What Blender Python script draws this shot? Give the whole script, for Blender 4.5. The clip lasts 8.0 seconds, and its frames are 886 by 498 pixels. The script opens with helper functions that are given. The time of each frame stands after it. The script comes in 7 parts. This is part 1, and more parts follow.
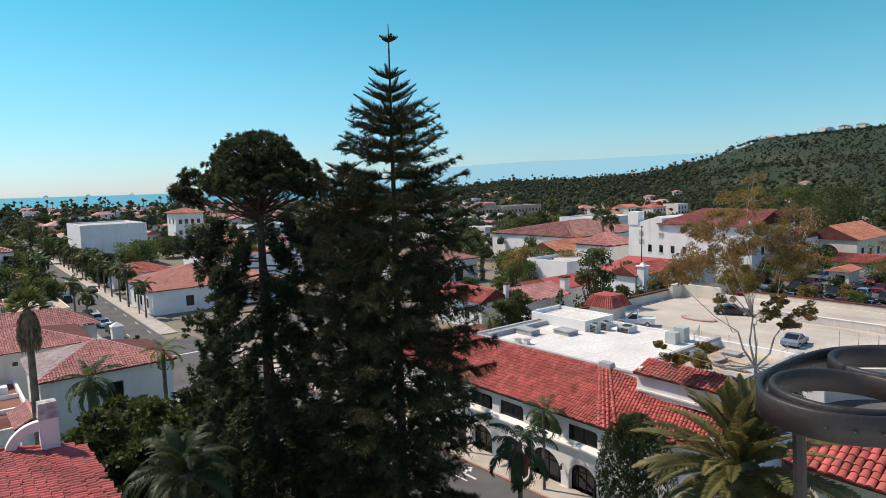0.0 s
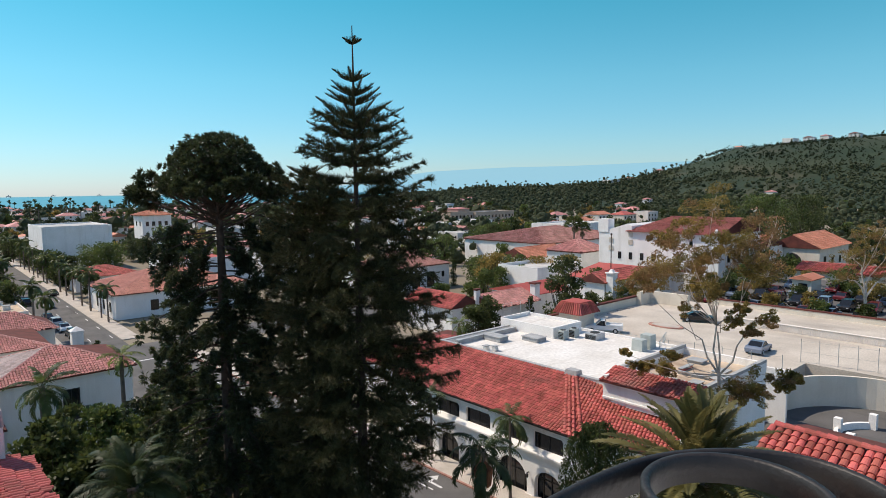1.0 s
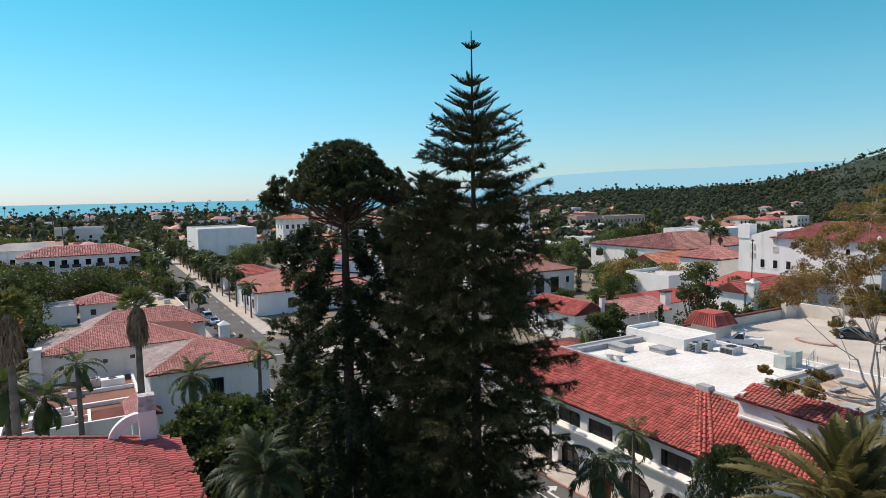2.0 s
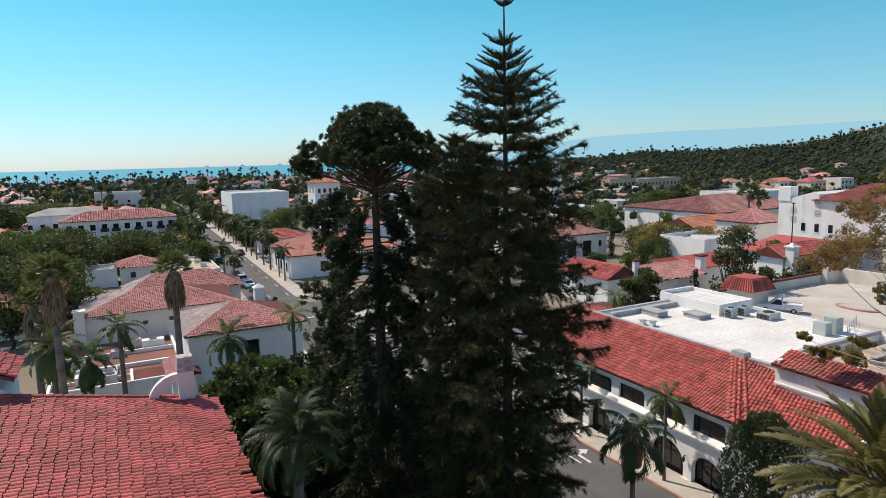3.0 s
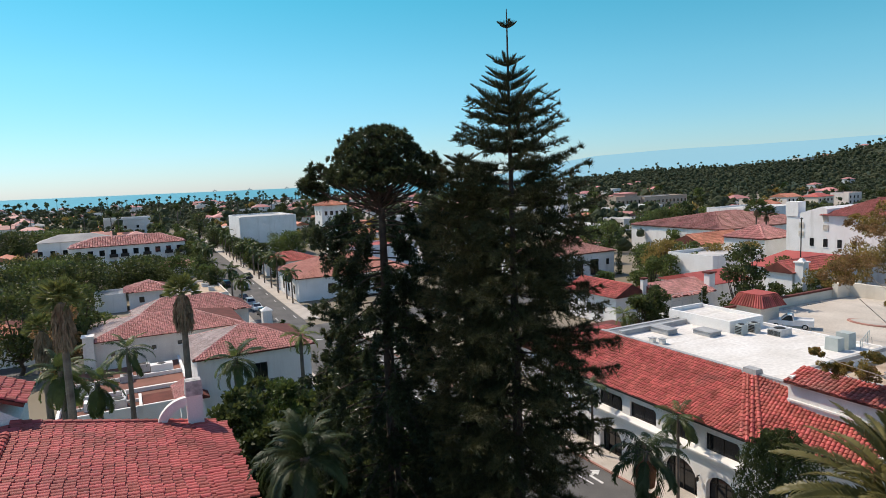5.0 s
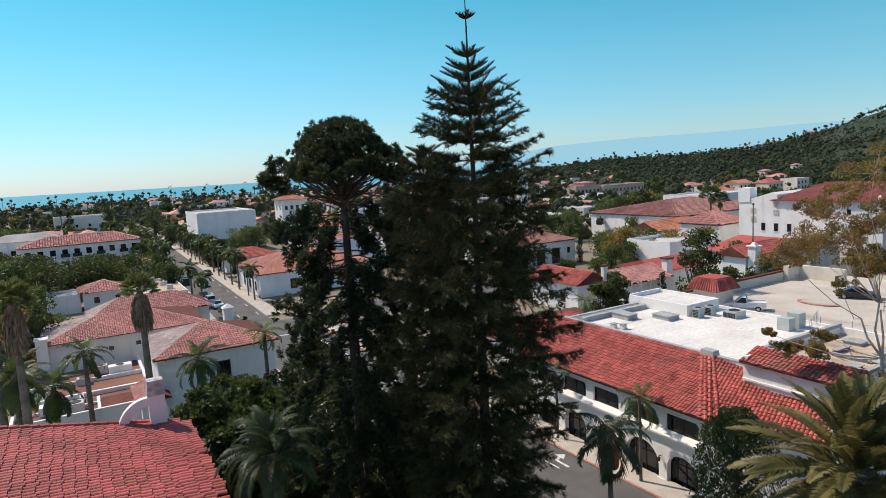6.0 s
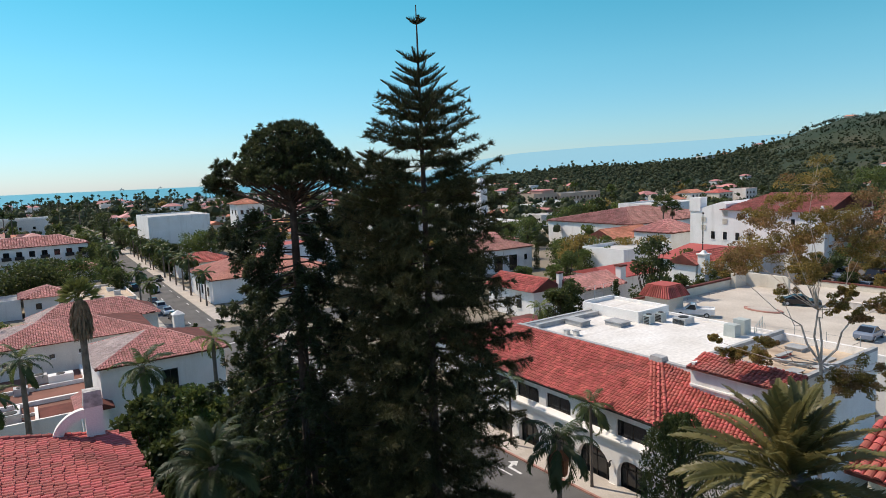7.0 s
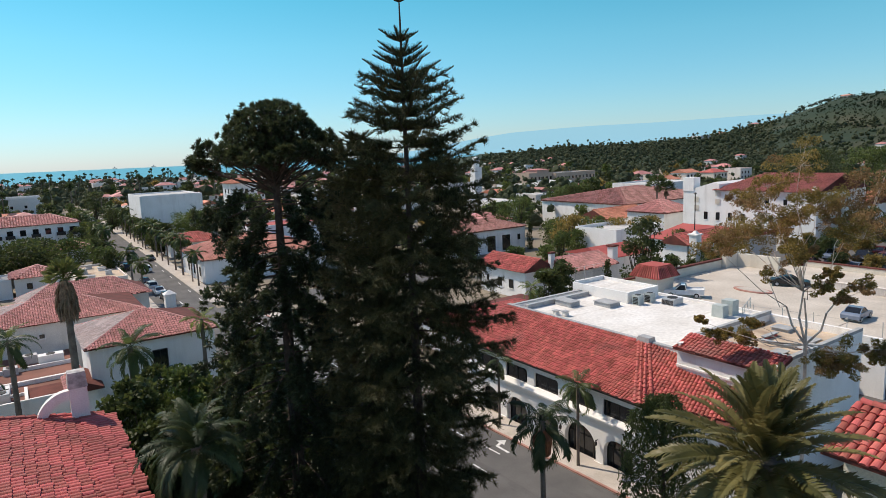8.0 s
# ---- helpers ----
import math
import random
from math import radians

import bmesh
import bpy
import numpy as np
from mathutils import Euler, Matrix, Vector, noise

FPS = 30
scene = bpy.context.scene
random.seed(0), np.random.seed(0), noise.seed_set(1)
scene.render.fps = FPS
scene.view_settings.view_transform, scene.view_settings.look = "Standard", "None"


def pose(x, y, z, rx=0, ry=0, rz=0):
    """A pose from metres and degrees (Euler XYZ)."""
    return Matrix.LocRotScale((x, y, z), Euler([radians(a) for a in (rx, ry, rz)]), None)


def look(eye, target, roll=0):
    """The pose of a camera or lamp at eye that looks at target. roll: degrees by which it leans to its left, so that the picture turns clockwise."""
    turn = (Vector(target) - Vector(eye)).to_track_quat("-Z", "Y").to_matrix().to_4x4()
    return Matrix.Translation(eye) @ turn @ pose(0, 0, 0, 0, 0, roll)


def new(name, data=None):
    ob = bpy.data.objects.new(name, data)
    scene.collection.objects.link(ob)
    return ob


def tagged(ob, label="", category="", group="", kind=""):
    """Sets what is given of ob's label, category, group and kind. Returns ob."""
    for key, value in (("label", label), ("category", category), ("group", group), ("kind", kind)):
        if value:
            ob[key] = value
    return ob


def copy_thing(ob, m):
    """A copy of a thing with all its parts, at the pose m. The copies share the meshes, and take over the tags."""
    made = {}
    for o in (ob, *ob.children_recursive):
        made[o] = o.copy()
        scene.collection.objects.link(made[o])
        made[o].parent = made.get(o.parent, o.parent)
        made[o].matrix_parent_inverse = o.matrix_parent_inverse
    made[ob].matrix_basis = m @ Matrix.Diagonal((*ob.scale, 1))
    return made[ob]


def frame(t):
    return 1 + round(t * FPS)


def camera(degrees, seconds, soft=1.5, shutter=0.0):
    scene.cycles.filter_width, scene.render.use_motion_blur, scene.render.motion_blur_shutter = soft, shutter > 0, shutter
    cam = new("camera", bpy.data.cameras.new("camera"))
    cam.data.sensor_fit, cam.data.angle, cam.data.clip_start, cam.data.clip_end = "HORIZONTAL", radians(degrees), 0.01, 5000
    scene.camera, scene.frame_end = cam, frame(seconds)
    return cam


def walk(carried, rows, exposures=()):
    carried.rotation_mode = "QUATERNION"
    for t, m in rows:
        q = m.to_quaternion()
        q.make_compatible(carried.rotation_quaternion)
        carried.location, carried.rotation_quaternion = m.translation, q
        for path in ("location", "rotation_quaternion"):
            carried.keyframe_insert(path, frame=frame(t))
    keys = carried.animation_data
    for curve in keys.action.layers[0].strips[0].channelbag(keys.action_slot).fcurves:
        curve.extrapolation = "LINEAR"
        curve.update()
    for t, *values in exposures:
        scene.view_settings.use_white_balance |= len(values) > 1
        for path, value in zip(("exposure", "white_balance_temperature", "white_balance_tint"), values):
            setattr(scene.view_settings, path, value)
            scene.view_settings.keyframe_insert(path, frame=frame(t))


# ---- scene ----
cam = camera(70.0, 8.0, soft=0.5)
PATH = [
    (0, (0.293, -0.131, 25.520), (1.549, 1.411, 25.313), -1.49),
    (0.5, (0.755, -0.115, 25.495), (2.013, 1.422, 25.256), -1.27),
    (1, (1.000, -0.081, 25.538), (2.321, 1.408, 25.345), -0.75),
    (1.5, (1.134, -0.084, 25.547), (2.378, 1.475, 25.394), -1.58),
    (2, (1.520, -0.089, 25.538), (2.523, 1.632, 25.364), -1.06),
    (2.2, (1.620, -0.017, 25.545), (2.570, 1.729, 25.318), -1.75),
    (3.5, (1.657, 0.227, 25.548), (2.555, 1.991, 25.259), -1.33),
    (4, (1.607, 0.302, 25.570), (2.510, 2.068, 25.307), -2.21),
    (4.5, (1.655, 0.192, 25.537), (2.588, 1.947, 25.309), -2.34),
    (4.7, (1.672, 0.167, 25.523), (2.566, 1.943, 25.304), -2.35),
    (5.8, (1.421, 0.043, 25.459), (2.356, 1.796, 25.223), -2.15),
    (6, (1.511, 0.048, 25.474), (2.507, 1.764, 25.223), -3.19),
    (6.5, (1.892, 0.026, 25.507), (2.953, 1.706, 25.279), -0.86),
    (7, (2.085, 0.030, 25.447), (3.190, 1.680, 25.209), -2.40),
    (7.5, (2.325, -0.040, 25.427), (3.532, 1.532, 25.154), -2.37),
    (8, (2.670, -0.160, 25.519), (3.780, 1.476, 25.216), -2.29),
]
walk(cam, [(t, look(eye, target, roll)) for t, eye, target, roll in PATH])

# ---- world, sun ----
SUN_AZ, SUN_EL = radians(-28.0), radians(51.0)   # measured from +y towards +x
world = bpy.data.worlds.new("world")
scene.world = world
world.use_nodes = True
wn = world.node_tree.nodes
sky = wn.new("ShaderNodeTexSky")
sky.sky_type = 'NISHITA'
sky.sun_disc = False
sky.sun_elevation, sky.sun_rotation = SUN_EL, SUN_AZ
sky.altitude, sky.air_density, sky.dust_density, sky.ozone_density = 0, 1.0, 0.15, 5.0
wn["Background"].inputs["Strength"].default_value = 0.158
tint = wn.new("ShaderNodeMix")
tint.data_type, tint.blend_type = 'RGBA', 'MULTIPLY'
tint.inputs["Factor"].default_value = 1.0
gen = wn.new("ShaderNodeTexCoord")
sep = wn.new("ShaderNodeSeparateXYZ")
grade = wn.new("ShaderNodeValToRGB")   # cyan tint by elevation; overhead raised and warmed for fill light
grade.color_ramp.elements[0].position, grade.color_ramp.elements[0].color = 0.0, (0.56, 0.65, 0.83, 1)
grade.color_ramp.elements[1].position, grade.color_ramp.elements[1].color = 0.62, (1.28, 1.06, 0.98, 1)
for at, c in ((0.06, (0.56, 0.75, 0.80, 1)), (0.16, (0.48, 0.88, 0.80, 1)), (0.32, (0.22, 0.94, 0.77, 1))):
    grade.color_ramp.elements.new(at).color = c
around = wn.new("ShaderNodeVectorMath")   # tint full ahead, faded behind to take cyan out of the fill light
around.operation = 'DOT_PRODUCT'
around.inputs[1].default_value = (0.5, 0.85, 0.0)
spread = wn.new("ShaderNodeMapRange")
spread.interpolation_type = 'SMOOTHSTEP'
spread.inputs["From Min"].default_value, spread.inputs["From Max"].default_value = -1.0, 0.45
spread.inputs["To Min"].default_value, spread.inputs["To Max"].default_value = 0.15, 1.0
world.node_tree.links.new(gen.outputs["Generated"], around.inputs[0])
world.node_tree.links.new(around.outputs["Value"], spread.inputs["Value"])
world.node_tree.links.new(spread.outputs["Result"], tint.inputs["Factor"])
world.node_tree.links.new(gen.outputs["Generated"], sep.inputs["Vector"])
world.node_tree.links.new(sep.outputs["Z"], grade.inputs["Fac"])
world.node_tree.links.new(grade.outputs["Color"], tint.inputs["B"])
world.node_tree.links.new(sky.outputs["Color"], tint.inputs["A"])
world.node_tree.links.new(tint.outputs["Result"], wn["Background"].inputs["Color"])
sun = new("sun", bpy.data.lights.new("sun", 'SUN'))
sun.data.energy, sun.data.angle, sun.data.color = 4.75, radians(0.53), (1.0, 0.865, 0.72)
sd = Vector((math.sin(SUN_AZ) * math.cos(SUN_EL), math.cos(SUN_AZ) * math.cos(SUN_EL), math.sin(SUN_EL)))
sun.matrix_world = look(sd * 100, (0, 0, 0))


# ---- materials ----
def mat(name, a, b, scale=1.0, rough=0.8, bump=0.2, metal=0.0, rand=0.0, fine=30.0, spec=0.3, island=False, stains=None, trans=0.0):
    """Two-scale noise between colours a and b, with random shifts from piece to piece and optional streaky stains."""
    m = bpy.data.materials.new(name)
    m.use_nodes = True
    nt = m.node_tree
    n, l = nt.nodes, nt.links
    p = n["Principled BSDF"]
    co = n.new("ShaderNodeTexCoord")
    geo = n.new("ShaderNodeNewGeometry")
    big = n.new("ShaderNodeTexNoise")
    big.inputs["Scale"].default_value, big.inputs["Detail"].default_value = scale, 5
    sm = n.new("ShaderNodeTexNoise")
    sm.inputs["Scale"].default_value, sm.inputs["Detail"].default_value = fine, 3
    for t in (big, sm):
        l.new(geo.outputs["Position"], t.inputs["Vector"])
    ramp = n.new("ShaderNodeValToRGB")
    ramp.color_ramp.elements[0].position, ramp.color_ramp.elements[1].position = 0.32, 0.68
    ramp.color_ramp.elements[0].color, ramp.color_ramp.elements[1].color = (*a, 1), (*b, 1)
    l.new(big.outputs["Fac"], ramp.inputs["Fac"])
    col = ramp.outputs["Color"]
    mul = n.new("ShaderNodeMapRange")
    mul.inputs["To Min"].default_value, mul.inputs["To Max"].default_value = 0.72, 1.28
    l.new(sm.outputs["Fac"], mul.inputs["Value"])
    mix = n.new("ShaderNodeMix")
    mix.data_type, mix.blend_type = 'RGBA', 'MULTIPLY'
    mix.inputs["Factor"].default_value = 1.0
    l.new(col, mix.inputs["A"])
    l.new(mul.outputs["Result"], mix.inputs["B"])
    col = mix.outputs["Result"]
    if rand:
        hs = n.new("ShaderNodeHueSaturation")
        oi = n.new("ShaderNodeObjectInfo")
        src = geo.outputs["Random Per Island"] if island else oi.outputs["Random"]
        r = n.new("ShaderNodeMapRange")
        r.inputs["To Min"].default_value, r.inputs["To Max"].default_value = 1 - rand, 1 + rand
        l.new(src, r.inputs["Value"])
        l.new(r.outputs["Result"], hs.inputs["Value"])
        r2 = n.new("ShaderNodeMapRange")
        r2.inputs["To Min"].default_value, r2.inputs["To Max"].default_value = 0.5 + rand * 0.025, 0.5 - rand * 0.02
        l.new(src, r2.inputs["Value"])
        l.new(r2.outputs["Result"], hs.inputs["Hue"])
        l.new(col, hs.inputs["Color"])
        col = hs.outputs["Color"]
    if stains:
        st = n.new("ShaderNodeTexNoise")
        mp = n.new("ShaderNodeMapping")
        mp.inputs["Scale"].default_value = stains[2]
        l.new(geo.outputs["Position"], mp.inputs["Vector"])
        l.new(mp.outputs["Vector"], st.inputs["Vector"])
        st.inputs["Scale"].default_value, st.inputs["Detail"].default_value = 1.0, 6
        sr = n.new("ShaderNodeValToRGB")
        sr.color_ramp.elements[0].position, sr.color_ramp.elements[1].position = 0.55, 0.75
        sr.color_ramp.elements[1].color = (stains[1],) * 3 + (1,)
        sr.color_ramp.elements[0].color = (0, 0, 0, 1)
        l.new(st.outputs["Fac"], sr.inputs["Fac"])
        mx = n.new("ShaderNodeMix")
        mx.data_type = 'RGBA'
        l.new(sr.outputs["Color"], mx.inputs["Factor"])
        l.new(col, mx.inputs["A"])
        mx.inputs["B"].default_value = (*stains[0], 1)
        col = mx.outputs["Result"]
    l.new(col, p.inputs["Base Color"])
    p.inputs["Roughness"].default_value, p.inputs["Metallic"].default_value = rough, metal
    p.inputs["Specular IOR Level"].default_value = spec
    if trans:
        tl = n.new("ShaderNodeBsdfTranslucent")
        ms = n.new("ShaderNodeMixShader")
        ms.inputs["Fac"].default_value = trans
        br = n.new("ShaderNodeHueSaturation")
        br.inputs["Value"].default_value, br.inputs["Hue"].default_value = 1.5, 0.49
        l.new(col, br.inputs["Color"])
        l.new(br.outputs["Color"], tl.inputs["Color"])
        l.new(p.outputs["BSDF"], ms.inputs[1])
        l.new(tl.outputs["BSDF"], ms.inputs[2])
        l.new(ms.outputs["Shader"], n["Material Output"].inputs["Surface"])
    if bump:
        bp = n.new("ShaderNodeBump")
        bp.inputs["Strength"].default_value, bp.inputs["Distance"].default_value = bump, 0.02
        l.new(sm.outputs["Fac"], bp.inputs["Height"])
        l.new(bp.outputs["Normal"], p.inputs["Normal"])
    return m


def glass_mat(name, c, rough=0.05):
    m = bpy.data.materials.new(name)
    m.use_nodes = True
    p = m.node_tree.nodes["Principled BSDF"]
    p.inputs["Base Color"].default_value = (*c, 1)
    p.inputs["Roughness"].default_value = rough
    p.inputs["Specular IOR Level"].default_value = 0.6
    return m


STUCCO = mat("white_stucco", (0.76, 0.74, 0.70), (0.84, 0.82, 0.79), 0.35, 0.9, 0.25, fine=14, stains=((0.52, 0.49, 0.44), 0.45, (0.9, 0.9, 0.12)))
STUCCO_CREAM = mat("cream_stucco", (0.62, 0.56, 0.46), (0.70, 0.64, 0.54), 0.35, 0.9, 0.25, fine=14, stains=((0.42, 0.37, 0.30), 0.4, (0.8, 0.8, 0.12)))
STUCCO_WARM = mat("warm_white_stucco", (0.68, 0.61, 0.54), (0.77, 0.71, 0.64), 0.35, 0.9, 0.25, fine=14, stains=((0.48, 0.42, 0.36), 0.4, (0.8, 0.8, 0.12)))
STUCCO_FAR = mat("house_stucco", (0.64, 0.59, 0.52), (0.80, 0.78, 0.74), 0.02, 0.9, 0.0, rand=0.10, fine=3)
OLD_STUCCO = mat("mottled_old_stucco", (0.24, 0.23, 0.22), (0.62, 0.59, 0.56), 2.2, 0.95, 0.4, fine=9)
CLAY = mat("red_clay_tile", (0.33, 0.078, 0.064), (0.52, 0.140, 0.112), 0.9, 0.75, 0.3, rand=0.28, fine=18, island=True, stains=((0.20, 0.135, 0.115), 0.55, (0.22, 0.22, 0.22)))
CLAY_ONE = mat("red_clay_tile_piece", (0.33, 0.078, 0.064), (0.52, 0.140, 0.112), 0.9, 0.75, 0.3, rand=0.28, fine=18, stains=((0.20, 0.135, 0.115), 0.55, (0.22, 0.22, 0.22)))
CLAY_LEFT = mat("rose_clay_tile", (0.32, 0.075, 0.066), (0.46, 0.108, 0.092), 0.5, 0.6, 0.3, rand=0.25, fine=16, island=True)
CLAY_LEFT_ONE = mat("rose_clay_tile_piece", (0.32, 0.075, 0.066), (0.46, 0.108, 0.092), 0.5, 0.6, 0.3, rand=0.25, fine=16)
CLAY_PINK = mat("faded_clay_tile", (0.40, 0.170, 0.148), (0.53, 0.240, 0.208), 0.3, 0.55, 0.3, rand=0.25, fine=8, island=True)
CLAY_BROWN = mat("brown_weathered_tile", (0.28, 0.125, 0.102), (0.40, 0.185, 0.152), 0.3, 0.65, 0.2, rand=0.25, fine=6, island=True)
CLAY_SALMON = mat("salmon_clay_tile", (0.45, 0.190, 0.140), (0.58, 0.270, 0.205), 0.3, 0.7, 0.2, rand=0.15, fine=6, island=True)
CLAY_DULL = mat("dull_red_tile", (0.27, 0.088, 0.070), (0.40, 0.140, 0.112), 0.3, 0.7, 0.2, rand=0.22, fine=6, island=True)
CLAY_ORANGE = mat("orange_clay_tile", (0.44, 0.165, 0.10), (0.58, 0.25, 0.155), 0.3, 0.75, 0.2, rand=0.2, fine=6, island=True)
CLAY_BLEACHED = mat("bleached_clay_tile", (0.40, 0.29, 0.25), (0.56, 0.44, 0.39), 0.6, 0.5, 0.3, rand=0.2, fine=8, island=True)
# darker than the tiles: gap shade put into the bed colour; also plain trim
CLAY_BED = mat("dark_clay_gap_shade_and_trim", (0.10, 0.034, 0.026), (0.16, 0.05, 0.038), 0.8, 0.9, 0.2)
ROOF_WHITE = mat("white_roof_membrane", (0.62, 0.59, 0.54), (0.76, 0.74, 0.70), 0.25, 0.8, 0.1, fine=3, stains=((0.42, 0.37, 0.30), 0.55, (0.10, 0.8, 1)))
ROOF_TAN = mat("tan_gravel_roof", (0.42, 0.33, 0.24), (0.58, 0.47, 0.35), 0.5, 0.95, 0.3, fine=12, stains=((0.16, 0.10, 0.07), 0.7, (0.5, 0.25, 1)))
ROOF_GREY = mat("grey_flat_roof", (0.36, 0.35, 0.34), (0.52, 0.50, 0.47), 0.15, 0.95, 0.1, rand=0.2, fine=4)
ROOF_RED = mat("red_painted_roof", (0.34, 0.070, 0.060), (0.44, 0.105, 0.085), 0.3, 0.7, 0.15, fine=6)
COPING = mat("grey_metal_coping", (0.30, 0.30, 0.30), (0.42, 0.42, 0.41), 1.5, 0.55, 0.1, fine=10)
ASPHALT = mat("asphalt", (0.095, 0.092, 0.088), (0.135, 0.130, 0.124), 0.3, 0.9, 0.3, fine=25, stains=((0.045, 0.044, 0.043), 0.6, (0.8, 0.12, 1)))
CONCRETE = mat("concrete_sidewalk", (0.40, 0.36, 0.31), (0.50, 0.45, 0.39), 0.5, 0.9, 0.2, fine=10)
CURB_RED = mat("red_kerb_paint", (0.30, 0.15, 0.12), (0.42, 0.23, 0.18), 1.5, 0.8, 0.2)
DECK = mat("deck_concrete", (0.45, 0.40, 0.335), (0.56, 0.505, 0.43), 0.2, 0.9, 0.15, fine=5, stains=((0.30, 0.27, 0.235), 0.65, (0.3, 0.08, 1)))
WHITE_PAINT = mat("white_road_paint", (0.55, 0.55, 0.53), (0.74, 0.74, 0.72), 3.0, 0.7, 0.1)
GROUND = mat("dry_ground_and_lots", (0.16, 0.135, 0.09), (0.30, 0.26, 0.20), 0.012, 0.95, 0.0, fine=0.09)
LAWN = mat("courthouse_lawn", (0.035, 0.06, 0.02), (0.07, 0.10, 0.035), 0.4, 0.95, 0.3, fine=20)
HILL = mat("chaparral_hillside", (0.017, 0.034, 0.016), (0.036, 0.046, 0.021), 0.008, 0.95, 0.0, fine=0.03, stains=((0.13, 0.10, 0.062), 0.55, (0.007, 0.007, 0.02)))
PINE_LEAF = mat("dark_pine_needles", (0.042, 0.052, 0.020), (0.104, 0.100, 0.038), 0.5, 0.6, 0.0, rand=0.45, fine=3, island=True, trans=0.36)
PINE_OLIVE = mat("olive_pine_needles", (0.085, 0.090, 0.034), (0.165, 0.145, 0.062), 0.5, 0.6, 0.0, rand=0.35, fine=3, island=True, trans=0.36)
BUNYA_LEAF = mat("bunya_leaves", (0.028, 0.040, 0.018), (0.058, 0.070, 0.028), 0.6, 0.4, 0.0, rand=0.35, fine=3, island=True, trans=0.36)
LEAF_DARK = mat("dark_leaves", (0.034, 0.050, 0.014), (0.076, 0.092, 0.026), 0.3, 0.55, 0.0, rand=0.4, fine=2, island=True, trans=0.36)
LEAF_MID = mat("mid_green_leaves", (0.054, 0.082, 0.020), (0.115, 0.142, 0.036), 0.3, 0.55, 0.0, rand=0.4, fine=2, island=True, trans=0.36)
LEAF_BRIGHT = mat("bright_leaves", (0.10, 0.14, 0.025), (0.17, 0.20, 0.05), 0.3, 0.55, 0.0, rand=0.3, fine=2, island=True, trans=0.36)
LEAF_OLIVE = mat("olive_gum_leaves", (0.15, 0.12, 0.032), (0.29, 0.215, 0.062), 0.8, 0.6, 0.0, rand=0.4, fine=3, island=True, trans=0.5)
LEAF_RUST = mat("rusty_gum_leaves", (0.18, 0.115, 0.045), (0.28, 0.175, 0.075), 0.8, 0.6, 0.0, rand=0.4, fine=3, island=True, trans=0.36)
HILL_SCRUB = mat("dark_hill_scrub", (0.024, 0.042, 0.020), (0.050, 0.060, 0.030), 0.008, 0.9, 0.0, rand=0.12, fine=0.2, island=True, trans=0.4)
LEAF_FAR = mat("distant_woodland", (0.052, 0.072, 0.036), (0.105, 0.115, 0.062), 0.012, 0.8, 0.0, rand=0.16, fine=0.4, island=True, trans=0.45)
PALM_GREEN = mat("palm_leaflets", (0.045, 0.070, 0.022), (0.095, 0.115, 0.035), 0.6, 0.45, 0.0, rand=0.3, fine=3, trans=0.36)
PALM_FAN = mat("fan_palm_leaves", (0.075, 0.092, 0.026), (0.15, 0.165, 0.05), 0.6, 0.5, 0.0, rand=0.25, fine=3, trans=0.36)
PALM_OLIVE = mat("date_palm_leaflets", (0.085, 0.085, 0.026), (0.23, 0.20, 0.075), 0.6, 0.42, 0.0, rand=0.25, fine=3, trans=0.36)
# darker copy of the palm leaflet green, with shade put into the colour
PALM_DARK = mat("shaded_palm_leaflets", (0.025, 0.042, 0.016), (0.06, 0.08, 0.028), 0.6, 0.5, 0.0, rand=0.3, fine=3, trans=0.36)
PALM_DRY = mat("dry_palm_thatch", (0.16, 0.115, 0.07), (0.30, 0.22, 0.14), 1.5, 0.9, 0.2, rand=0.25, fine=12, island=True)
FRUIT = mat("orange_palm_fruit", (0.22, 0.085, 0.045), (0.36, 0.15, 0.075), 3, 0.7, 0.3)
BARK = mat("grey_brown_bark", (0.045, 0.034, 0.026), (0.095, 0.072, 0.055), 2.5, 0.95, 0.6, fine=14)
BARK_PALM = mat("palm_trunk_bark", (0.12, 0.095, 0.075), (0.22, 0.18, 0.145), 1.6, 0.95, 0.5, fine=10)
BARK_GUM = mat("pale_gum_bark", (0.42, 0.33, 0.26), (0.72, 0.62, 0.52), 1.2, 0.8, 0.3, fine=6)
IRON = mat("black_painted_iron", (0.012, 0.010, 0.009), (0.024, 0.018, 0.015), 9, 0.55, 0.12, fine=90, spec=0.5)
DARK = mat("dark_frame_and_recess_shade", (0.020, 0.018, 0.016), (0.04, 0.035, 0.03), 2, 0.6, 0.1)
METAL = mat("galvanised_metal", (0.40, 0.41, 0.41), (0.52, 0.52, 0.52), 2, 0.5, 0.1, metal=0.3)
MACHINE = mat("grey_green_machine_paint", (0.36, 0.40, 0.38), (0.45, 0.48, 0.46), 1.5, 0.6, 0.1)
GLASS = glass_mat("dark_window_glass", (0.012, 0.014, 0.016))
WATER = mat("sea_water", (0.02, 0.18, 0.24), (0.03, 0.24, 0.31), 0.004, 0.28, 0.35, fine=0.25)
# distance haze is put in as pale blue emission on the backdrop
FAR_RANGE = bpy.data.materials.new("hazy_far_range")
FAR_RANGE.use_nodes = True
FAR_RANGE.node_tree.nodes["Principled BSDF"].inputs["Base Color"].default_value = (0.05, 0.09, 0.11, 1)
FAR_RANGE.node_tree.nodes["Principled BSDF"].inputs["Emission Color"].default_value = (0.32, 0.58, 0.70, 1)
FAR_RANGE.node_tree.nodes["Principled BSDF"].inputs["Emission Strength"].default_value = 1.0
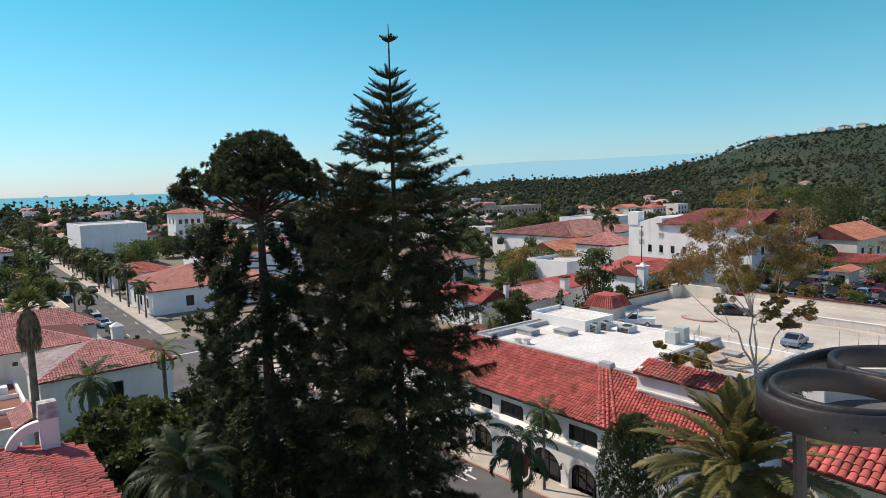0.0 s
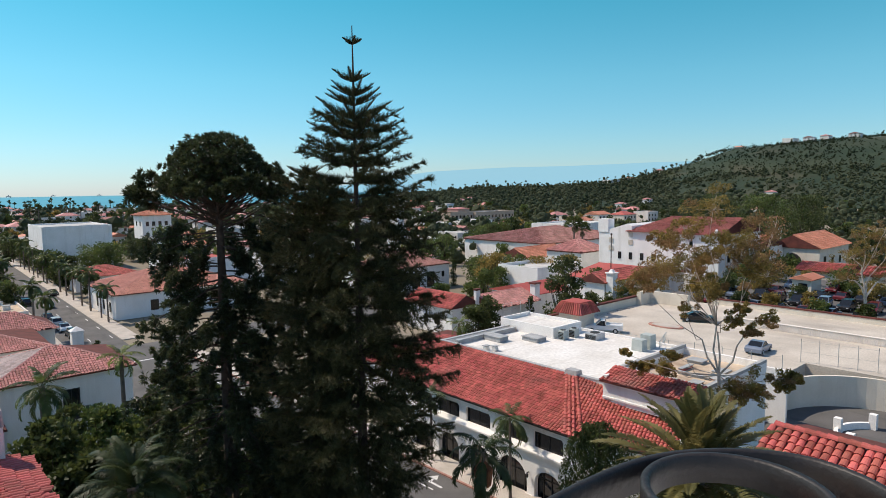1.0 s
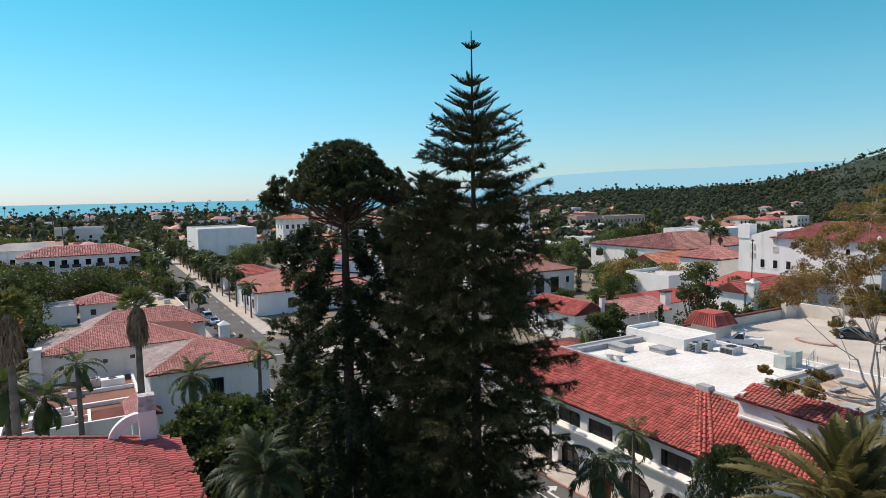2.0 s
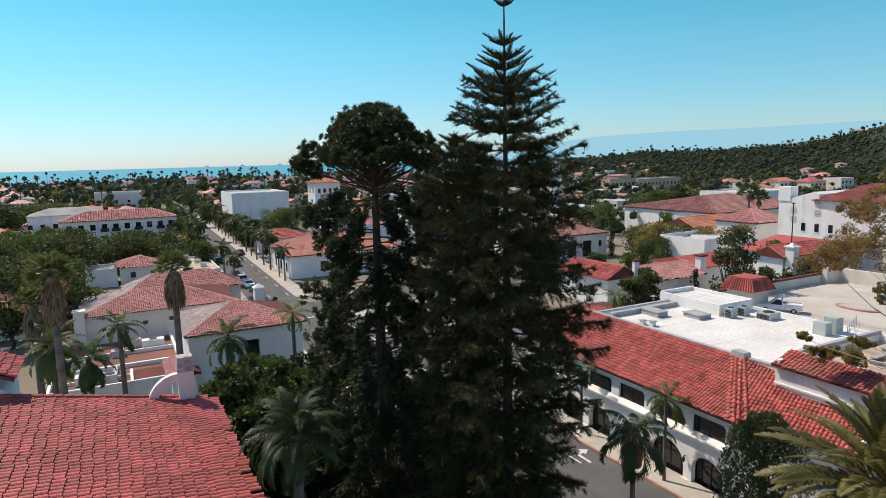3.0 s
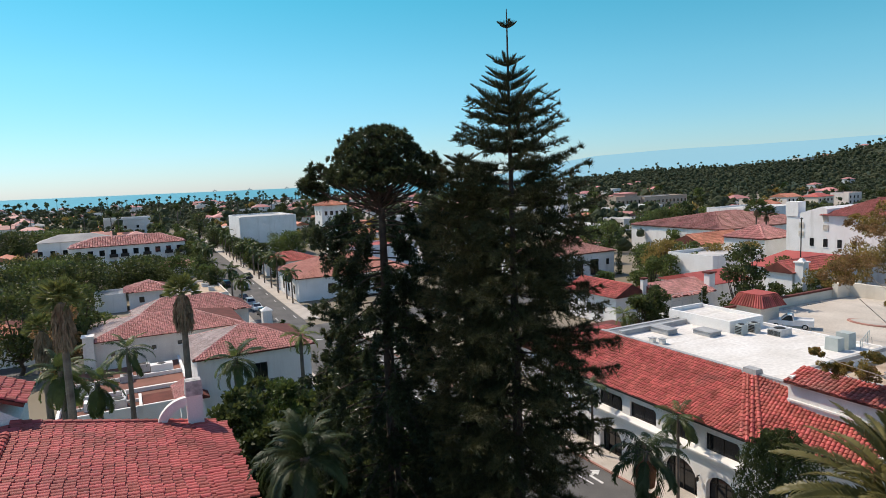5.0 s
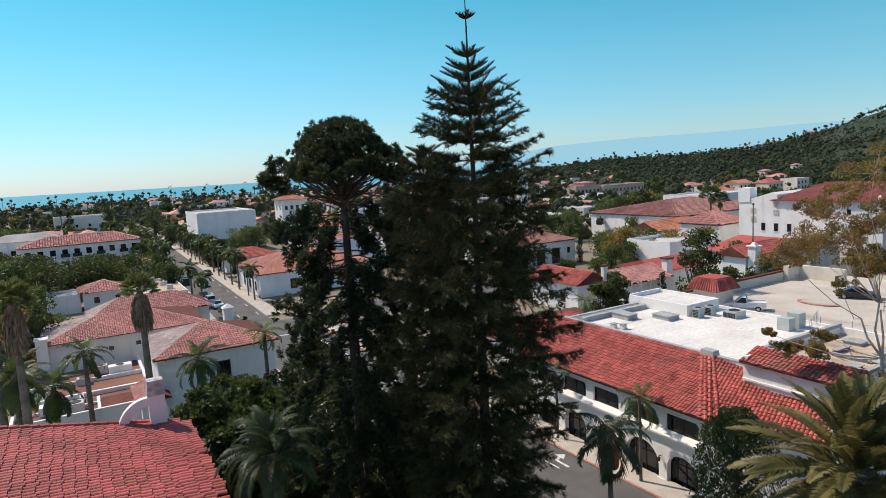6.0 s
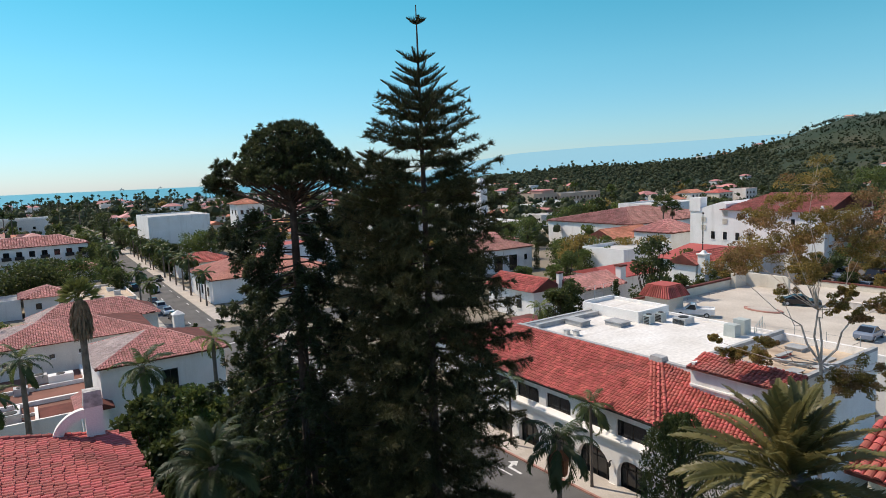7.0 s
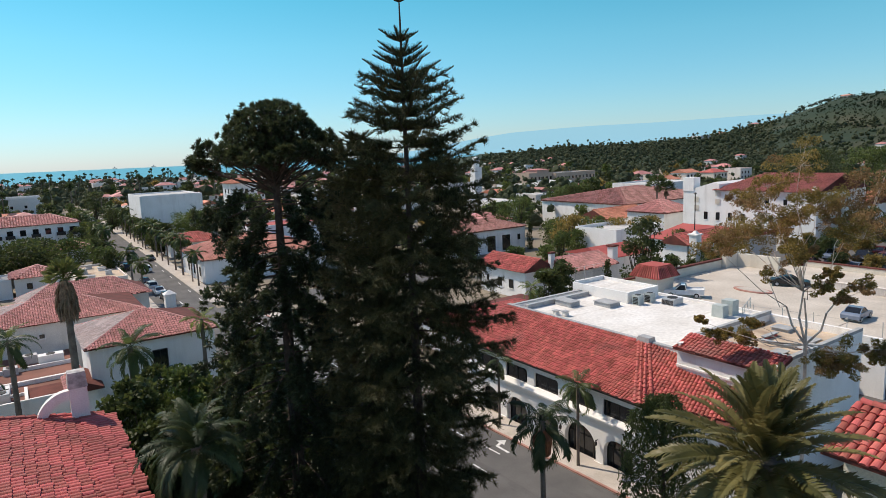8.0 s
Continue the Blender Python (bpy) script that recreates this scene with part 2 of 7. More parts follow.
PAINT = {k: mat(k + "_car_paint", c, c, 1, 0.25, 0.0, spec=0.6, fine=1) for k, c in
         {"white": (0.75, 0.75, 0.74), "black": (0.012, 0.012, 0.014), "blue_grey": (0.16, 0.20, 0.27), "silver": (0.42, 0.43, 0.45), "maroon": (0.12, 0.015, 0.02)}.items()}
TYRE = mat("black_rubber", (0.012, 0.012, 0.012), (0.022, 0.022, 0.022), 5, 0.9, 0.1)


# ---- mesh tools ----
class Mesh:
    """Collects vertices and faces in world metres."""

    def __init__(self):
        self.v, self.f = [], []

    def face(self, *pts):
        n = len(self.v)
        self.v += [tuple(p) for p in pts]
        self.f.append(tuple(range(n, n + len(pts))))
        return self

    def box(self, x0, x1, y0, y1, z0, z1, taper=0.0):
        n, t = len(self.v), taper
        self.v += [(x0, y0, z0), (x1, y0, z0), (x1, y1, z0), (x0, y1, z0),
                   (x0 + t, y0 + t, z1), (x1 - t, y0 + t, z1), (x1 - t, y1 - t, z1), (x0 + t, y1 - t, z1)]
        self.f += [tuple(n + i for i in q) for q in ((3, 2, 1, 0), (4, 5, 6, 7), (0, 1, 5, 4), (1, 2, 6, 5), (2, 3, 7, 6), (3, 0, 4, 7))]
        return self

    def prism(self, base, top):
        """Joins two rings of equal length, both closed off."""
        n, k = len(self.v), len(base)
        self.v += [tuple(p) for p in base] + [tuple(p) for p in top]
        self.f += [tuple(range(n + k - 1, n - 1, -1)), tuple(range(n + k, n + 2 * k))]
        self.f += [(n + i, n + (i + 1) % k, n + k + (i + 1) % k, n + k + i) for i in range(k)]
        return self

    def tube(self, pts, radii, sides=8):
        """A tapering round tube along pts."""
        pts = [Vector(p) for p in pts]
        n0, side = len(self.v), None
        for i, p in enumerate(pts):
            d = (pts[min(i + 1, len(pts) - 1)] - pts[max(i - 1, 0)]).normalized()
            a = d.orthogonal().normalized() if side is None else (side - d * side.dot(d)).normalized()
            side, b = a, d.cross(a)
            for k in range(sides):
                c = 2 * math.pi * k / sides
                self.v.append(tuple(p + (a * math.cos(c) + b * math.sin(c)) * radii[i]))
        for i in range(len(pts) - 1):
            for k in range(sides):
                q = n0 + i * sides
                self.f.append((q + k, q + (k + 1) % sides, q + sides + (k + 1) % sides, q + sides + k))
        self.f.append(tuple(range(n0 + sides - 1, n0 - 1, -1)))
        self.f.append(tuple(n0 + (len(pts) - 1) * sides + k for k in range(sides)))
        return self

    def lathe(self, x, y, prof, sides=16):
        return self.tube([(x, y, z) for _, z in prof], [r for r, _ in prof], sides)

    def arrays(self, v, f):
        n = len(self.v)
        self.v += [tuple(p) for p in np.asarray(v).tolist()]
        self.f += [tuple(int(i) + n for i in q) for q in np.asarray(f).tolist()]
        return self

    def data(self, name, off=(0, 0, 0), smooth=False):
        me = bpy.data.meshes.new(name)
        me.from_pydata([(a - off[0], b - off[1], c - off[2]) for a, b, c in self.v], [], self.f)
        if smooth:
            me.polygons.foreach_set("use_smooth", [True] * len(me.polygons))
        me.update()
        return me


def base_of(ob):
    at = Vector((0, 0, 0))
    while ob:
        at += ob.location
        ob = ob.parent
    return at


def thing(name, at, label, category, group="", kind=""):
    ob = new(name)
    ob.location = at
    ob.empty_display_size = 0.3
    return tagged(ob, label, category, group, kind)


def part(name, mesh, material, parent, label="", smooth=False, kind=""):
    me = mesh.data(name, base_of(parent), smooth)
    me.materials.append(material)
    ob = new(name, me)
    ob.parent = parent
    return tagged(ob, label, kind=kind)


def setting(name, mesh, material, label, category, smooth=False, kind="structure"):
    me = mesh.data(name, (0, 0, 0), smooth)
    me.materials.append(material)
    return tagged(new(name, me), label, category, kind=kind)


def spikes(p0, p1, r):
    """Slender three-sided spikes from p0 to p1 as vertex and face arrays."""
    p0, p1 = np.asarray(p0, float), np.asarray(p1, float)
    r = np.broadcast_to(np.asarray(r, float).reshape(-1, 1), (len(p0), 1))
    d = p1 - p0
    d /= np.linalg.norm(d, axis=1, keepdims=True) + 1e-9
    ref = np.where(np.abs(d[:, 2:3]) < 0.9, [[0, 0, 1.0]], [[1.0, 0, 0]])
    a = np.cross(d, ref)
    a /= np.linalg.norm(a, axis=1, keepdims=True)
    b = np.cross(d, a)
    v = np.stack([p0 + a * r, p0 + (-0.5 * a + 0.87 * b) * r, p0 + (-0.5 * a - 0.87 * b) * r, p1], 1).reshape(-1, 3)
    k = np.arange(len(p0))[:, None] * 4
    f = np.stack([k + [0, 1, 3], k + [1, 2, 3], k + [2, 0, 3]], 1).reshape(-1, 3)
    return v, f


def leaf_quads(p, d, length, width, rng):
    """Pointed leaves: diamonds at p along d."""
    d = d / (np.linalg.norm(d, axis=1, keepdims=True) + 1e-9)
    s = np.cross(d, rng.normal(size=d.shape))
    s /= np.linalg.norm(s, axis=1, keepdims=True) + 1e-9
    length, width = np.asarray(length).reshape(-1, 1), np.asarray(width).reshape(-1, 1)
    v = np.stack([p, p + d * length * 0.45 + s * width, p + d * length, p + d * length * 0.45 - s * width], 1).reshape(-1, 3)
    f = np.arange(len(p))[:, None] * 4 + np.arange(4)
    return v, f


def blob_leaves(centres, radii, per, size, rng, flat=0.75, hang=0.0):
    """Leaves scattered over the outer shells of clumps."""
    c = np.repeat(np.asarray(centres, float), per, 0)
    r = np.repeat(np.asarray(radii, float), per)[:, None]
    n = rng.normal(size=c.shape)
    n /= np.linalg.norm(n, axis=1, keepdims=True)
    p = c + n * r * rng.uniform(0.55, 1.05, (len(c), 1)) * [1, 1, flat]
    d = n * 0.6 + rng.normal(size=c.shape) * 0.6 + [0, 0, -hang]
    k = rng.uniform(0.6, 1.3, len(c)) * size
    return leaf_quads(p, d, k, k * 0.32, rng)


# ---- roof tiles ----
def tile_data(name, length, r, material, seg=5, lift=0.05):
    """One half-round tile along +x (down the slope), its lower end a little wider and lifted."""
    m = Mesh()
    for j, (x, rr, z) in enumerate(((0, r * 0.86, 0.0), (length, r, lift))):
        for k in range(seg + 1):
            a = math.pi * k / seg
            m.v.append((x, -rr * math.cos(a), z + rr * 0.75 * math.sin(a)))
    s = seg + 1
    for k in range(seg):
        m.f.append((k, k + 1, s + k + 1, s + k))
    m.f.append(tuple(range(s, 2 * s)))
    me = m.data(name)
    me.materials.append(material)
    return me


def tile_roof(parent, corner, along, down, width, length, pitch, exposure, mats, inside=None, near=None, seg=5, r=None, rng=None, name="roof_tile"):
    """Lays half-round tiles over a slope that starts at corner, runs by width along and by length down. inside(u, s) clips; near(u, s) picks loose pieces."""
    along, down = Vector(along).normalized(), Vector(down).normalized()
    up = along.cross(down)
    if up.z < 0:
        up = -up
    rng = rng or np.random.default_rng(5)
    r = r or pitch * 0.5
    turn = Matrix((down, up.cross(down), up)).transposed()
    off = base_of(parent)
    one = tile_data(name, exposure * 1.12, r, mats[1], seg, exposure * 0.10)
    bv = np.array([tuple(v.co) for v in one.vertices])
    bf = [tuple(p.vertices) for p in one.polygons]
    joined, count, cols = Mesh(), 0, int(width / pitch)
    for i in range(cols):
        u = (i + 0.5) * width / cols
        shift = rng.uniform(-0.12, 0.12) * exposure
        s = shift
        while s < length - exposure * 0.4:
            if inside is None or inside(u, s + exposure * 0.5):
                q = Vector(corner) + along * (u + rng.normal() * pitch * 0.03) + down * (s + rng.normal() * exposure * 0.04) + up * rng.uniform(-0.004, 0.012)
                yaw = Matrix.Rotation(rng.normal() * 0.018, 3, 'Z')
                m3 = turn @ yaw
                if near and count < 300 and near(u, s):
                    ob = new(name, one)
                    ob.parent = parent
                    ob.matrix_basis = Matrix.Translation(q - off) @ m3.to_4x4()
                    count += 1
                else:
                    n0 = len(joined.v)
                    joined.v += (bv @ np.array(m3).T + np.array(q)).tolist()
                    joined.f += [tuple(a + n0 for a in t) for t in bf]
            s += exposure
    if joined.f:
        part("roof_tiles", joined, mats[0], parent, kind="stuff")
    return count


def ridge_caps(parent, p0, p1, r, step, mats):
    """A row of half-round caps laid along a ridge or hip."""
    p0, p1 = Vector(p0), Vector(p1)
    d = (p1 - p0).normalized()
    side = d.cross(Vector((0, 0, 1))).normalized()
    up = side.cross(d)
    one = tile_data("ridge_tile", step * 1.1, r, mats[1], 5, step * 0.08)
    turn = Matrix((d, up.cross(d), up)).transposed()
    for i in range(int((p1 - p0).length / step)):
        ob = new("ridge_tile", one)
        ob.parent = parent
        ob.matrix_basis = Matrix.Translation(p0 + d * step * i - base_of(parent)) @ turn.to_4x4()

# ---- ground, street, sea, hills ----
RIDGE = ([30, 38, 45, 50, 55, 57.3, 59.2, 61.8, 62.7, 63.9, 65.2, 67.9, 69.8, 72, 74, 80, 90, 120, 180], [0, 8, 17, 20, 26, 33, 45, 60, 74, 94, 108, 116, 122, 126, 131, 136, 142, 110, 40])   # azimuth, crest height


def fall(x, y):
    """The town sinks gently away to the east of the street."""
    d = math.hypot(x, y)
    east = max(0.0, 0.839 * x - 0.545 * y)
    return -min(1.0, east / 12) * (0.0105 * east + 0.0026 * d) * max(0.0, min(1.0, (700 - d) / 300))


def height(x, y):
    """Height of the land: flat town, mesa rising to the far right, shore to the front."""
    h = 0.0
    d = math.hypot(x, y)
    az = math.degrees(math.atan2(x, y))
    if d > 500:
        k = max(0.0, min(1.0, (d - 750) / 950))
        k = k * k * (3 - 2 * k)
        crest = float(np.interp(az, RIDGE[0], RIDGE[1]))
        h += crest * k * max(0.35, 1.0 - max(0.0, d - 1750) / 2500)
        h += (h * 0.07) * noise.fractal(Vector((x * 0.0022, y * 0.0022, 3.3)), 1.0, 2.0, 4)
    h += fall(x, y)
    shore = 1120 + 40 * noise.noise(Vector((az * 0.1, 0, 0)))
    if az < 32 and d > shore:
        h -= min(6.0, (d - shore) * 0.05)
    elif az < 44 and d > shore:
        h -= min(6.0, (d - shore) * 0.05) * (44 - az) / 12
    return h


def ground_sheet():
    m = Mesh()
    rings = [0, 30, 60, 90, 120, 160, 200, 300, 420, 560, 720, 860, 980, 1080, 1140, 1200, 1300, 1420, 1560, 1720, 1900, 2150, 2500, 3200, 4900]
    steps = 120
    for r in rings:
        for k in range(steps):
            a = 2 * math.pi * k / steps
            x, y = r * math.sin(a), r * math.cos(a)
            m.v.append((x, y, height(x, y) - 0.02))
    for i in range(len(rings) - 1):
        for k in range(steps):
            q, n = i * steps, (k + 1) % steps
            m.f.append((q + k, q + n, q + steps + n, q + steps + k))
    ob = setting("ground", m, GROUND, "flat dry town ground with lots and scrub hillside", "ground", smooth=True)
    ob.data.materials.append(HILL)
    for p in ob.data.polygons:
        if p.center.z > 6 or (p.center.length > 640 and p.center.x > 0.55 * p.center.y):
            p.material_index = 1


ground_sheet()
sea = Mesh().face((-3500, 1000, -0.4), (4800, 1000, -0.4), (4800, 4900, -0.4), (-3500, 4900, -0.4))
setting("water", sea, WATER, "calm turquoise sea up to the horizon", "sea")
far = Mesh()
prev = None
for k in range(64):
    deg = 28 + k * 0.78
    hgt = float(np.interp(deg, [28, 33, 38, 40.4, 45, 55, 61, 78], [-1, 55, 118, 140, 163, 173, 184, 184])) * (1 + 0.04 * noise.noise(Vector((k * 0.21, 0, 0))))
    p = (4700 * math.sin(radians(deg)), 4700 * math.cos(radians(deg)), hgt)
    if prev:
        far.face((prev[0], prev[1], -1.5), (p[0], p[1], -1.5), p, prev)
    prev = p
setting("backdrop", far, FAR_RANGE, "pale blue far mountain backdrop, haze put in as glow", "mountains")


def street_x(x, y):
    """The street runs a little askew to the house fronts."""
    return x - 0.0253 * (y - 38) + 0.05 * max(0.0, y - 112)


def street_u(x, y):
    """Place across the street, the same all along it."""
    return x - street_x(0, y)


def strip(m, x0, x1, y0, y1, z0, z1, step=12.0):
    n = max(1, int((y1 - y0) / step))
    for i in range(n):
        a, b = y0 + (y1 - y0) * i / n, y0 + (y1 - y0) * (i + 1) / n
        m.prism([(street_x(x0, a), a, z0), (street_x(x1, a), a, z0), (street_x(x1, b), b, z0), (street_x(x0, b), b, z0)],
                [(street_x(x0, a), a, z1), (street_x(x1, a), a, z1), (street_x(x1, b), b, z1), (street_x(x0, b), b, z1)])
    return m


setting("road", strip(strip(Mesh(), 24.0, 36.8, -30, 112, -0.3, 0.02), 24.0, 32.4, 112, 420, -0.3, 0.02), ASPHALT, "worn grey asphalt street with white lane lines", "road")
setting("pavement_east", strip(Mesh(), 37.0, 39.6, 0, 103, -0.2, 0.15), CONCRETE, "pale concrete sidewalk beside the arcade", "pavement")
setting("kerb_east", strip(Mesh(), 36.8, 36.998, 0, 103, -0.2, 0.17), CURB_RED, "faded red painted kerb", "kerb")
setting("pavement_west", strip(Mesh(), 21.5, 24.0, 0, 103, -0.2, 0.15), CONCRETE, "pale concrete sidewalk under the trees", "pavement")
setting("pavement_far_east", strip(Mesh(), 32.4, 35.4, 117, 360, -0.2, 0.15), CONCRETE, "pale concrete sidewalk lined with palms", "pavement")
setting("pavement_far_west", strip(Mesh(), 19.5, 24.0, 117, 360, -0.2, 0.15), CONCRETE, "pale concrete sidewalk with parked cars", "pavement")
setting("cross_road", Mesh().box(-60, 24.0, 105, 115, -0.3, 0.012).box(36.0, 78, 105, 115, -0.4, 0.012), ASPHALT, "grey asphalt cross street", "road")
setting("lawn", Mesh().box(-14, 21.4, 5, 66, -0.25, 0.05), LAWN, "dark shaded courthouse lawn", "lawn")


def road_mark(name, polys, label):
    m = Mesh()
    for poly in polys:
        m.prism([(x, y, 0.024) for x, y in poly], [(x, y, 0.032) for x, y in poly])
    return setting(name, m, WHITE_PAINT, label, "road marking")


def dash(x, y0, y1, w=0.14):
    return [(street_x(x, y0), y0), (street_x(x + w, y0), y0), (street_x(x + w, y1), y1), (street_x(x, y1), y1)]


road_mark("lane_line", [dash(34.3, 39.2, 42.2), dash(34.1, 44, 62), dash(34.1, 66, 98)], "white solid lane line")
for y in (36.6, 46.2, 55.8, 65.4, 75, 84.6, 120, 130, 140, 150, 160, 170):
    road_mark("lane_dash", [dash(31.5, y, y + 2.6)], "white dashed lane line")
    road_mark("lane_dash", [dash(28.0, y, y + 2.6)], "white dashed lane line")
ax, ay = 35.1, 38.9
road_mark("turn_arrow", [[(ax - 0.12, ay), (ax + 0.12, ay), (ax + 0.14, ay + 1.5), (ax - 0.10, ay + 1.7)],
                         [(ax - 0.1, ay + 1.7), (ax + 0.14, ay + 1.5), (ax + 0.75, ay + 1.75), (ax + 0.7, ay + 2.05)],
                         [(ax + 0.62, ay + 1.35), (ax + 1.35, ay + 1.95), (ax + 0.62, ay + 2.45)]], "white painted right-turn arrow")
road_mark("stop_line", [[(24.2, 100.5), (35.2, 100.5), (35.2, 100.9), (24.2, 100.9)]], "white stop line")

# ---- general house ----
def window(parent, side, wall, a, z, w, h, frame=DARK, sill=STUCCO):
    """A framed pane with a sill on an outer wall. side: which way the wall faces."""
    def bx(m, u0, u1, z0, z1, d0, d1):
        s = {"-y": (u0, u1, wall - d1, wall - d0), "+y": (u0, u1, wall + d0, wall + d1),
             "-x": (wall - d1, wall - d0, u0, u1), "+x": (wall + d0, wall + d1, u0, u1)}[side]
        return m.box(*s, z0, z1)
    t = min(0.09, w * 0.12)
    fr = Mesh()
    bx(fr, a - w / 2, a - w / 2 + t, z, z + h, 0.0, 0.06)
    bx(fr, a + w / 2 - t, a + w / 2, z, z + h, 0.0, 0.06)
    bx(fr, a - w / 2 + t, a + w / 2 - t, z + h - t, z + h, 0.0, 0.06)
    bx(fr, a - w / 2 + t, a + w / 2 - t, z, z + t, 0.0, 0.06)
    bx(fr, a - 0.03, a + 0.03, z + t, z + h - t, 0.012, 0.05)
    win = part("window", fr, frame, parent)
    part("pane", bx(Mesh(), a - w / 2 + t, a + w / 2 - t, z + t, z + h - t, 0.002, 0.02), GLASS, win)
    if sill:
        part("sill", bx(Mesh(), a - w / 2 - 0.1, a + w / 2 + 0.1, z - 0.12, z - 0.002, 0.0, 0.14), sill, win)
    return win


def house(name, x0, x1, y0, y1, z0, eave, roof, rise, label, wall=STUCCO, tiles=(CLAY, CLAY_ONE), pitch=0.30, exposure=0.42, over=0.45,
          windows=(), caps=True, seg=3, end_tiles=None, category="house", bed=CLAY_BED, group=""):
    ob = thing(name, ((x0 + x1) / 2, (y0 + y1) / 2, z0), label, category, group)
    part("wall", Mesh().box(x0, x1, y0, y1, z0, eave - 0.16), wall, ob)
    flat_win = group == "town houses"
    if roof == "flat":
        p = Mesh()
        t = 0.25
        for q in ((x0, x1, y0, y0 + t), (x0, x1, y1 - t, y1), (x0, x0 + t, y0 + t, y1 - t), (x1 - t, x1, y0 + t, y1 - t)):
            p.box(*q, eave - 0.158, eave + rise)
        part("parapet", p, wall, ob)
        part("roof", Mesh().box(x0 + t, x1 - t, y0 + t, y1 - t, eave - 0.158, eave + 0.04), tiles[0], ob)
    else:
        X0, X1, Y0, Y1 = x0 - over, x1 + over, y0 - over, y1 + over
        W, D = X1 - X0, Y1 - Y0
        top = eave + rise
        m = Mesh()
        if roof in ("hip_x", "gable_x"):
            c, ins = (Y0 + Y1) / 2, (D / 2 if roof == "hip_x" else 0.0)
            a, b = (X0 + ins, c, top), (X1 - ins, c, top)
        else:
            c, ins = (X0 + X1) / 2, (W / 2 if roof == "hip_y" else 0.0)
            a, b = (c, Y0 + ins, top), (c, Y1 - ins, top)
        e = [(X0, Y0, eave), (X1, Y0, eave), (X1, Y1, eave), (X0, Y1, eave)]
        f = [(px, py, eave - 0.14) for px, py, _ in e]
        m.face(*f[::-1])
        for i in range(4):
            m.face(f[i], f[(i + 1) % 4], e[(i + 1) % 4], e[i])
        if roof.endswith("_x"):
            m.face(e[0], e[1], b, a).face(e[2], e[3], a, b).face(e[1], e[2], b).face(e[3], e[0], a)
        else:
            m.face(e[1], e[2], b, a).face(e[3], e[0], a, b).face(e[0], e[1], a).face(e[2], e[3], b)
        part("roof", m, bed if pitch else tiles[0], ob)
        if roof.startswith("gable"):
            g = Mesh()
            if roof.endswith("_x"):
                k = rise * (1 - over / (D / 2))
                for xx in (x0, x1 - 0.3):
                    g.prism([(xx, y0, eave - 0.02), (xx, y1, eave - 0.02), (xx, c, eave + k)], [(xx + 0.3, y0, eave - 0.02), (xx + 0.3, y1, eave - 0.02), (xx + 0.3, c, eave + k)])
            else:
                k = rise * (1 - over / (W / 2))
                for yy in (y0, y1 - 0.3):
                    g.prism([(x0, yy, eave - 0.02), (x1, yy, eave - 0.02), (c, yy, eave + k)], [(x0, yy + 0.3, eave - 0.02), (x1, yy + 0.3, eave - 0.02), (c, yy + 0.3, eave + k)])
            part("gable_wall", g, wall, ob)
        if pitch:
            rng = np.random.default_rng(int(abs(x0 * 7 + y0 * 13)))
            if roof.endswith("_x"):
                L = math.hypot(D / 2, rise)
                clip = (lambda u, s: ins * (1 - s / L) <= u <= W - ins * (1 - s / L))
                tile_roof(ob, (X0, c, top), (1, 0, 0), (0, -D / 2, -rise), W, L, pitch, exposure, tiles, clip, None, seg, rng=rng)
                if ins:
                    L2 = math.hypot(ins, rise)
                    tri = (lambda u, s: D / 2 * (1 - s / L2) <= u <= D - D / 2 * (1 - s / L2))
                    tile_roof(ob, (X0 + ins, Y0, top), (0, 1, 0), (-ins, 0, -rise), D, L2, pitch, exposure, end_tiles or tiles, tri, None, seg, rng=rng)
            else:
                L = math.hypot(W / 2, rise)
                clip = (lambda u, s: ins * (1 - s / L) <= u <= D - ins * (1 - s / L))
                tile_roof(ob, (c, Y0, top), (0, 1, 0), (-W / 2, 0, -rise), D, L, pitch, exposure, tiles, clip, None, seg, rng=rng)
                if ins:
                    L2 = math.hypot(ins, rise)
                    tri = (lambda u, s: W / 2 * (1 - s / L2) <= u <= W - W / 2 * (1 - s / L2))
                    tile_roof(ob, (X0, Y0 + ins, top), (1, 0, 0), (0, -ins, -rise), W, L2, pitch, exposure, tiles, tri, None, seg, rng=rng)
            if caps:
                st, r = exposure * 1.1, pitch * 0.55
                ridge_caps(ob, a, b, r, st, tiles)
                if ins:
                    for p, q in ((a, e[0]), (a, e[3]) if roof.endswith("_x") else (a, e[1]), (b, e[1]) if roof.endswith("_x") else (b, e[3])):
                        ridge_caps(ob, p, q, r, st, tiles)
    sides = {'-y': y0, '+y': y1, '-x': x0, '+x': x1}
    for side, *rest in windows:
        if flat_win:
            u, z, w, hh = rest
            part("window", Mesh().box(u - w / 2, u + w / 2, sides[side] - 0.05, sides[side] + 0.02, z, z + hh), GLASS, ob)
        else:
            window(ob, side, sides[side], *rest)
    return ob


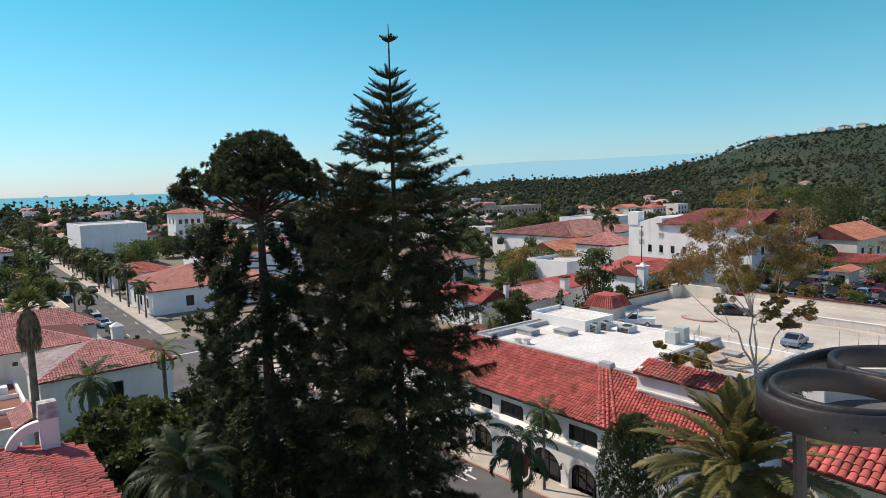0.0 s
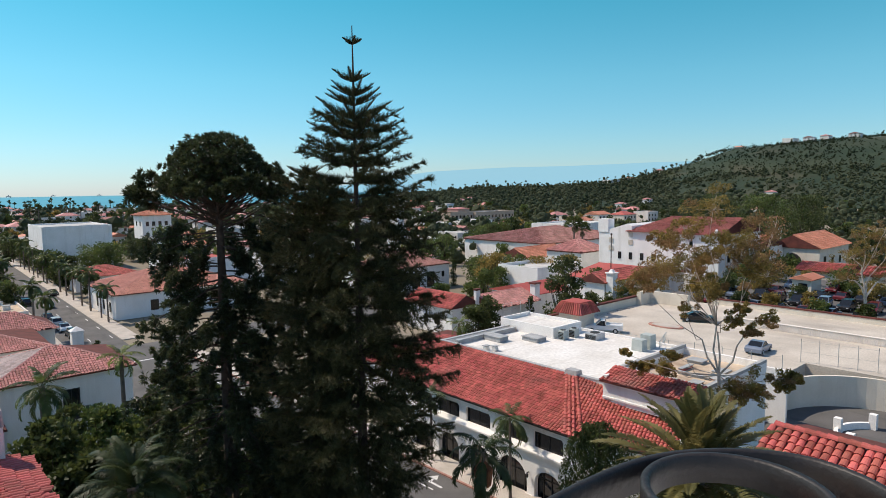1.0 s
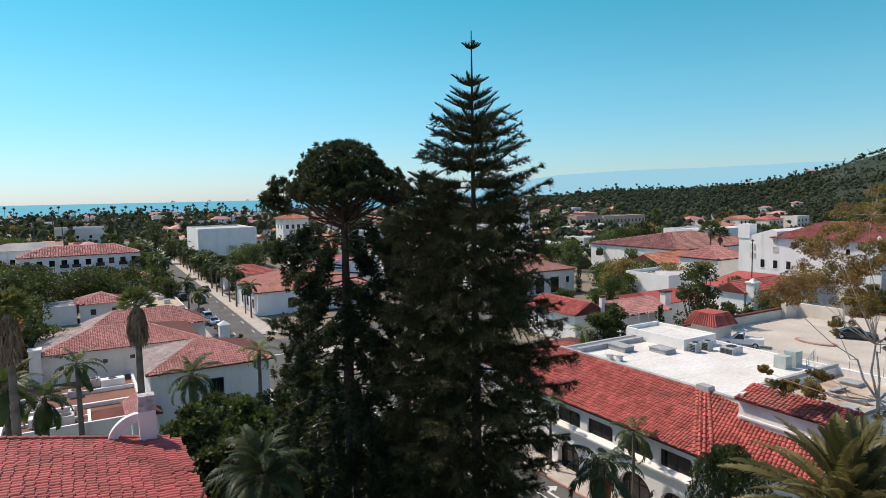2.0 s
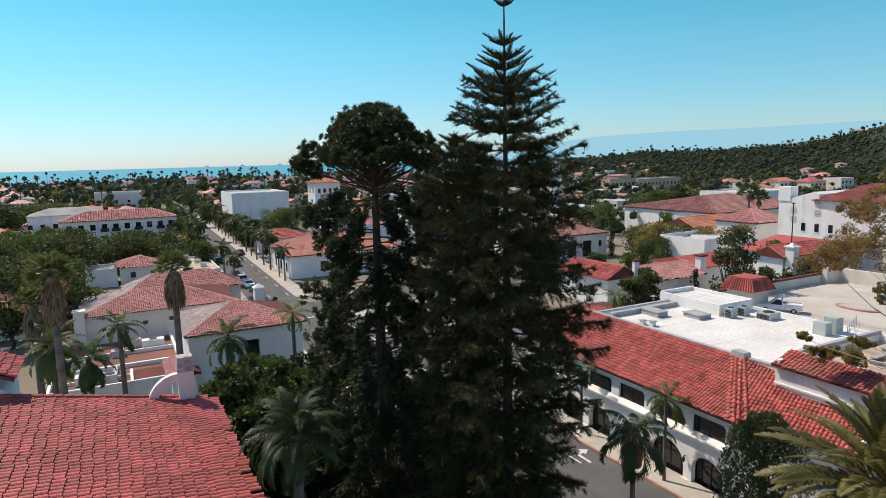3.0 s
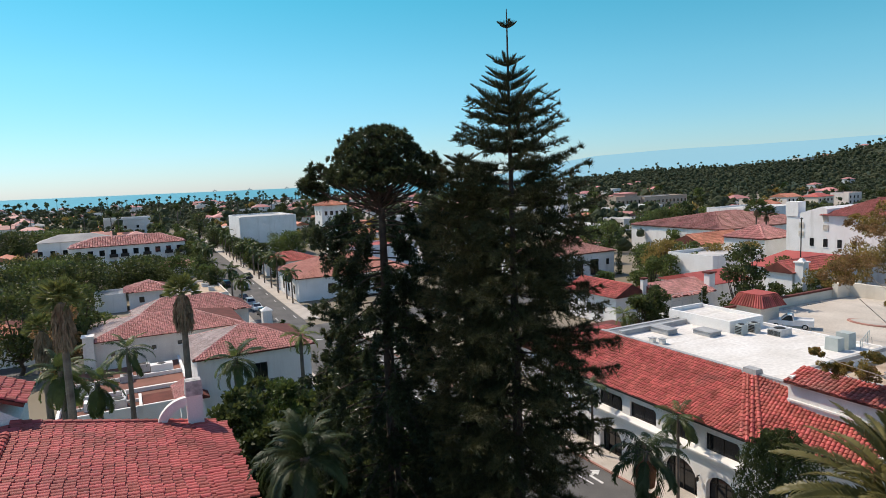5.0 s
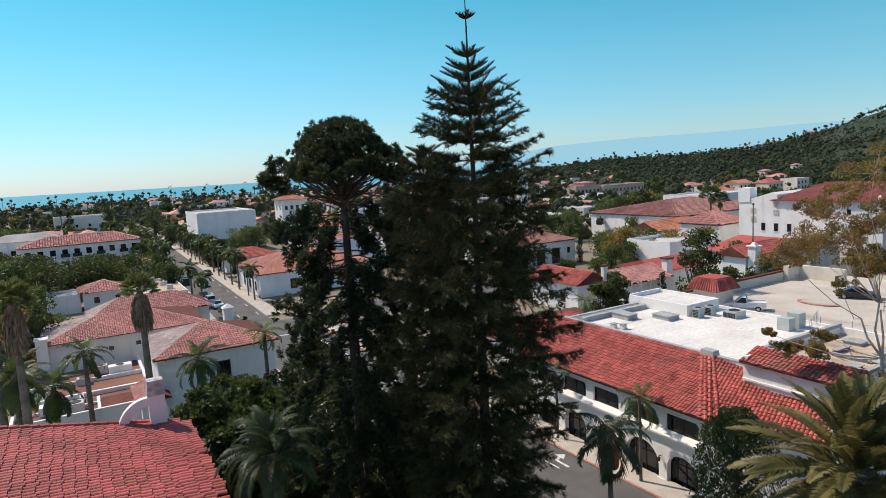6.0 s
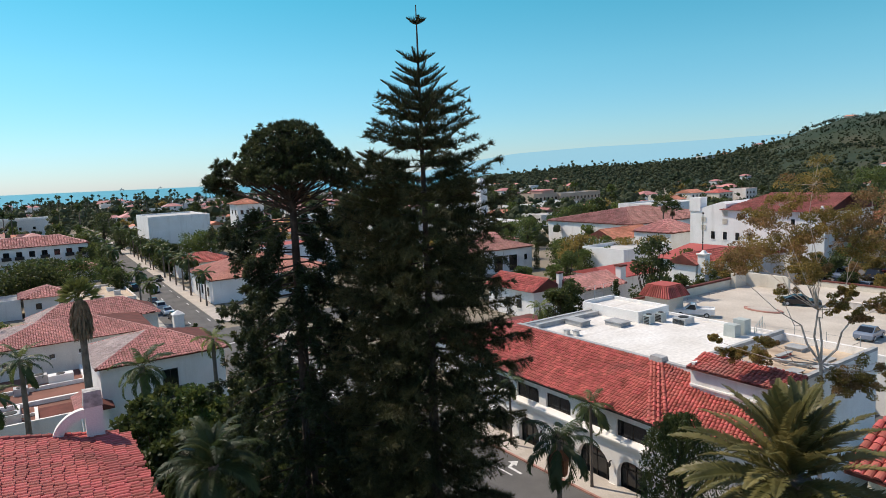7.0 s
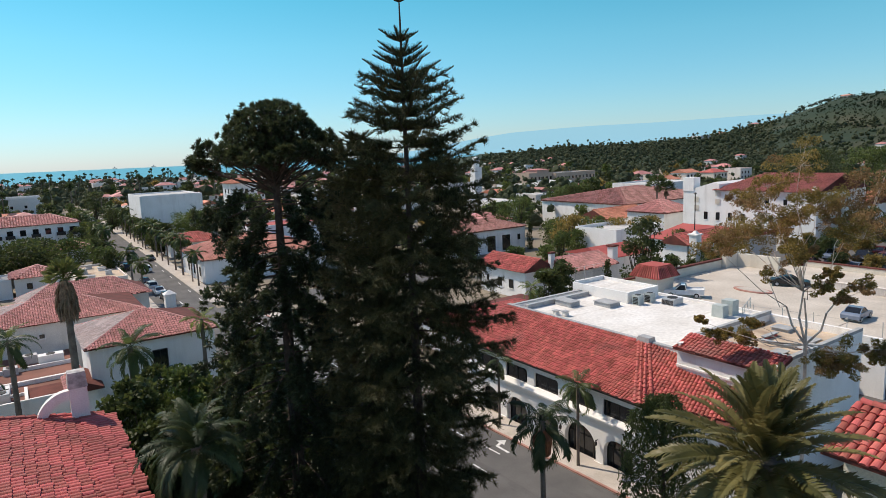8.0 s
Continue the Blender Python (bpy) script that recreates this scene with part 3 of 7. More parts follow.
# ---- arcade building across the street ----
def arcade_building():
    ob = thing("arcade_building", (48, 36, 0), "two-storey white stucco building with arcade and red clay tile roof", "building")
    fx, back, y0, y1 = 39.5, 62.0, 29.0, 50.5
    bays = [46.85, 42.88, 38.92, 34.95, 30.98]
    wall = Mesh()
    x1 = fx + 0.45
    edges = [y1] + [(bays[i] + bays[i + 1]) / 2 for i in range(len(bays) - 1)] + [y0]
    for i, yc in enumerate(bays):
        hi, lo = edges[i], edges[i + 1]
        w = 1.42 if i != 3 else 1.75
        top, spring = (2.95, 1.75) if i != 3 else (3.15, 1.5)
        n = 12
        arc = [(yc + w * math.cos(math.pi * k / n), spring + (top - spring) * math.sin(math.pi * k / n)) for k in range(n + 1)]
        right = [(lo, 0.0), (yc - w, 0.0)] + arc[n // 2:][::-1] + [(yc, 3.7), (lo, 3.7)]
        left = [(yc + w, 0.0), (hi, 0.0), (hi, 3.7), (yc, 3.7)] + arc[:n // 2 + 1][::-1]
        for poly in (right, left):
            wall.prism([(fx, a, b) for a, b in poly], [(x1, a, b) for a, b in poly])
        if i < 5:
            ww = 1.5
            wall.box(fx + 0.02, x1, lo, yc - ww, 4.72, 6.1).box(fx + 0.02, x1, yc + ww, hi, 4.72, 6.1)
        else:
            wall.box(fx + 0.02, x1, lo, hi, 4.72, 6.1)
    wall.box(fx + 0.02, x1, y0, y1, 3.7, 4.718).box(fx + 0.02, x1, y0, y1, 6.102, 6.86)
    wall.box(x1, back, y1 - 0.4, y1, 0, 6.86)
    part("wall", wall, STUCCO, ob)
    turned = Mesh().prism([(fx + 0.02, 28.998, 0), (41.55, 21.3, 0), (42.0, 21.3, 0), (fx + 0.45, 28.998, 0)], [(fx + 0.02, 28.998, 6.86), (41.55, 21.3, 6.86), (42.0, 21.3, 6.86), (fx + 0.45, 28.998, 6.86)])
    part("turned_wall", turned, STUCCO, ob)
    part("end_wall", Mesh().box(42.0, 44.0, 21.3, 21.65, 0, 7.6), STUCCO, ob)
    part("inner_wall", Mesh().box(41.6, 41.8, y0 + 0.4, y1 - 0.4, 0, 6.8).box(x1, 41.6, y0 + 0.4, y1 - 0.4, 3.5, 3.7), STUCCO_CREAM, ob)
    part("balcony_ledge", Mesh().prism([(fx - 0.35, y0, 4.28), (fx - 0.35, y0, 4.42), (fx + 0.02, y0, 4.72), (fx + 0.02, y0, 4.1)],
                                       [(fx - 0.35, y1, 4.28), (fx - 0.35, y1, 4.42), (fx + 0.02, y1, 4.72), (fx + 0.02, y1, 4.1)]), STUCCO, ob)
    for i, yc in enumerate(bays):
        lo = yc - 1.5
        if i < 5:
            fr = Mesh().box(fx + 0.2, fx + 0.3, lo, lo + 0.08, 4.72, 6.1).box(fx + 0.2, fx + 0.3, yc + 1.42, yc + 1.5, 4.72, 6.1)
            fr.box(fx + 0.2, fx + 0.3, lo + 0.08, yc + 1.42, 6.0, 6.1).box(fx + 0.2, fx + 0.3, lo + 0.08, yc + 1.42, 4.72, 4.80)
            fr.box(fx + 0.21, fx + 0.29, yc - 0.04, yc + 0.04, 4.8, 6.0)
            win = part("window", fr, DARK, ob)
            part("pane", Mesh().box(fx + 0.24, fx + 0.26, lo + 0.08, yc + 1.42, 4.8, 6.0), GLASS, win)
            # rounded lower corners of the opening
            part("corner_fillet", Mesh().prism([(fx + 0.05, lo, 5.85), (fx + 0.05, lo, 6.1), (fx + 0.05, lo + 0.25, 6.1)], [(fx + 0.4, lo, 5.85), (fx + 0.4, lo, 6.1), (fx + 0.4, lo + 0.25, 6.1)]), STUCCO, ob)
        w = 1.42 if i != 3 else 1.75
        door = Mesh().box(fx + 0.55, fx + 0.6, yc - w - 0.1, yc + w + 0.1, 0.0, 3.3)
        g = part("shopfront", door, GLASS, ob, "dark glazed shopfront in an arch")
        bars = Mesh()
        for k in (-0.6, 0.0, 0.6):
            bars.box(fx + 0.5, fx + 0.55, yc + k * w - 0.04, yc + k * w + 0.04, 0, 3.2)
        bars.box(fx + 0.5, fx + 0.55, yc - w, yc + w, 2.0, 2.08)
        part("mullion", bars, DARK, g)
        if i < 5:
            y = edges[i + 1]
            lamp = part("wall_lamp", Mesh().box(fx - 0.28, fx - 0.002, y - 0.03, y + 0.03, 2.42, 2.48).lathe(fx - 0.25, y, [(0.05, 2.0), (0.11, 2.1), (0.12, 2.32), (0.03, 2.42)], 8), DARK, ob, "black iron wall lantern")
            part("plinth", Mesh().box(fx - 0.08, fx - 0.002, y - 0.35, y + 0.35, 0.15, 0.55), STUCCO, ob)
    # long tiled slope
    rise, run = 2.5, 6.2
    top, foot = (45.4, 33.2), (39.15, 28.65)   # line where the slope turns
    bed = Mesh()
    for ring in ([(39.15, 50.9), (39.15, foot[1]), (45.4, top[1]), (45.4, 50.9)],):
        zz = [6.9, 6.9, 9.4, 9.4]
        bed.prism([(x, y, z - 0.12) for (x, y), z in zip(ring, zz)], [(x, y, z) for (x, y), z in zip(ring, zz)])
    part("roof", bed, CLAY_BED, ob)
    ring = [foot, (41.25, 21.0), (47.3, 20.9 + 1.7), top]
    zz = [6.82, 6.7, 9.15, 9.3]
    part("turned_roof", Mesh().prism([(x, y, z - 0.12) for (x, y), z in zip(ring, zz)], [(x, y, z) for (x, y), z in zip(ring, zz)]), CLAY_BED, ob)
    L = math.hypot(rise, run)
    bend = (lambda x: foot[1] + (x - foot[0]) * (top[1] - foot[1]) / (top[0] - foot[0]))
    tile_roof(ob, (45.4, 21.6, 9.42), (0, 1, 0), (-run, 0, -rise), 29.2, L, 0.285, 0.40, (CLAY, CLAY_ONE), lambda u, s: 21.6 + u > bend(45.4 - s * run / L),
              lambda u, s: u < 22 and s > L - 2.2, 5, rng=np.random.default_rng(11))
    run2, dx, dy = 6.9, 0.267, -0.964
    L2 = math.hypot(rise, run2)
    tile_roof(ob, (45.4 - dx * 2, 33.2 - dy * 2, 9.42), (dx, dy, 0), (dy * run2, -dx * run2, -rise), 14.6, L2, 0.285, 0.40, (CLAY, CLAY_ONE),
              lambda u, s: 33.2 + dy * (u - 2) - dx * s * run2 / L2 < bend(45.4 + dx * (u - 2) + dy * s * run2 / L2) and 33.2 + dy * (u - 2) - dx * s * run2 / L2 > 21.0 and 45.4 + dx * (u - 2) + dy * s * run2 / L2 < 45.6, None, 5, rng=np.random.default_rng(13))
    ridge_caps(ob, (45.35, 33.6, 9.47), (39.15, 29.1, 6.97), 0.14, 0.42, (CLAY, CLAY_ONE))
    ridge_caps(ob, (45.35, 32.6, 9.47), (39.35, 27.7, 6.97), 0.14, 0.42, (CLAY, CLAY_ONE))
    for k in range(15):
        t = (k + 0.5) / 15
        for q in (0.3, 0.7):
            px, py, pz = 45.35 - 6.1 * t, 33.6 - q - 4.6 * t, 9.46 - 2.5 * t
            part("strip_tile", Mesh().tube([(px, py, pz), (px - 0.45, py - 0.33, pz - 0.13)], [0.12, 0.14], 6), CLAY_ONE, ob)
    part("turned_gutter", Mesh().prism([(38.98, 28.6, 6.74), (41.08, 21.0, 6.74), (41.2, 21.0, 6.74), (39.1, 28.6, 6.74)], [(38.98, 28.6, 6.86), (41.08, 21.0, 6.86), (41.2, 21.0, 6.86), (39.1, 28.6, 6.86)]), DARK, ob)
    part("gutter", Mesh().box(39.02, 39.14, 28.7, 50.9, 6.74, 6.86), DARK, ob)
    # flat roof behind with parapet
    part("flat_roof", Mesh().box(45.75, 61.7, 29.9, 50.2, 8.7, 9.0), ROOF_WHITE, ob, "white membrane flat roof with stains")
    par = Mesh().box(45.4, 45.72, 29.6, 50.9, 8.9, 9.42).box(45.72, 62, 50.2, 50.55, 8.9, 9.42).box(61.7, 62, 29.6, 50.2, 8.9, 9.25)
    part("parapet", par, STUCCO, ob)
    cop = Mesh().box(45.36, 45.78, 29.6, 50.95, 9.424, 9.52).box(45.78, 62, 50.16, 50.6, 9.424, 9.52)
    part("coping", cop, COPING, ob, "grey metal coping")
    part("roof_cap", Mesh().box(45.1, 46.0, 32.4, 33.7, 9.40, 9.86, 0.08), COPING, ob, "grey boxed roof cap")
    part("rear_wall", Mesh().box(61.7, 62, 21.3, 50.5, 0, 8.88), STUCCO, ob)
    # raised rear block
    pent = Mesh().box(56.0, 61.2, 43.6, 51.6, 9.0, 9.3)
    pent.box(56.0, 56.25, 43.6, 51.6, 9.302, 10.2).box(56.25, 61.2, 51.35, 51.6, 9.302, 10.3).box(56.25, 61.2, 43.6, 43.85, 9.302, 10.2).box(60.95, 61.2, 43.85, 51.35, 9.302, 10.2)
    part("roof_block", pent, STUCCO, ob, "low white raised roof block")
    part("block_roof", Mesh().box(56.25, 60.95, 43.85, 51.35, 9.302, 9.85), ROOF_WHITE, ob)
    part("long_curb", Mesh().box(46.6, 55.9, 49.0, 49.5, 9.0, 9.5), COPING, ob)
    # upper block with its own little tile slope
    for x0, x1w, y0w, y1w, z0, z1 in ((44.0, 57.0, 21.3, 21.65, 0, 10.6), (44.0, 44.3, 21.65, 28.6, 8.4, 10.25), (44.0, 57, 28.6, 28.95, 8.0, 10.6), (56.7, 57, 21.65, 28.6, 0, 10.6)):
        part("upper_wall", Mesh().box(x0, x1w, y0w, y1w, z0, z1), STUCCO, ob)
    part("upper_moulding", Mesh().box(43.88, 43.995, 21.3, 28.95, 8.75, 8.9), STUCCO, ob)
    bed2 = Mesh().prism([(43.65, 21.1, 10.10), (43.65, 21.1, 10.18), (45.85, 21.1, 10.92), (45.85, 21.1, 10.7)], [(43.65, 29.1, 10.10), (43.65, 29.1, 10.18), (45.85, 29.1, 10.92), (45.85, 29.1, 10.7)])
    part("upper_roof", bed2, CLAY_BED, ob)
    tile_roof(ob, (45.85, 21.1, 10.95), (0, 1, 0), (-2.2, 0, -0.74), 8.0, 2.32, 0.30, 0.38, (CLAY, CLAY_ONE), None, None, 5, rng=np.random.default_rng(12))
    part("upper_flat_roof", Mesh().box(46.2, 56.7, 21.65, 28.6, 9.6, 10.0), ROOF_TAN, ob, "tan cluttered flat roof")
    part("upper_parapet", Mesh().box(45.87, 46.2, 21.65, 28.6, 10.0, 10.95).box(46.2, 57, 28.602, 28.948, 10.602, 10.9).box(46.2, 57, 21.302, 21.648, 10.602, 10.85), COPING, ob)
    return ob


arcade_building()


# ---- tiled wing of the courthouse in the foreground ----
def courthouse_wing():
    ob = thing("courthouse_wing", (0, 32, 0), "courthouse wing with low uneven rose clay tile roof", "building")
    ez, rz, ex, rx, ya, yb = 11.0, 13.15, 5.75, -4.7, 8.0, 40.4
    part("wall", Mesh().box(-14, 5.3, ya, 40.0, 0, 10.6), STUCCO, ob)
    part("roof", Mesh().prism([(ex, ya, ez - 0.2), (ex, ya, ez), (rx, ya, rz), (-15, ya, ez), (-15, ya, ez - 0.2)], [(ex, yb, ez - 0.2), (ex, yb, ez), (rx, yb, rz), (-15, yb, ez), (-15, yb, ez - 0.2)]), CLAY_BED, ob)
    L = math.hypot(ex - rx, rz - ez)
    tile_roof(ob, (rx, ya, rz + 0.02), (0, 1, 0), (ex - rx, 0, ez - rz), yb - ya, L, 0.33, 0.50, (CLAY_LEFT, CLAY_LEFT_ONE), lambda u, s: u > 12,
              lambda u, s: u < 19.5 and s > L - 7.0, 6, rng=np.random.default_rng(21))
    tile_roof(ob, (rx, ya, rz + 0.02), (0, 1, 0), (-(ex - rx), 0, ez - rz), yb - ya, L, 0.33, 0.50, (CLAY_LEFT, CLAY_LEFT_ONE), lambda u, s: u > 14, None, 5, rng=np.random.default_rng(22))
    tile_roof(ob, (ex - 1.25, ya, ez + 0.36), (0, 1, 0), (ex - rx, 0, ez - rz), yb - ya, 1.5, 0.33, 0.60, (CLAY_LEFT, CLAY_LEFT_ONE), lambda u, s: u > 12, None, 6, rng=np.random.default_rng(23))
    ridge_caps(ob, (rx, 38.6, rz + 0.12), (rx, 12, rz + 0.12), 0.3, 0.5, (CLAY_LEFT, CLAY_LEFT_ONE))
    part("rake", Mesh().prism([(ex, yb, ez - 0.3), (ex, yb, ez + 0.12), (rx, yb, rz + 0.14), (rx, yb, rz - 0.3)], [(ex, yb + 0.35, ez - 0.3), (ex, yb + 0.35, ez + 0.12), (rx, yb + 0.35, rz + 0.14), (rx, yb + 0.35, rz - 0.3)]), CLAY_BED, ob)
    for k in range(22):
        t = k / 22
        part("verge_tile", Mesh().tube([(ex + (rx - ex) * t, yb + 0.15, ez + (rz - ez) * t + 0.12), (ex + (rx - ex) * (t + 0.05), yb + 0.15, ez + (rz - ez) * (t + 0.05) + 0.10)], [0.2, 0.16], 8), CLAY_LEFT_ONE, ob)
    ch = part("chimney", Mesh().box(4.15, 5.05, 40.0, 40.8, 10.5, 13.15), STUCCO, ob, "white stucco chimney with stained top")
    part("chimney_head", Mesh().box(4.10, 5.10, 39.95, 40.85, 13.152, 14.05, 0.06), OLD_STUCCO, ch, "grey mottled weathered chimney head")
    n = 12
    bow = [math.pi / 2 * k / n for k in range(n + 1)]
    rim = [(4.15 - 1.75 * math.cos(t), 11.2 + 1.84 * math.sin(t)) for t in bow] + [(4.15 - 1.25 * math.cos(t), 11.2 + 1.31 * math.sin(t)) for t in reversed(bow)]
    arch = Mesh().prism([(x, 40.2, z) for x, z in rim], [(x, 40.6, z) for x, z in rim])
    part("flying_buttress", arch, STUCCO, ob, "white curved buttress against the chimney")
    # gabled stub at the far corner
    part("stub_wall", Mesh().prism([(-7.5, 40.6, 10), (-4.3, 40.6, 10), (-4.3, 40.6, 13.4), (-7.5, 40.6, 15.6)], [(-7.5, 44, 10), (-4.3, 44, 10), (-4.3, 44, 13.4), (-7.5, 44, 15.6)]), STUCCO, ob)
    part("stub_roof", Mesh().prism([(-7.6, 40.2, 15.65), (-7.6, 40.2, 15.85), (-4.0, 40.2, 14.3), (-4.0, 40.2, 14.1)], [(-7.6, 44.2, 15.65), (-7.6, 44.2, 15.85), (-4.0, 44.2, 14.3), (-4.0, 44.2, 14.1)]), CLAY_BED, ob)
    tile_roof(ob, (-7.6, 40.2, 15.88), (0, 1, 0), (3.6, 0, -1.55), 4.0, 3.9, 0.42, 0.5, (CLAY_LEFT, CLAY_LEFT_ONE), None, None, 5, rng=np.random.default_rng(24))
    return ob


courthouse_wing()


# ---- houses on this side of the street ----
house("long_house", -3.2, 15.5, 91.4, 104, 0, 6.5, "hip_x", 1.75, "long white stucco house with faded clay hip roof", end_tiles=(CLAY_BLEACHED, CLAY_BLEACHED), wall=STUCCO_WARM, tiles=(CLAY_PINK, CLAY_PINK), pitch=0.27, exposure=0.42,
      windows=[("-y", -0.9, 4.3, 0.55, 0.5), ("-y", 4.0, 4.55, 0.55, 0.5), ("-y", 7.2, 4.7, 0.55, 0.5)])
house("tiled_house", 2.0, 18.6, 104.6, 113.0, 0, 6.2, "hip_x", 2.3, "rear wing of the long house with faded clay hip roof", end_tiles=(CLAY_BLEACHED, CLAY_BLEACHED), wall=STUCCO_WARM, tiles=(CLAY_PINK, CLAY_PINK), pitch=0.27, exposure=0.42)
pier = thing("roof_pier", (-3.5, 91.2, 0), "white plastered corner pier of the long house", "pier")
part("shaft", Mesh().box(-4.2, -2.9, 90.6, 92.2, 0, 7.3, 0.03), STUCCO_WARM, pier)
part("cap", Mesh().box(-4.3, -2.8, 90.5, 92.3, 7.302, 7.42), STUCCO, pier)
house("corner_house", 7.4, 19.6, 70.5, 81.5, 0, 7.5, "hip_x", 2.0, "two-storey white stucco house with faded clay hip roof", end_tiles=(CLAY_BLEACHED, CLAY_BLEACHED), tiles=(CLAY_PINK, CLAY_PINK), pitch=0.27, exposure=0.42,
      windows=[("-y", 13.9, 3.4, 1.5, 2.7), ("-y", 17.6, 0.3, 1.6, 2.2), ("-y", 10.4, 0.4, 1.2, 1.8)])

# ---- conifers ----
def norfolk_pine(name, x, y, tip, radius_at, whorls, leaf, label, seed, density=1.0, lean=(0, 0), skip=0.06):
    rng = np.random.default_rng(seed)
    ob = thing(name, (x, y, 0), label, "tree")
    def axis(z):
        k = z / tip
        return np.array([x + lean[0] * k, y + lean[1] * k, z])
    zs = np.linspace(0, tip, 14)
    part("trunk", Mesh().tube([axis(z) for z in zs], [0.36 * (1 - z / tip) ** 0.95 + 0.022 for z in zs], 10), BARK, ob)
    wood, a0, a1, rr = Mesh(), [], [], []
    for z in whorls:
        R = radius_at(z)
        f = (tip - z) / tip
        young = f < 0.21
        nb = 5 if f < 0.06 else (7 if young else 8)
        phase = rng.uniform(0, 6.28)
        for b in range(nb):
            if not young and rng.uniform() < skip:
                continue
            ang = phase + 6.283 * b / nb + rng.normal() * 0.15
            Rb = R * (rng.uniform(0.82, 1.08) if young else rng.uniform(0.62, 1.10))
            rise = float(np.interp(f, [0.04, 0.10, 0.16, 0.24, 0.35, 1.0], [0.52, 0.50, 0.38, 0.24, 0.08, -0.06])) + rng.normal() * (0.04 if young else 0.09)
            sag = float(np.interp(f, [0.0, 0.15, 0.3, 1.0], [0.16, 0.22, 0.26, 0.30]))
            out, side = np.array([math.cos(ang), math.sin(ang), 0]), np.array([-math.sin(ang), math.cos(ang), 0])
            t = np.linspace(0, 1, 9)
            spine = axis(z) + np.outer(t * Rb, out) + np.outer(Rb * (rise * t + sag * (t ** 2 - t)), [0, 0, 1]) + np.outer(Rb * 0.07 * rng.normal() * t ** 2, side)
            wood.tube(spine[::2], [0.012 + 0.020 * min(1, R / 3) * (1 - q) for q in t[::2]], 4)
            on = lambda s: np.stack([np.interp(s, t, spine[:, k]) for k in range(3)], 1)
            # comb of upright twigs on both sides of the branch
            n = int(Rb / (0.024 if young else 0.036) * density) + 8
            top = (0.30 if young else 0.22) + 0.16 * min(Rb, 2.2)
            for sgn in (-1, 1):
                s = np.clip(np.linspace(0.06 if young else 0.25, 1.0, n) + rng.normal(size=n) * 0.01, 0, 1)
                ln = top * (1.02 - 0.85 * s ** 1.6) * rng.uniform(0.75, 1.12, n)
                d = np.outer(sgn * rng.uniform(0.10, 0.55, n), side) + np.outer(rng.uniform(0.05, 0.45, n), out) + np.outer(rng.uniform(0.7, 1.0, n), [0, 0, 1])
                d /= np.linalg.norm(d, axis=1, keepdims=True)
                p = on(s)
                a0.append(p)
                a1.append(p + d * ln[:, None])
                rr.append(np.full(n, 0.015 if young else 0.018))
            if R > 2.2:
                # side sprays that carry their own twigs
                m = int(Rb * (3.4 if z > 26.5 else 7.0) * density)
                for q in rng.uniform(0.22, 0.97, m):
                    sg = rng.choice([-1.0, 1.0])
                    base = on(np.array([q]))[0]
                    ds = out * rng.uniform(0.3, 0.9) + side * sg * rng.uniform(0.5, 1.0) + np.array([0, 0, rng.uniform(-0.30, 0.35) if z > 23 else rng.uniform(-0.55, 0.2)])
                    ds /= np.linalg.norm(ds)
                    sl = (0.25 + 0.22 * Rb * (1.08 - q)) * rng.uniform(0.7, 1.3)
                    k = int(22 * density) + int(sl * 16)
                    u = rng.uniform(0.1, 1.0, k)
                    p = base + np.outer(u * sl, ds) + np.outer((-0.18 if z > 23 else -0.40) * sl * u ** 2, [0, 0, 1])
                    dt = ds * rng.uniform(0.2, 1.0, (k, 1)) + rng.normal(size=(k, 3)) * 0.45 + [0, 0, 0.35]
                    dt /= np.linalg.norm(dt, axis=1, keepdims=True)
                    a0.append(p)
                    a1.append(p + dt * rng.uniform(0.16, 0.36, (k, 1)))
                    rr.append(np.full(k, 0.017))
    # leader twigs
    part("branchwork", wood, BARK, ob, kind="stuff")
    part("crown", Mesh().arrays(*spikes(np.concatenate(a0), np.concatenate(a1), np.concatenate(rr))), leaf, ob, kind="stuff")
    return ob


def pine_radius(z):
    pts = [(34.6, 0.1), (33.0, 0.42), (31.2, 0.85), (30.2, 1.25), (29.1, 2.0), (28.2, 2.4), (27.2, 2.8), (26.0, 3.4), (25.0, 3.8), (22, 4.3), (18, 5.0), (15.5, 5.0), (13, 4.2), (10, 3.8), (6, 3.0), (0, 3.0)]
    z = max(0.0, min(34.6, z))
    for (z1, r1), (z0, r0) in zip(pts, pts[1:]):
        if z >= z0:
            return r0 + (r1 - r0) * (z - z0) / (z1 - z0)
    return 3.0


LEVELS = [32.95, 31.0, 30.3, 29.85, 29.2, 28.75, 28.2, 27.5, 26.9, 26.1, 25.4, 24.9] + [24.4 - 0.74 * k for k in range(28)]
norfolk_pine("norfolk_pine", 18.7, 26.3, 33.4, lambda z: (1.08 if z > 23 else 1.02) * pine_radius(z + 0.3), [z - 0.45 if z > 32 else z - 0.28 for z in LEVELS], PINE_LEAF, "tall dark Norfolk Island pine with tiered branches", 3)
norfolk_pine("old_pine", 17.9, 29.9, 26.6, lambda z: min(3.1, 0.9 + (26.6 - z) * 0.45), [26.2 - 0.68 * k for k in range(34)], PINE_OLIVE, "shorter olive-brown pine beside the taller one", 4, 0.72, skip=0.1)


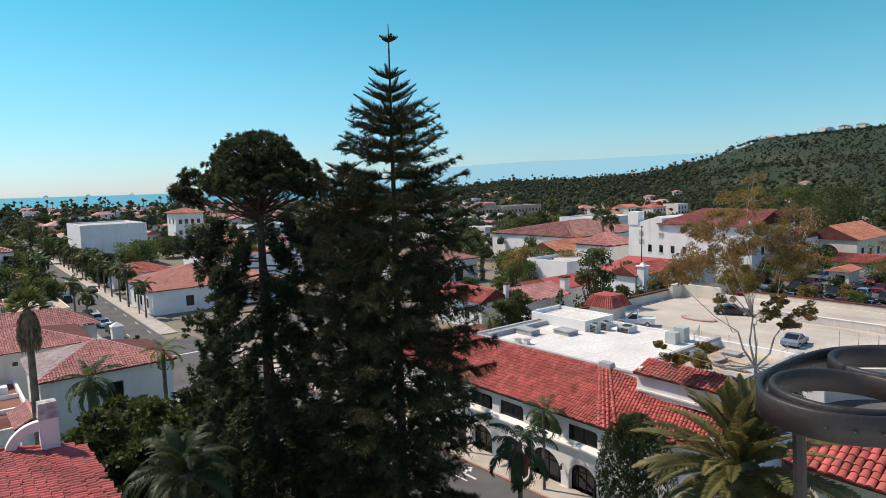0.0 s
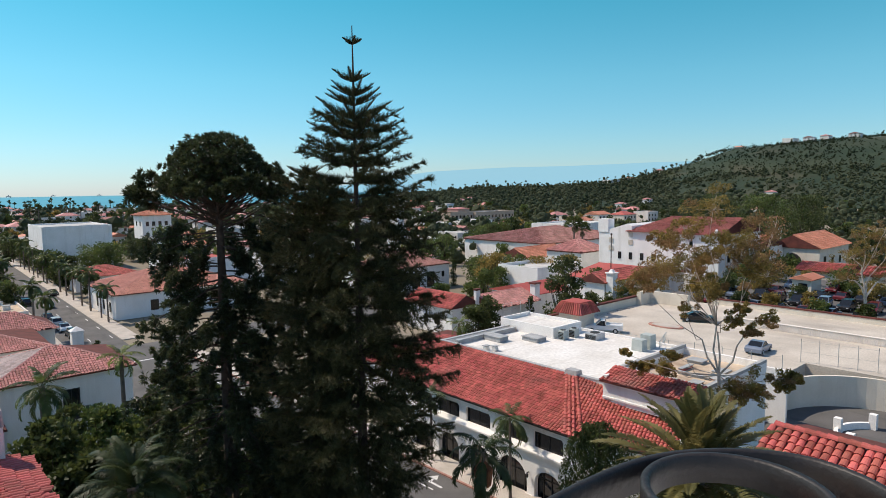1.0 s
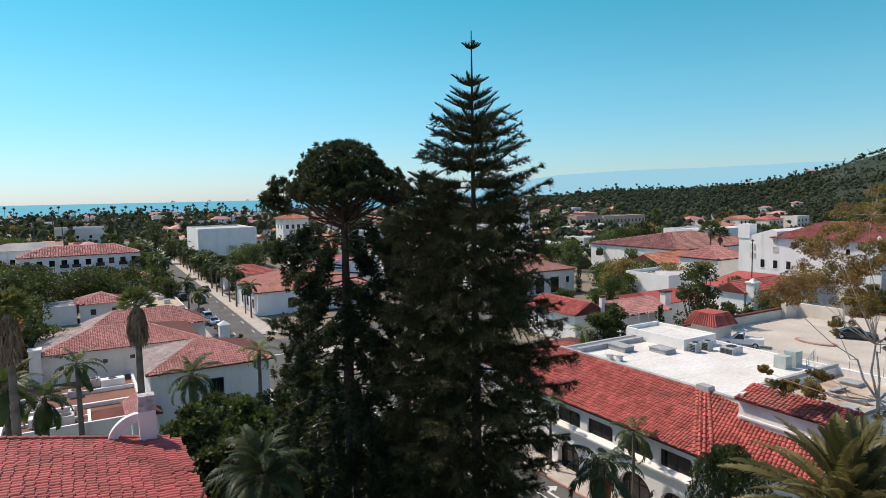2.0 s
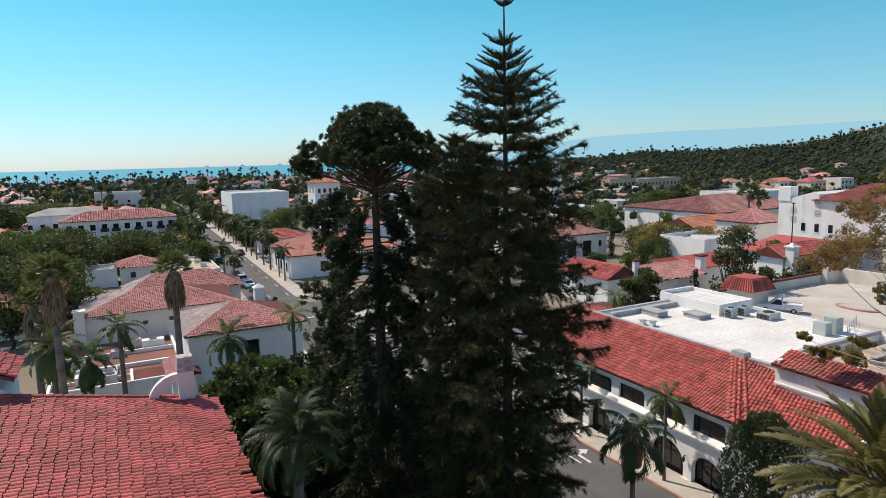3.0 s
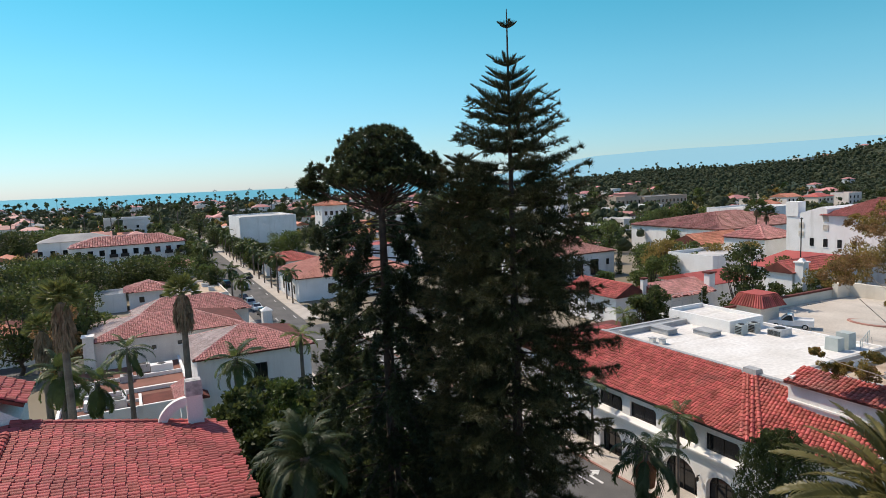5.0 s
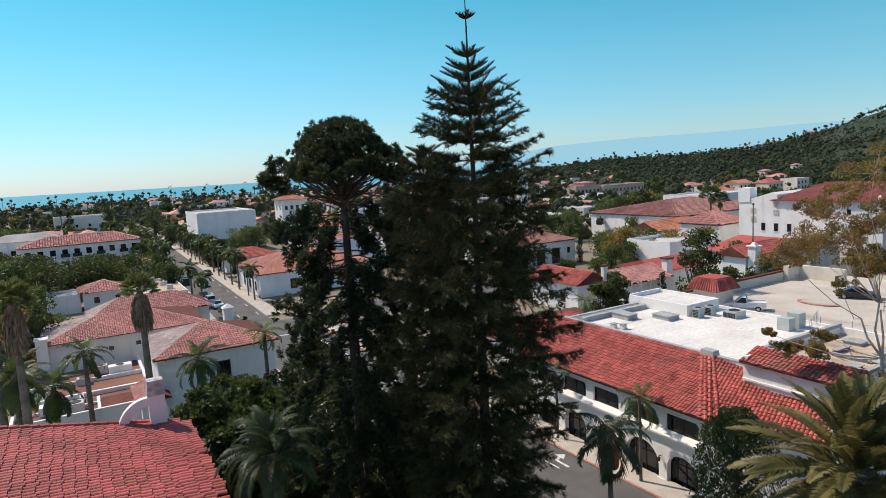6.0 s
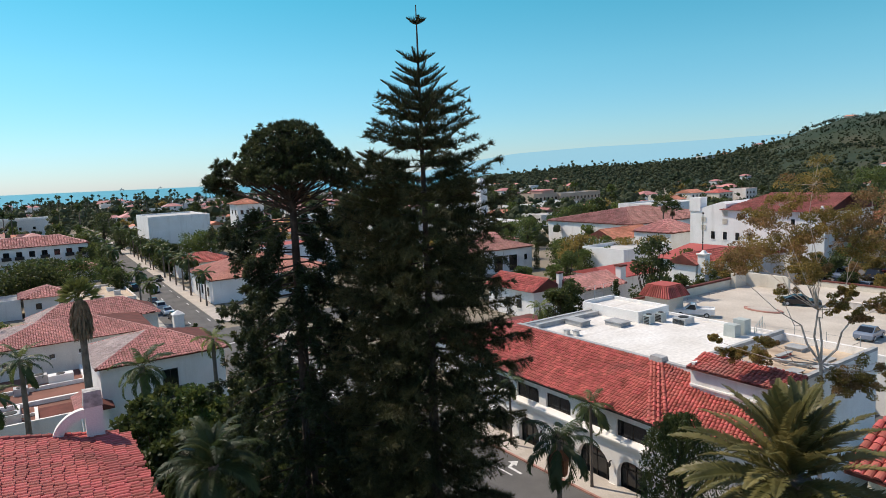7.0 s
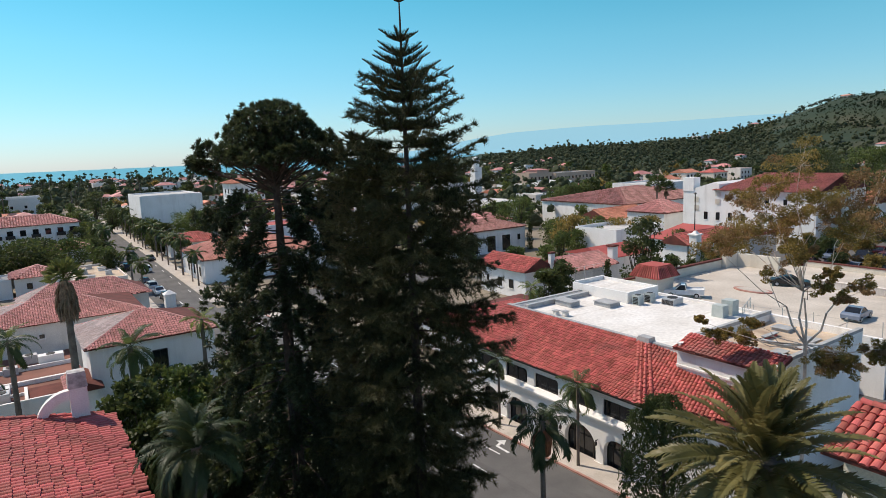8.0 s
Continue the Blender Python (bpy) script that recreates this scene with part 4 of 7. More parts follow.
def bunya_pine(x, y, top, seed):
    rng = np.random.default_rng(seed)
    ob = thing("bunya_pine", (x, y, 0), "dark bunya pine with domed crown of shaggy tufts", "tree")
    part("trunk", Mesh().tube([(x, y, z) for z in np.linspace(0, top - 0.6, 14)], [0.47 - 0.026 * i + 0.015 * (i % 2) for i in range(14)], 12), BARK, ob)
    wood, tufts = Mesh(), []
    right, away = np.array([0.875, -0.485, 0]), np.array([0.485, 0.875, 0])

    def limb(z, tip, r0, sag=0.2):
        p0, p3 = np.array([x, y, z]), np.array(tip, float)
        p1, p2 = p0 + (p3 - p0) * 0.35 - [0, 0, sag], p0 + (p3 - p0) * 0.7 - [0, 0, sag * 0.9]
        wood.tube([p0, p1, p2, p3], [r0, r0 * 0.8, r0 * 0.6, r0 * 0.35], 5)
        o = (p3 - p0) * [1, 1, 0]
        return o / (np.linalg.norm(o) + 1e-6)

    def cluster(c0, dr, r, count, lift):
        """Spiky rosettes packed round the end of a limb."""
        for k in range(count):
            n = rng.normal(size=3)
            n *= rng.uniform(0.35, 1.0) / np.linalg.norm(n)
            tufts.append((c0 + n * r * [1, 1, 0.75], 0.34, n + dr * 0.5 + [0, 0, lift]))

    def foxtail(p, dr, length):
        """A rope of leaves that hangs from a limb."""
        n = max(2, int(length / 0.24))
        for k in range(n):
            t = (k + 0.5) / n
            q = p + dr * 0.30 * math.sin(t * 1.6) * length - np.array([0, 0, length * t ** 1.3]) + rng.normal(size=3) * 0.04
            tufts.append((q, 0.42 * (1 - 0.25 * t), dr * (0.7 - 0.5 * t) + np.array([0, 0, -0.5 - t])))

    # domed head of rosettes
    for k in range(520):
        q = 1 - 1.42 * (k + 0.5) / 520
        a = k * 2.39996
        rad = math.sqrt(max(0.0, 1 - q * q)) * rng.uniform(0.80, 1.06)
        n = np.array([rad * math.cos(a), rad * math.sin(a), q * rng.uniform(0.9, 1.05)])
        c = np.array([x, y, top - 2.55]) + n * [2.7, 2.7, 2.3] + rng.normal(size=3) * 0.12
        if k % 3 == 0:
            limb(max(24.6, c[2] - 1.3) + rng.normal() * 0.15, c, 0.045, 0.1)
        tufts.append((c, 0.33, n + [0, 0, 0.3]))
    for k in range(160):
        n = rng.normal(size=3)
        n *= rng.uniform(0.2, 0.8) / np.linalg.norm(n)
        tufts.append((np.array([x, y, top - 2.3]) + n * [2.3, 2.3, 1.7], 0.38, n + [0, 0, 0.2]))
    # bare ribs under the head that end in clusters round its rim
    ARMS = [(-4.3, 0.3, 25.45, 0.85, 34), (-3.5, -0.6, 26.15, 0.75, 28), (-3.7, 1.2, 25.0, 0.7, 22), (-2.9, 0.2, 25.7, 0.8, 26), (-4.6, 1.4, 25.2, 0.6, 16), (3.0, -0.4, 26.5, 0.75, 28), (3.4, 0.6, 25.8, 0.75, 26), (2.8, 1.4, 25.4, 0.7, 22), (3.1, -1.4, 25.2, 0.6, 16)]
    ARMS += [(3.3 * math.cos(a), 3.3 * math.sin(a), 25.7 + 0.3 * math.sin(5 * a), 0.65, 16) for a in np.linspace(0.9, 2.3, 5).tolist() + np.linspace(3.9, 5.4, 6).tolist()]
    for o, dp, z, r, count in ARMS:
        c0 = np.array([x, y, z]) + right * o + away * dp
        dr = limb(23.9 + rng.normal() * 0.35, c0, 0.06, 0.22)
        cluster(c0, dr, r, count, 0.1)
        limb(23.3 + rng.uniform(0, 1.2), c0 + rng.normal(size=3) * [0.5, 0.5, 0.2] - dr * 0.3, 0.035, 0.15)
    # side clumps under the open stretch of trunk
    SIDE = [(-2.4, 0.3, 21.9), (-1.7, 0.8, 21.2), (-2.9, -0.4, 20.8), (-3.9, 0.1, 21.3), (1.7, 0.2, 22.0), (2.6, 0.7, 21.6), (2.2, -0.7, 21.2), (3.2, 0.1, 21.0), (1.2, -1.0, 20.6), (-1.0, -1.4, 20.6), (0.4, 1.6, 21.4), (3.3, 1.2, 22.2), (-3.2, 1.0, 19.8), (-2.3, -1.2, 19.6), (2.7, -0.6, 19.9), (1.6, 1.1, 20.1)]
    for o, dp, z in SIDE:
        z += 1.5
        c0 = np.array([x, y, z]) + right * o + away * dp
        dr = limb(z + 0.5 + rng.normal() * 0.2, c0, 0.055, -0.15)
        for k in range(9):
            foxtail(c0 + rng.normal(size=3) * [0.42, 0.42, 0.25] - dr * 0.2 * k / 4, dr, rng.uniform(0.7, 1.5))
    # long drooping limbs down to the garden
    for k in range(150):
        z = 20.6 - 0.122 * k
        a = k * 2.39996 + rng.normal() * 0.2
        reach = (2.6 + 1.9 * rng.uniform()) * (1.12 if math.cos(a) < 0 else 0.95) * min(1.0, 0.78 + 0.04 * (20 - z))
        c0 = np.array([x, y, z - 0.25 * reach * rng.uniform(0.2, 1.2)]) + (right * math.cos(a) + away * math.sin(a)) * reach
        dr = limb(z + 0.5, c0, 0.055, -0.25)
        for j in range(7):
            t = rng.uniform(0.42, 1.0)
            p = np.array([x, y, z + 0.5]) + (c0 - np.array([x, y, z + 0.5])) * t + rng.normal(size=3) * [0.25, 0.25, 0.1] + [0, 0, 0.12]
            foxtail(p, dr, rng.uniform(0.5, 1.25))
        cluster(c0, dr, 0.4, 5, -0.3)
    part("branchwork", wood, BARK, ob, kind="stuff")
    n = 42
    c = np.repeat(np.array([t[0] for t in tufts]), n, 0)
    r = np.repeat(np.array([t[1] for t in tufts]), n)[:, None]
    ax = np.repeat(np.array([t[2] / (np.linalg.norm(t[2]) + 1e-6) for t in tufts]), n, 0)
    d = rng.normal(size=c.shape)
    d /= np.linalg.norm(d, axis=1, keepdims=True)
    d = d + ax * 0.8
    d /= np.linalg.norm(d, axis=1, keepdims=True)
    v, f = leaf_quads(c + d * r * 0.12 - ax * 0.12, d, (r * rng.uniform(0.6, 1.0, r.shape))[:, 0], np.full(len(c), 0.028), rng)
    part("crown", Mesh().arrays(v, f), BUNYA_LEAF, ob, kind="stuff")


bunya_pine(15.0, 34.3, 28.85, 8)

# ---- palms ----
def frond_data(name, material, length, el0, bend, leaflet, pairs, vee, seed, width=0.022, hang=0.0):
    """One feather leaf from the origin along +x: a thin rachis with two rows of leaflets."""
    rng = np.random.default_rng(seed)
    s = np.linspace(0, 1, 12)
    ang = el0 - bend * s ** 1.4
    pts = np.zeros((12, 3))
    for i in range(1, 12):
        pts[i] = pts[i - 1] + length / 11 * np.array([math.cos(ang[i]), 0, math.sin(ang[i])])
    m = Mesh().tube(pts[::2].tolist() + [pts[-1].tolist()], [0.035 * length / 4 * (1 - 0.9 * q) for q in np.linspace(0, 1, 7)], 4)
    t = np.repeat(np.linspace(0.16, 0.99, pairs), 2)
    sg = np.tile([-1.0, 1.0], pairs)
    base = np.stack([np.interp(t, s, pts[:, k]) for k in range(3)], 1)
    a = np.interp(t, s, ang)
    fw = np.stack([np.cos(a), 0 * a, np.sin(a)], 1)
    up = np.stack([-np.sin(a), 0 * a, np.cos(a)], 1)
    ln = leaflet * np.sin(np.pi * np.clip(t * 0.86 + 0.12, 0, 1)) ** 0.7 * rng.uniform(0.85, 1.1, len(t))
    d = np.stack([0 * t, sg, 0 * t], 1) * 0.85 + fw * (0.35 + 0.5 * t[:, None]) + up * (vee + rng.normal(size=(len(t), 1)) * 0.12) + [0, 0, -1] * np.full((len(t), 1), hang)
    d /= np.linalg.norm(d, axis=1, keepdims=True)
    wv = np.cross(d, fw)
    wv = np.cross(wv, d)
    wv /= np.linalg.norm(wv, axis=1, keepdims=True) + 1e-9
    mid = base + d * ln[:, None] * 0.5
    end = mid + (d + [0, 0, -0.35 - hang]) * ln[:, None] * 0.5
    w = width * length / 4
    v = np.stack([base - wv * w * 0.6, base + wv * w * 0.6, mid + wv * w, mid - wv * w, end], 1).reshape(-1, 3)
    k = len(m.v) + np.arange(len(t))[:, None] * 5
    m.v += v.tolist()
    m.f += [tuple(q) for q in (k + [0, 1, 2, 3]).tolist()] + [tuple(q) for q in (k + [3, 2, 4]).tolist()]
    me = m.data(name)
    me.materials.append(material)
    return me


def feather_palm(name, x, y, z0, crown, label, leaf, length, count, leaflet, seed, trunk_r=0.18, el=(80, -35), bend=1.3, pairs=34, vee=0.25, hang=0.0, fruit=False, lean=(0, 0), width=0.050, bulge=1.0, group=""):
    rng = np.random.default_rng(seed)
    ob = thing(name, (x, y, z0), label, "palm tree", group)
    h = crown - z0
    zs = np.linspace(0, 1, 12)
    tr = Mesh().tube([(x + lean[0] * k * k, y + lean[1] * k * k, z0 + h * k) for k in zs], [trunk_r * (1.25 - 0.35 * k) * (bulge if k > 0.9 else 1) * (1 + 0.04 * (i % 2)) for i, k in enumerate(zs)], 10)
    part("trunk", tr, BARK_PALM, ob)
    kinds = []
    for k in range(7):
        e = radians(el[0] + (el[1] - el[0]) * k / 6)
        kinds.append(frond_data("frond", leaf, length * (0.82 if k < 2 else 1.0), e, bend * (0.75 + 0.08 * k), leaflet, pairs, vee, seed * 10 + k, width, hang))
    top = Vector((lean[0], lean[1], h))
    for i in range(count):
        u = i / count
        ob2 = new("frond", kinds[min(6, int(u * 7))])
        ob2.parent = ob
        ob2.matrix_basis = Matrix.Translation(top + Vector((0, 0, 0.25 * trunk_r - 0.5 * trunk_r * u * 3))) @ Euler((rng.normal() * 0.18, rng.normal() * 0.10, i * 2.39996 + rng.normal() * 0.15)).to_matrix().to_4x4() @ Matrix.Diagonal((*([rng.uniform(0.85, 1.08)] * 3), 1))
    if fruit:
        for k in range(7):
            a = rng.uniform(0, 6.28)
            f = Mesh().tube([(x + 0.1 * math.cos(a), y + 0.1 * math.sin(a), crown - 0.5), (x + 0.36 * math.cos(a), y + 0.36 * math.sin(a), crown - 1.0), (x + 0.34 * math.cos(a), y + 0.34 * math.sin(a), crown - 1.9)], [0.03, 0.20, 0.10], 7)
            part("fruit_spray", f, FRUIT, ob, "hanging orange fruit cluster")
    return ob


def fan_palm(name, x, y, z0, crown, label, seed, skirt=2.3, size=1.0, n=28, leaf=PALM_FAN, lean=(0, 0), group=""):
    rng = np.random.default_rng(seed)
    ob = thing(name, (x, y, z0), label, "palm tree", group)
    ks = np.linspace(0, 1, 12)
    part("trunk", Mesh().tube([(x + lean[0] * k, y + lean[1] * k, z0 + (crown - z0) * k) for k in ks], [0.36 - 0.16 * k for k in ks], 10), BARK_PALM, ob)
    cx, cy = x + lean[0], y + lean[1]
    # dry skirt
    nn = 900
    a = rng.uniform(0, 6.283, nn)
    u = rng.uniform(0, 1, nn) ** 0.8
    r = 0.22 + 0.36 * np.sin(np.pi * np.clip(u * 0.72 + 0.1, 0, 1)) * rng.uniform(0.8, 1.0, nn)
    p = np.stack([cx + r * np.cos(a), cy + r * np.sin(a), crown - 0.1 - skirt * u], 1)
    d = np.stack([0.15 * np.cos(a), 0.15 * np.sin(a), -np.ones(nn)], 1) + rng.normal(size=(nn, 3)) * 0.1
    core = Mesh().tube([(cx, cy, crown - 0.1 - skirt * k) for k in np.linspace(0, 1, 8)], [0.12 + 0.40 * math.sin(math.pi * min(1, k * 0.72 + 0.1)) * 0.9 for k in np.linspace(0, 1, 8)], 10)
    part("skirt", core.arrays(*leaf_quads(p, d, rng.uniform(0.5, 1.0, nn), np.full(nn, 0.07), rng)), PALM_DRY, ob, "hanging skirt of dry brown leaves")
    # fan leaves
    fan = Mesh()
    k = 18
    fa = np.linspace(-1.25, 1.25, k)
    st = np.tile([[0.0, 0, 0]], (k, 1)) + [size * 0.75, 0, 0]
    dr = np.stack([np.cos(fa), np.sin(fa), -0.16 + 0 * fa], 1)
    fan.arrays(*leaf_quads(st, dr, np.full(k, size * 0.85), np.full(k, 0.055), np.random.default_rng(1)))
    fan.tube([(0, 0, 0), (size * 0.78, 0, 0)], [0.02, 0.014], 4)
    me = fan.data("fan_leaf")
    me.materials.append(leaf)
    for i in range(n):
        q = i / n
        e = radians(80 - 78 * q)
        f = new("fan_leaf", me)
        f.parent = ob
        f.matrix_basis = Matrix.Translation((lean[0], lean[1], crown - z0 - 0.1 + 0.25 * (1 - q))) @ Euler((rng.normal() * 0.5, -e, i * 2.39996)).to_matrix().to_4x4()
    return ob


feather_palm("date_palm", 20.9, 9.5, 0, 16.0, "large olive-green date palm with arching feather leaves", PALM_OLIVE, 3.6, 84, 0.48, 31, 0.40, (88, -22), 0.75, 80, 0.30, 0.0, width=0.034, bulge=1.5)
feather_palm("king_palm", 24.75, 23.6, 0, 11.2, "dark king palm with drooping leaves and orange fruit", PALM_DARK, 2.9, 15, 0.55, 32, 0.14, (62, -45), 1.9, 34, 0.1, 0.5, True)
feather_palm("king_palm", 37.9, 33.6, 0, 7.2, "slim king palm on the sidewalk beside the arcade", PALM_GREEN, 2.6, 12, 0.5, 33, 0.11, (65, -40), 1.8, 30, 0.1, 0.45)
feather_palm("king_palm", 38.0, 43.6, 0, 6.6, "slim king palm with yellowing leaves beside the arcade", PALM_GREEN, 2.3, 11, 0.45, 34, 0.10, (60, -55), 1.8, 28, 0.1, 0.5)
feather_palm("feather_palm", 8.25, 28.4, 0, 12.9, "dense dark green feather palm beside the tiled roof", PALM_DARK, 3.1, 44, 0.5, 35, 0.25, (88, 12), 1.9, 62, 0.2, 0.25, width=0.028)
feather_palm("queen_palm", 1.0, 70.5, 0, 9.7, "small queen palm in the walled yard", PALM_GREEN, 3.2, 17, 0.55, 36, 0.22, (65, -30), 1.5, 34, 0.15, 0.3)
feather_palm("queen_palm", 9.6, 58.0, 0, 10.2, "bushy queen palm in front of the white house", PALM_GREEN, 3.4, 22, 0.6, 37, 0.25, (70, -35), 1.5, 36, 0.15, 0.3)
feather_palm("queen_palm", 16.5, 62.0, 0, 10.6, "yellow-leaved queen palm between the pines", LEAF_BRIGHT, 2.4, 14, 0.5, 38, 0.18, (70, -40), 1.5, 30, 0.15, 0.3)
fan_palm("fan_palm", 5.2, 52.0, 0, 17.6, "tall fan palm with brown leaf skirt", 41)
fan_palm("fan_palm", -2.6, 50.0, 0, 18.2, "tall fan palm with hanging brown skirt", 42, 2.7, 1.15, 34)
fan_palm("fan_palm", -5.2, 62.0, 0, 14.2, "fan palm with ragged skirt behind the roof", 43, 2.6)
feather_palm("feather_palm", -3.6, 56.0, 0, 12.0, "tall feather palm in a dark thicket", PALM_GREEN, 3.2, 24, 0.6, 44, 0.2, (75, -50), 1.4, 36, 0.15, 0.3)
feather_palm("feather_palm", -1.4, 60.0, 0, 9.5, "feather palm in a dark thicket", PALM_GREEN, 3.0, 24, 0.6, 45, 0.2, (75, -50), 1.4, 36, 0.15, 0.3)


# ---- leafy trees ----
def leafy_tree(name, x, y, z0, h, r, leaf, label, seed, clumps=26, per=70, size=0.5, trunk=0.22, squash=0.75, low=0.35, category="tree", group="", bark=BARK, hang=0.0):
    rng = np.random.default_rng(seed)
    ob = thing(name, (x, y, z0), label, category, group)
    fork = np.array([x, y, z0 + h * low * 0.8])
    wood = Mesh().tube([(x, y, z0), (x + 0.1 * r * rng.normal(), y, z0 + h * low * 0.4), tuple(fork)], [trunk, trunk * 0.85, trunk * 0.75], 8)
    cs, rs = [], []
    for k in range(clumps):
        rk = r * rng.uniform(0.2, 0.34)
        a, u, q = rng.uniform(0, 6.283), rng.uniform(0, 1) ** 0.6, rng.uniform(-1, 1)
        rad = r * math.sqrt(max(0.05, 1 - q * q * 0.85)) * u * 0.85
        c = np.array([x + rad * math.cos(a), y + rad * math.sin(a), min(z0 + h - rk * squash, z0 + h * (low + (1 - low) * (0.5 + 0.48 * q)))])
        cs.append(c)
        rs.append(rk)
        if k % 3 == 0:
            m = (fork + c) / 2 + np.array([0, 0, -0.04 * h])
            wood.tube([tuple(fork), tuple(m), tuple(c)], [trunk * 0.5, trunk * 0.32, trunk * 0.1], 5)
    part("trunk", wood, bark, ob)
    part("crown", Mesh().arrays(*blob_leaves(cs, rs, per, size, rng, squash, hang)), leaf, ob, kind="stuff")
    return ob


def gum_tree(name, x, y, z0, label, clumps, fork_z, seed, lat=(0.41, -0.91), trunk=0.145):
    """A gum tree: pale forking limbs that carry separate round clumps."""
    rng = np.random.default_rng(seed)
    ob = thing(name, (x, y, z0), label, "tree")
    wood = Mesh()
    f0 = np.array([x - 0.2, y, fork_z])
    wood.tube([(x, y, z0), (x + 0.15, y, z0 + (fork_z - z0) * 0.5), tuple(f0)], [trunk, trunk * 0.85, trunk * 0.75], 9)
    hubs = [f0 + np.array([lat[0] * o, lat[1] * o, dz]) + rng.normal(size=3) * [0.3, 0.3, 0] for o, dz in ((-1.3, 2.6), (-0.5, 3.6), (0.4, 3.2), (1.2, 2.4))]
    for hbb in hubs:
        m = (f0 + hbb) / 2 + rng.normal(size=3) * 0.15
        wood.tube([tuple(f0), tuple(m), tuple(hbb)], [trunk * 0.6, trunk * 0.48, trunk * 0.38], 7)
    for leaf, key in ((LEAF_OLIVE, 0), (LEAF_RUST, 1)):
        cs, rs = [], []
        for i, (o, z, r) in enumerate(clumps):
            dep = rng.uniform(-1, 1) * (0.5 + 0.25 * abs(z - fork_z))
            dep = max(-2.6, min(2.6, dep))
            c = np.array([x + lat[0] * o + 0.91 * dep, y + lat[1] * o + 0.41 * dep, z])
            if key == 0:
                h0 = f0 if z < fork_z + 2.2 else min(hubs, key=lambda q: np.linalg.norm(q - c))
                m1 = h0 + (c - h0) * 0.4 + rng.normal(size=3) * 0.3 + [0, 0, -0.25]
                m2 = h0 + (c - h0) * 0.75 + rng.normal(size=3) * 0.25
                wood.tube([tuple(h0), tuple(m1), tuple(m2), tuple(c)], [trunk * 0.27, trunk * 0.2, trunk * 0.13, 0.012], 5)
            for k in range(int(9 + 9 * r)):
                b = c + rng.normal(size=3) * r * [0.60, 0.60, 0.36]
                if key == 0:
                    wood.tube([tuple(c - [0, 0, 0.3 * r]), tuple(b)], [0.010, 0.004], 4)
                if (rng.uniform() < 0.3) == bool(key):
                    cs.append(b)
                    rs.append(min(0.42, r * 0.34))
        part("crown", Mesh().arrays(*blob_leaves(cs, rs, 150, 0.12, rng, 0.7, 0.35)), leaf, ob, kind="stuff")
    part("trunk", wood, BARK_GUM, ob)
    return ob


gum_tree("gum_tree", 46.0, 20.3, 0, "tall sparse gum tree with pale limbs and olive clumps",
         [(-0.7, 24.6, 1.3), (-2.6, 23.2, 0.9), (-3.7, 19.8, 1.5), (-2.7, 19.4, 1.2), (-3.4, 21.6, 1.2), (-4.9, 19.3, 1.2), (1.1, 21.4, 1.4), (-0.7, 21.0, 1.4), (-2.0, 20.2, 1.2), (2.8, 20.0, 1.3), (-2.5, 16.9, 0.75), (0.8, 16.3, 0.62), (2.0, 15.5, 0.62), (3.1, 16.2, 0.66), (1.3, 17.3, 0.55),
          (-5.6, 18.7, 1.0), (-0.6, 18.5, 0.8), (0.1, 22.1, 1.0), (2.0, 20.6, 0.9), (-4.2, 22.2, 0.7), (0.9, 11.1, 0.9), (1.5, 11.5, 1.0), (2.2, 11.2, 0.9), (1.5, 10.9, 0.9), (3.9, 12.2, 0.7), (4.2, 11.9, 0.6), (5.0, 12.3, 0.6), (-5.3, 12.1, 0.72), (-5.1, 12.3, 0.5), (-3.7, 12.2, 0.82), (-3.5, 12.0, 0.6), (-3.3, 13.4, 0.5), (-6.9, 13.3, 0.4)], 12.1, 51)
gum_tree("gum_tree", 110.5, 28.0, 6.5, "broad gum tree with pale forked trunk beside the parking lot",
         [(-3, 12.5, 1.6), (0, 14.5, 1.9), (2.5, 13, 1.8), (4.5, 15, 2.0), (1, 17, 2.2), (-2, 16, 1.8), (5, 18.5, 2.2), (2.5, 20, 2.2), (7, 16.5, 2.0), (7.5, 13.5, 1.7), (-0.5, 19, 1.6)], 9.5, 52, trunk=0.3)

# shrubs and small trees close by
def weeping_tree(x, y, top, radius, seed):
    """A slim tree whose fine leaves hang in strands."""
    rng = np.random.default_rng(seed)
    ob = thing("weeping_tree", (x, y, 0), "slender weeping tree with fine hanging leaves", "tree")
    wood, p, d = Mesh().tube([(x, y, 0), (x + 0.1, y, top * 0.55), (x, y + 0.1, top * 0.95)], [0.15, 0.11, 0.03], 8), [], []
    for k in range(560):
        a, u = rng.uniform(0, 6.283), rng.uniform() ** 0.6
        z = top - 0.3 - 6.2 * rng.uniform() ** 1.3
        reach = radius * u * min(1.0, 0.25 + (top - z) * 0.45)
        s = np.array([x + reach * math.cos(a), y + reach * math.sin(a), z])
        if k % 5 == 0:
            wood.tube([(x, y, z - 0.9), tuple(s)], [0.03, 0.008], 4)
        n = 30
        t = np.sort(rng.uniform(0, 1, n))
        fall = rng.uniform(0.9, 2.0)
        q = s + np.stack([0.35 * t * math.cos(a) + rng.normal(size=n) * 0.05, 0.35 * t * math.sin(a) + rng.normal(size=n) * 0.05, 0.25 * t - fall * t * t], 1)
        p.append(q)
        d.append(rng.normal(size=(n, 3)) * 0.45 + [0, 0, -0.7])
    p, d = np.concatenate(p), np.concatenate(d)
    part("trunk", wood, BARK, ob)
    part("crown", Mesh().arrays(*leaf_quads(p, d, rng.uniform(0.16, 0.30, len(p)), np.full(len(p), 0.028), rng)), LEAF_DARK, ob, kind="stuff")


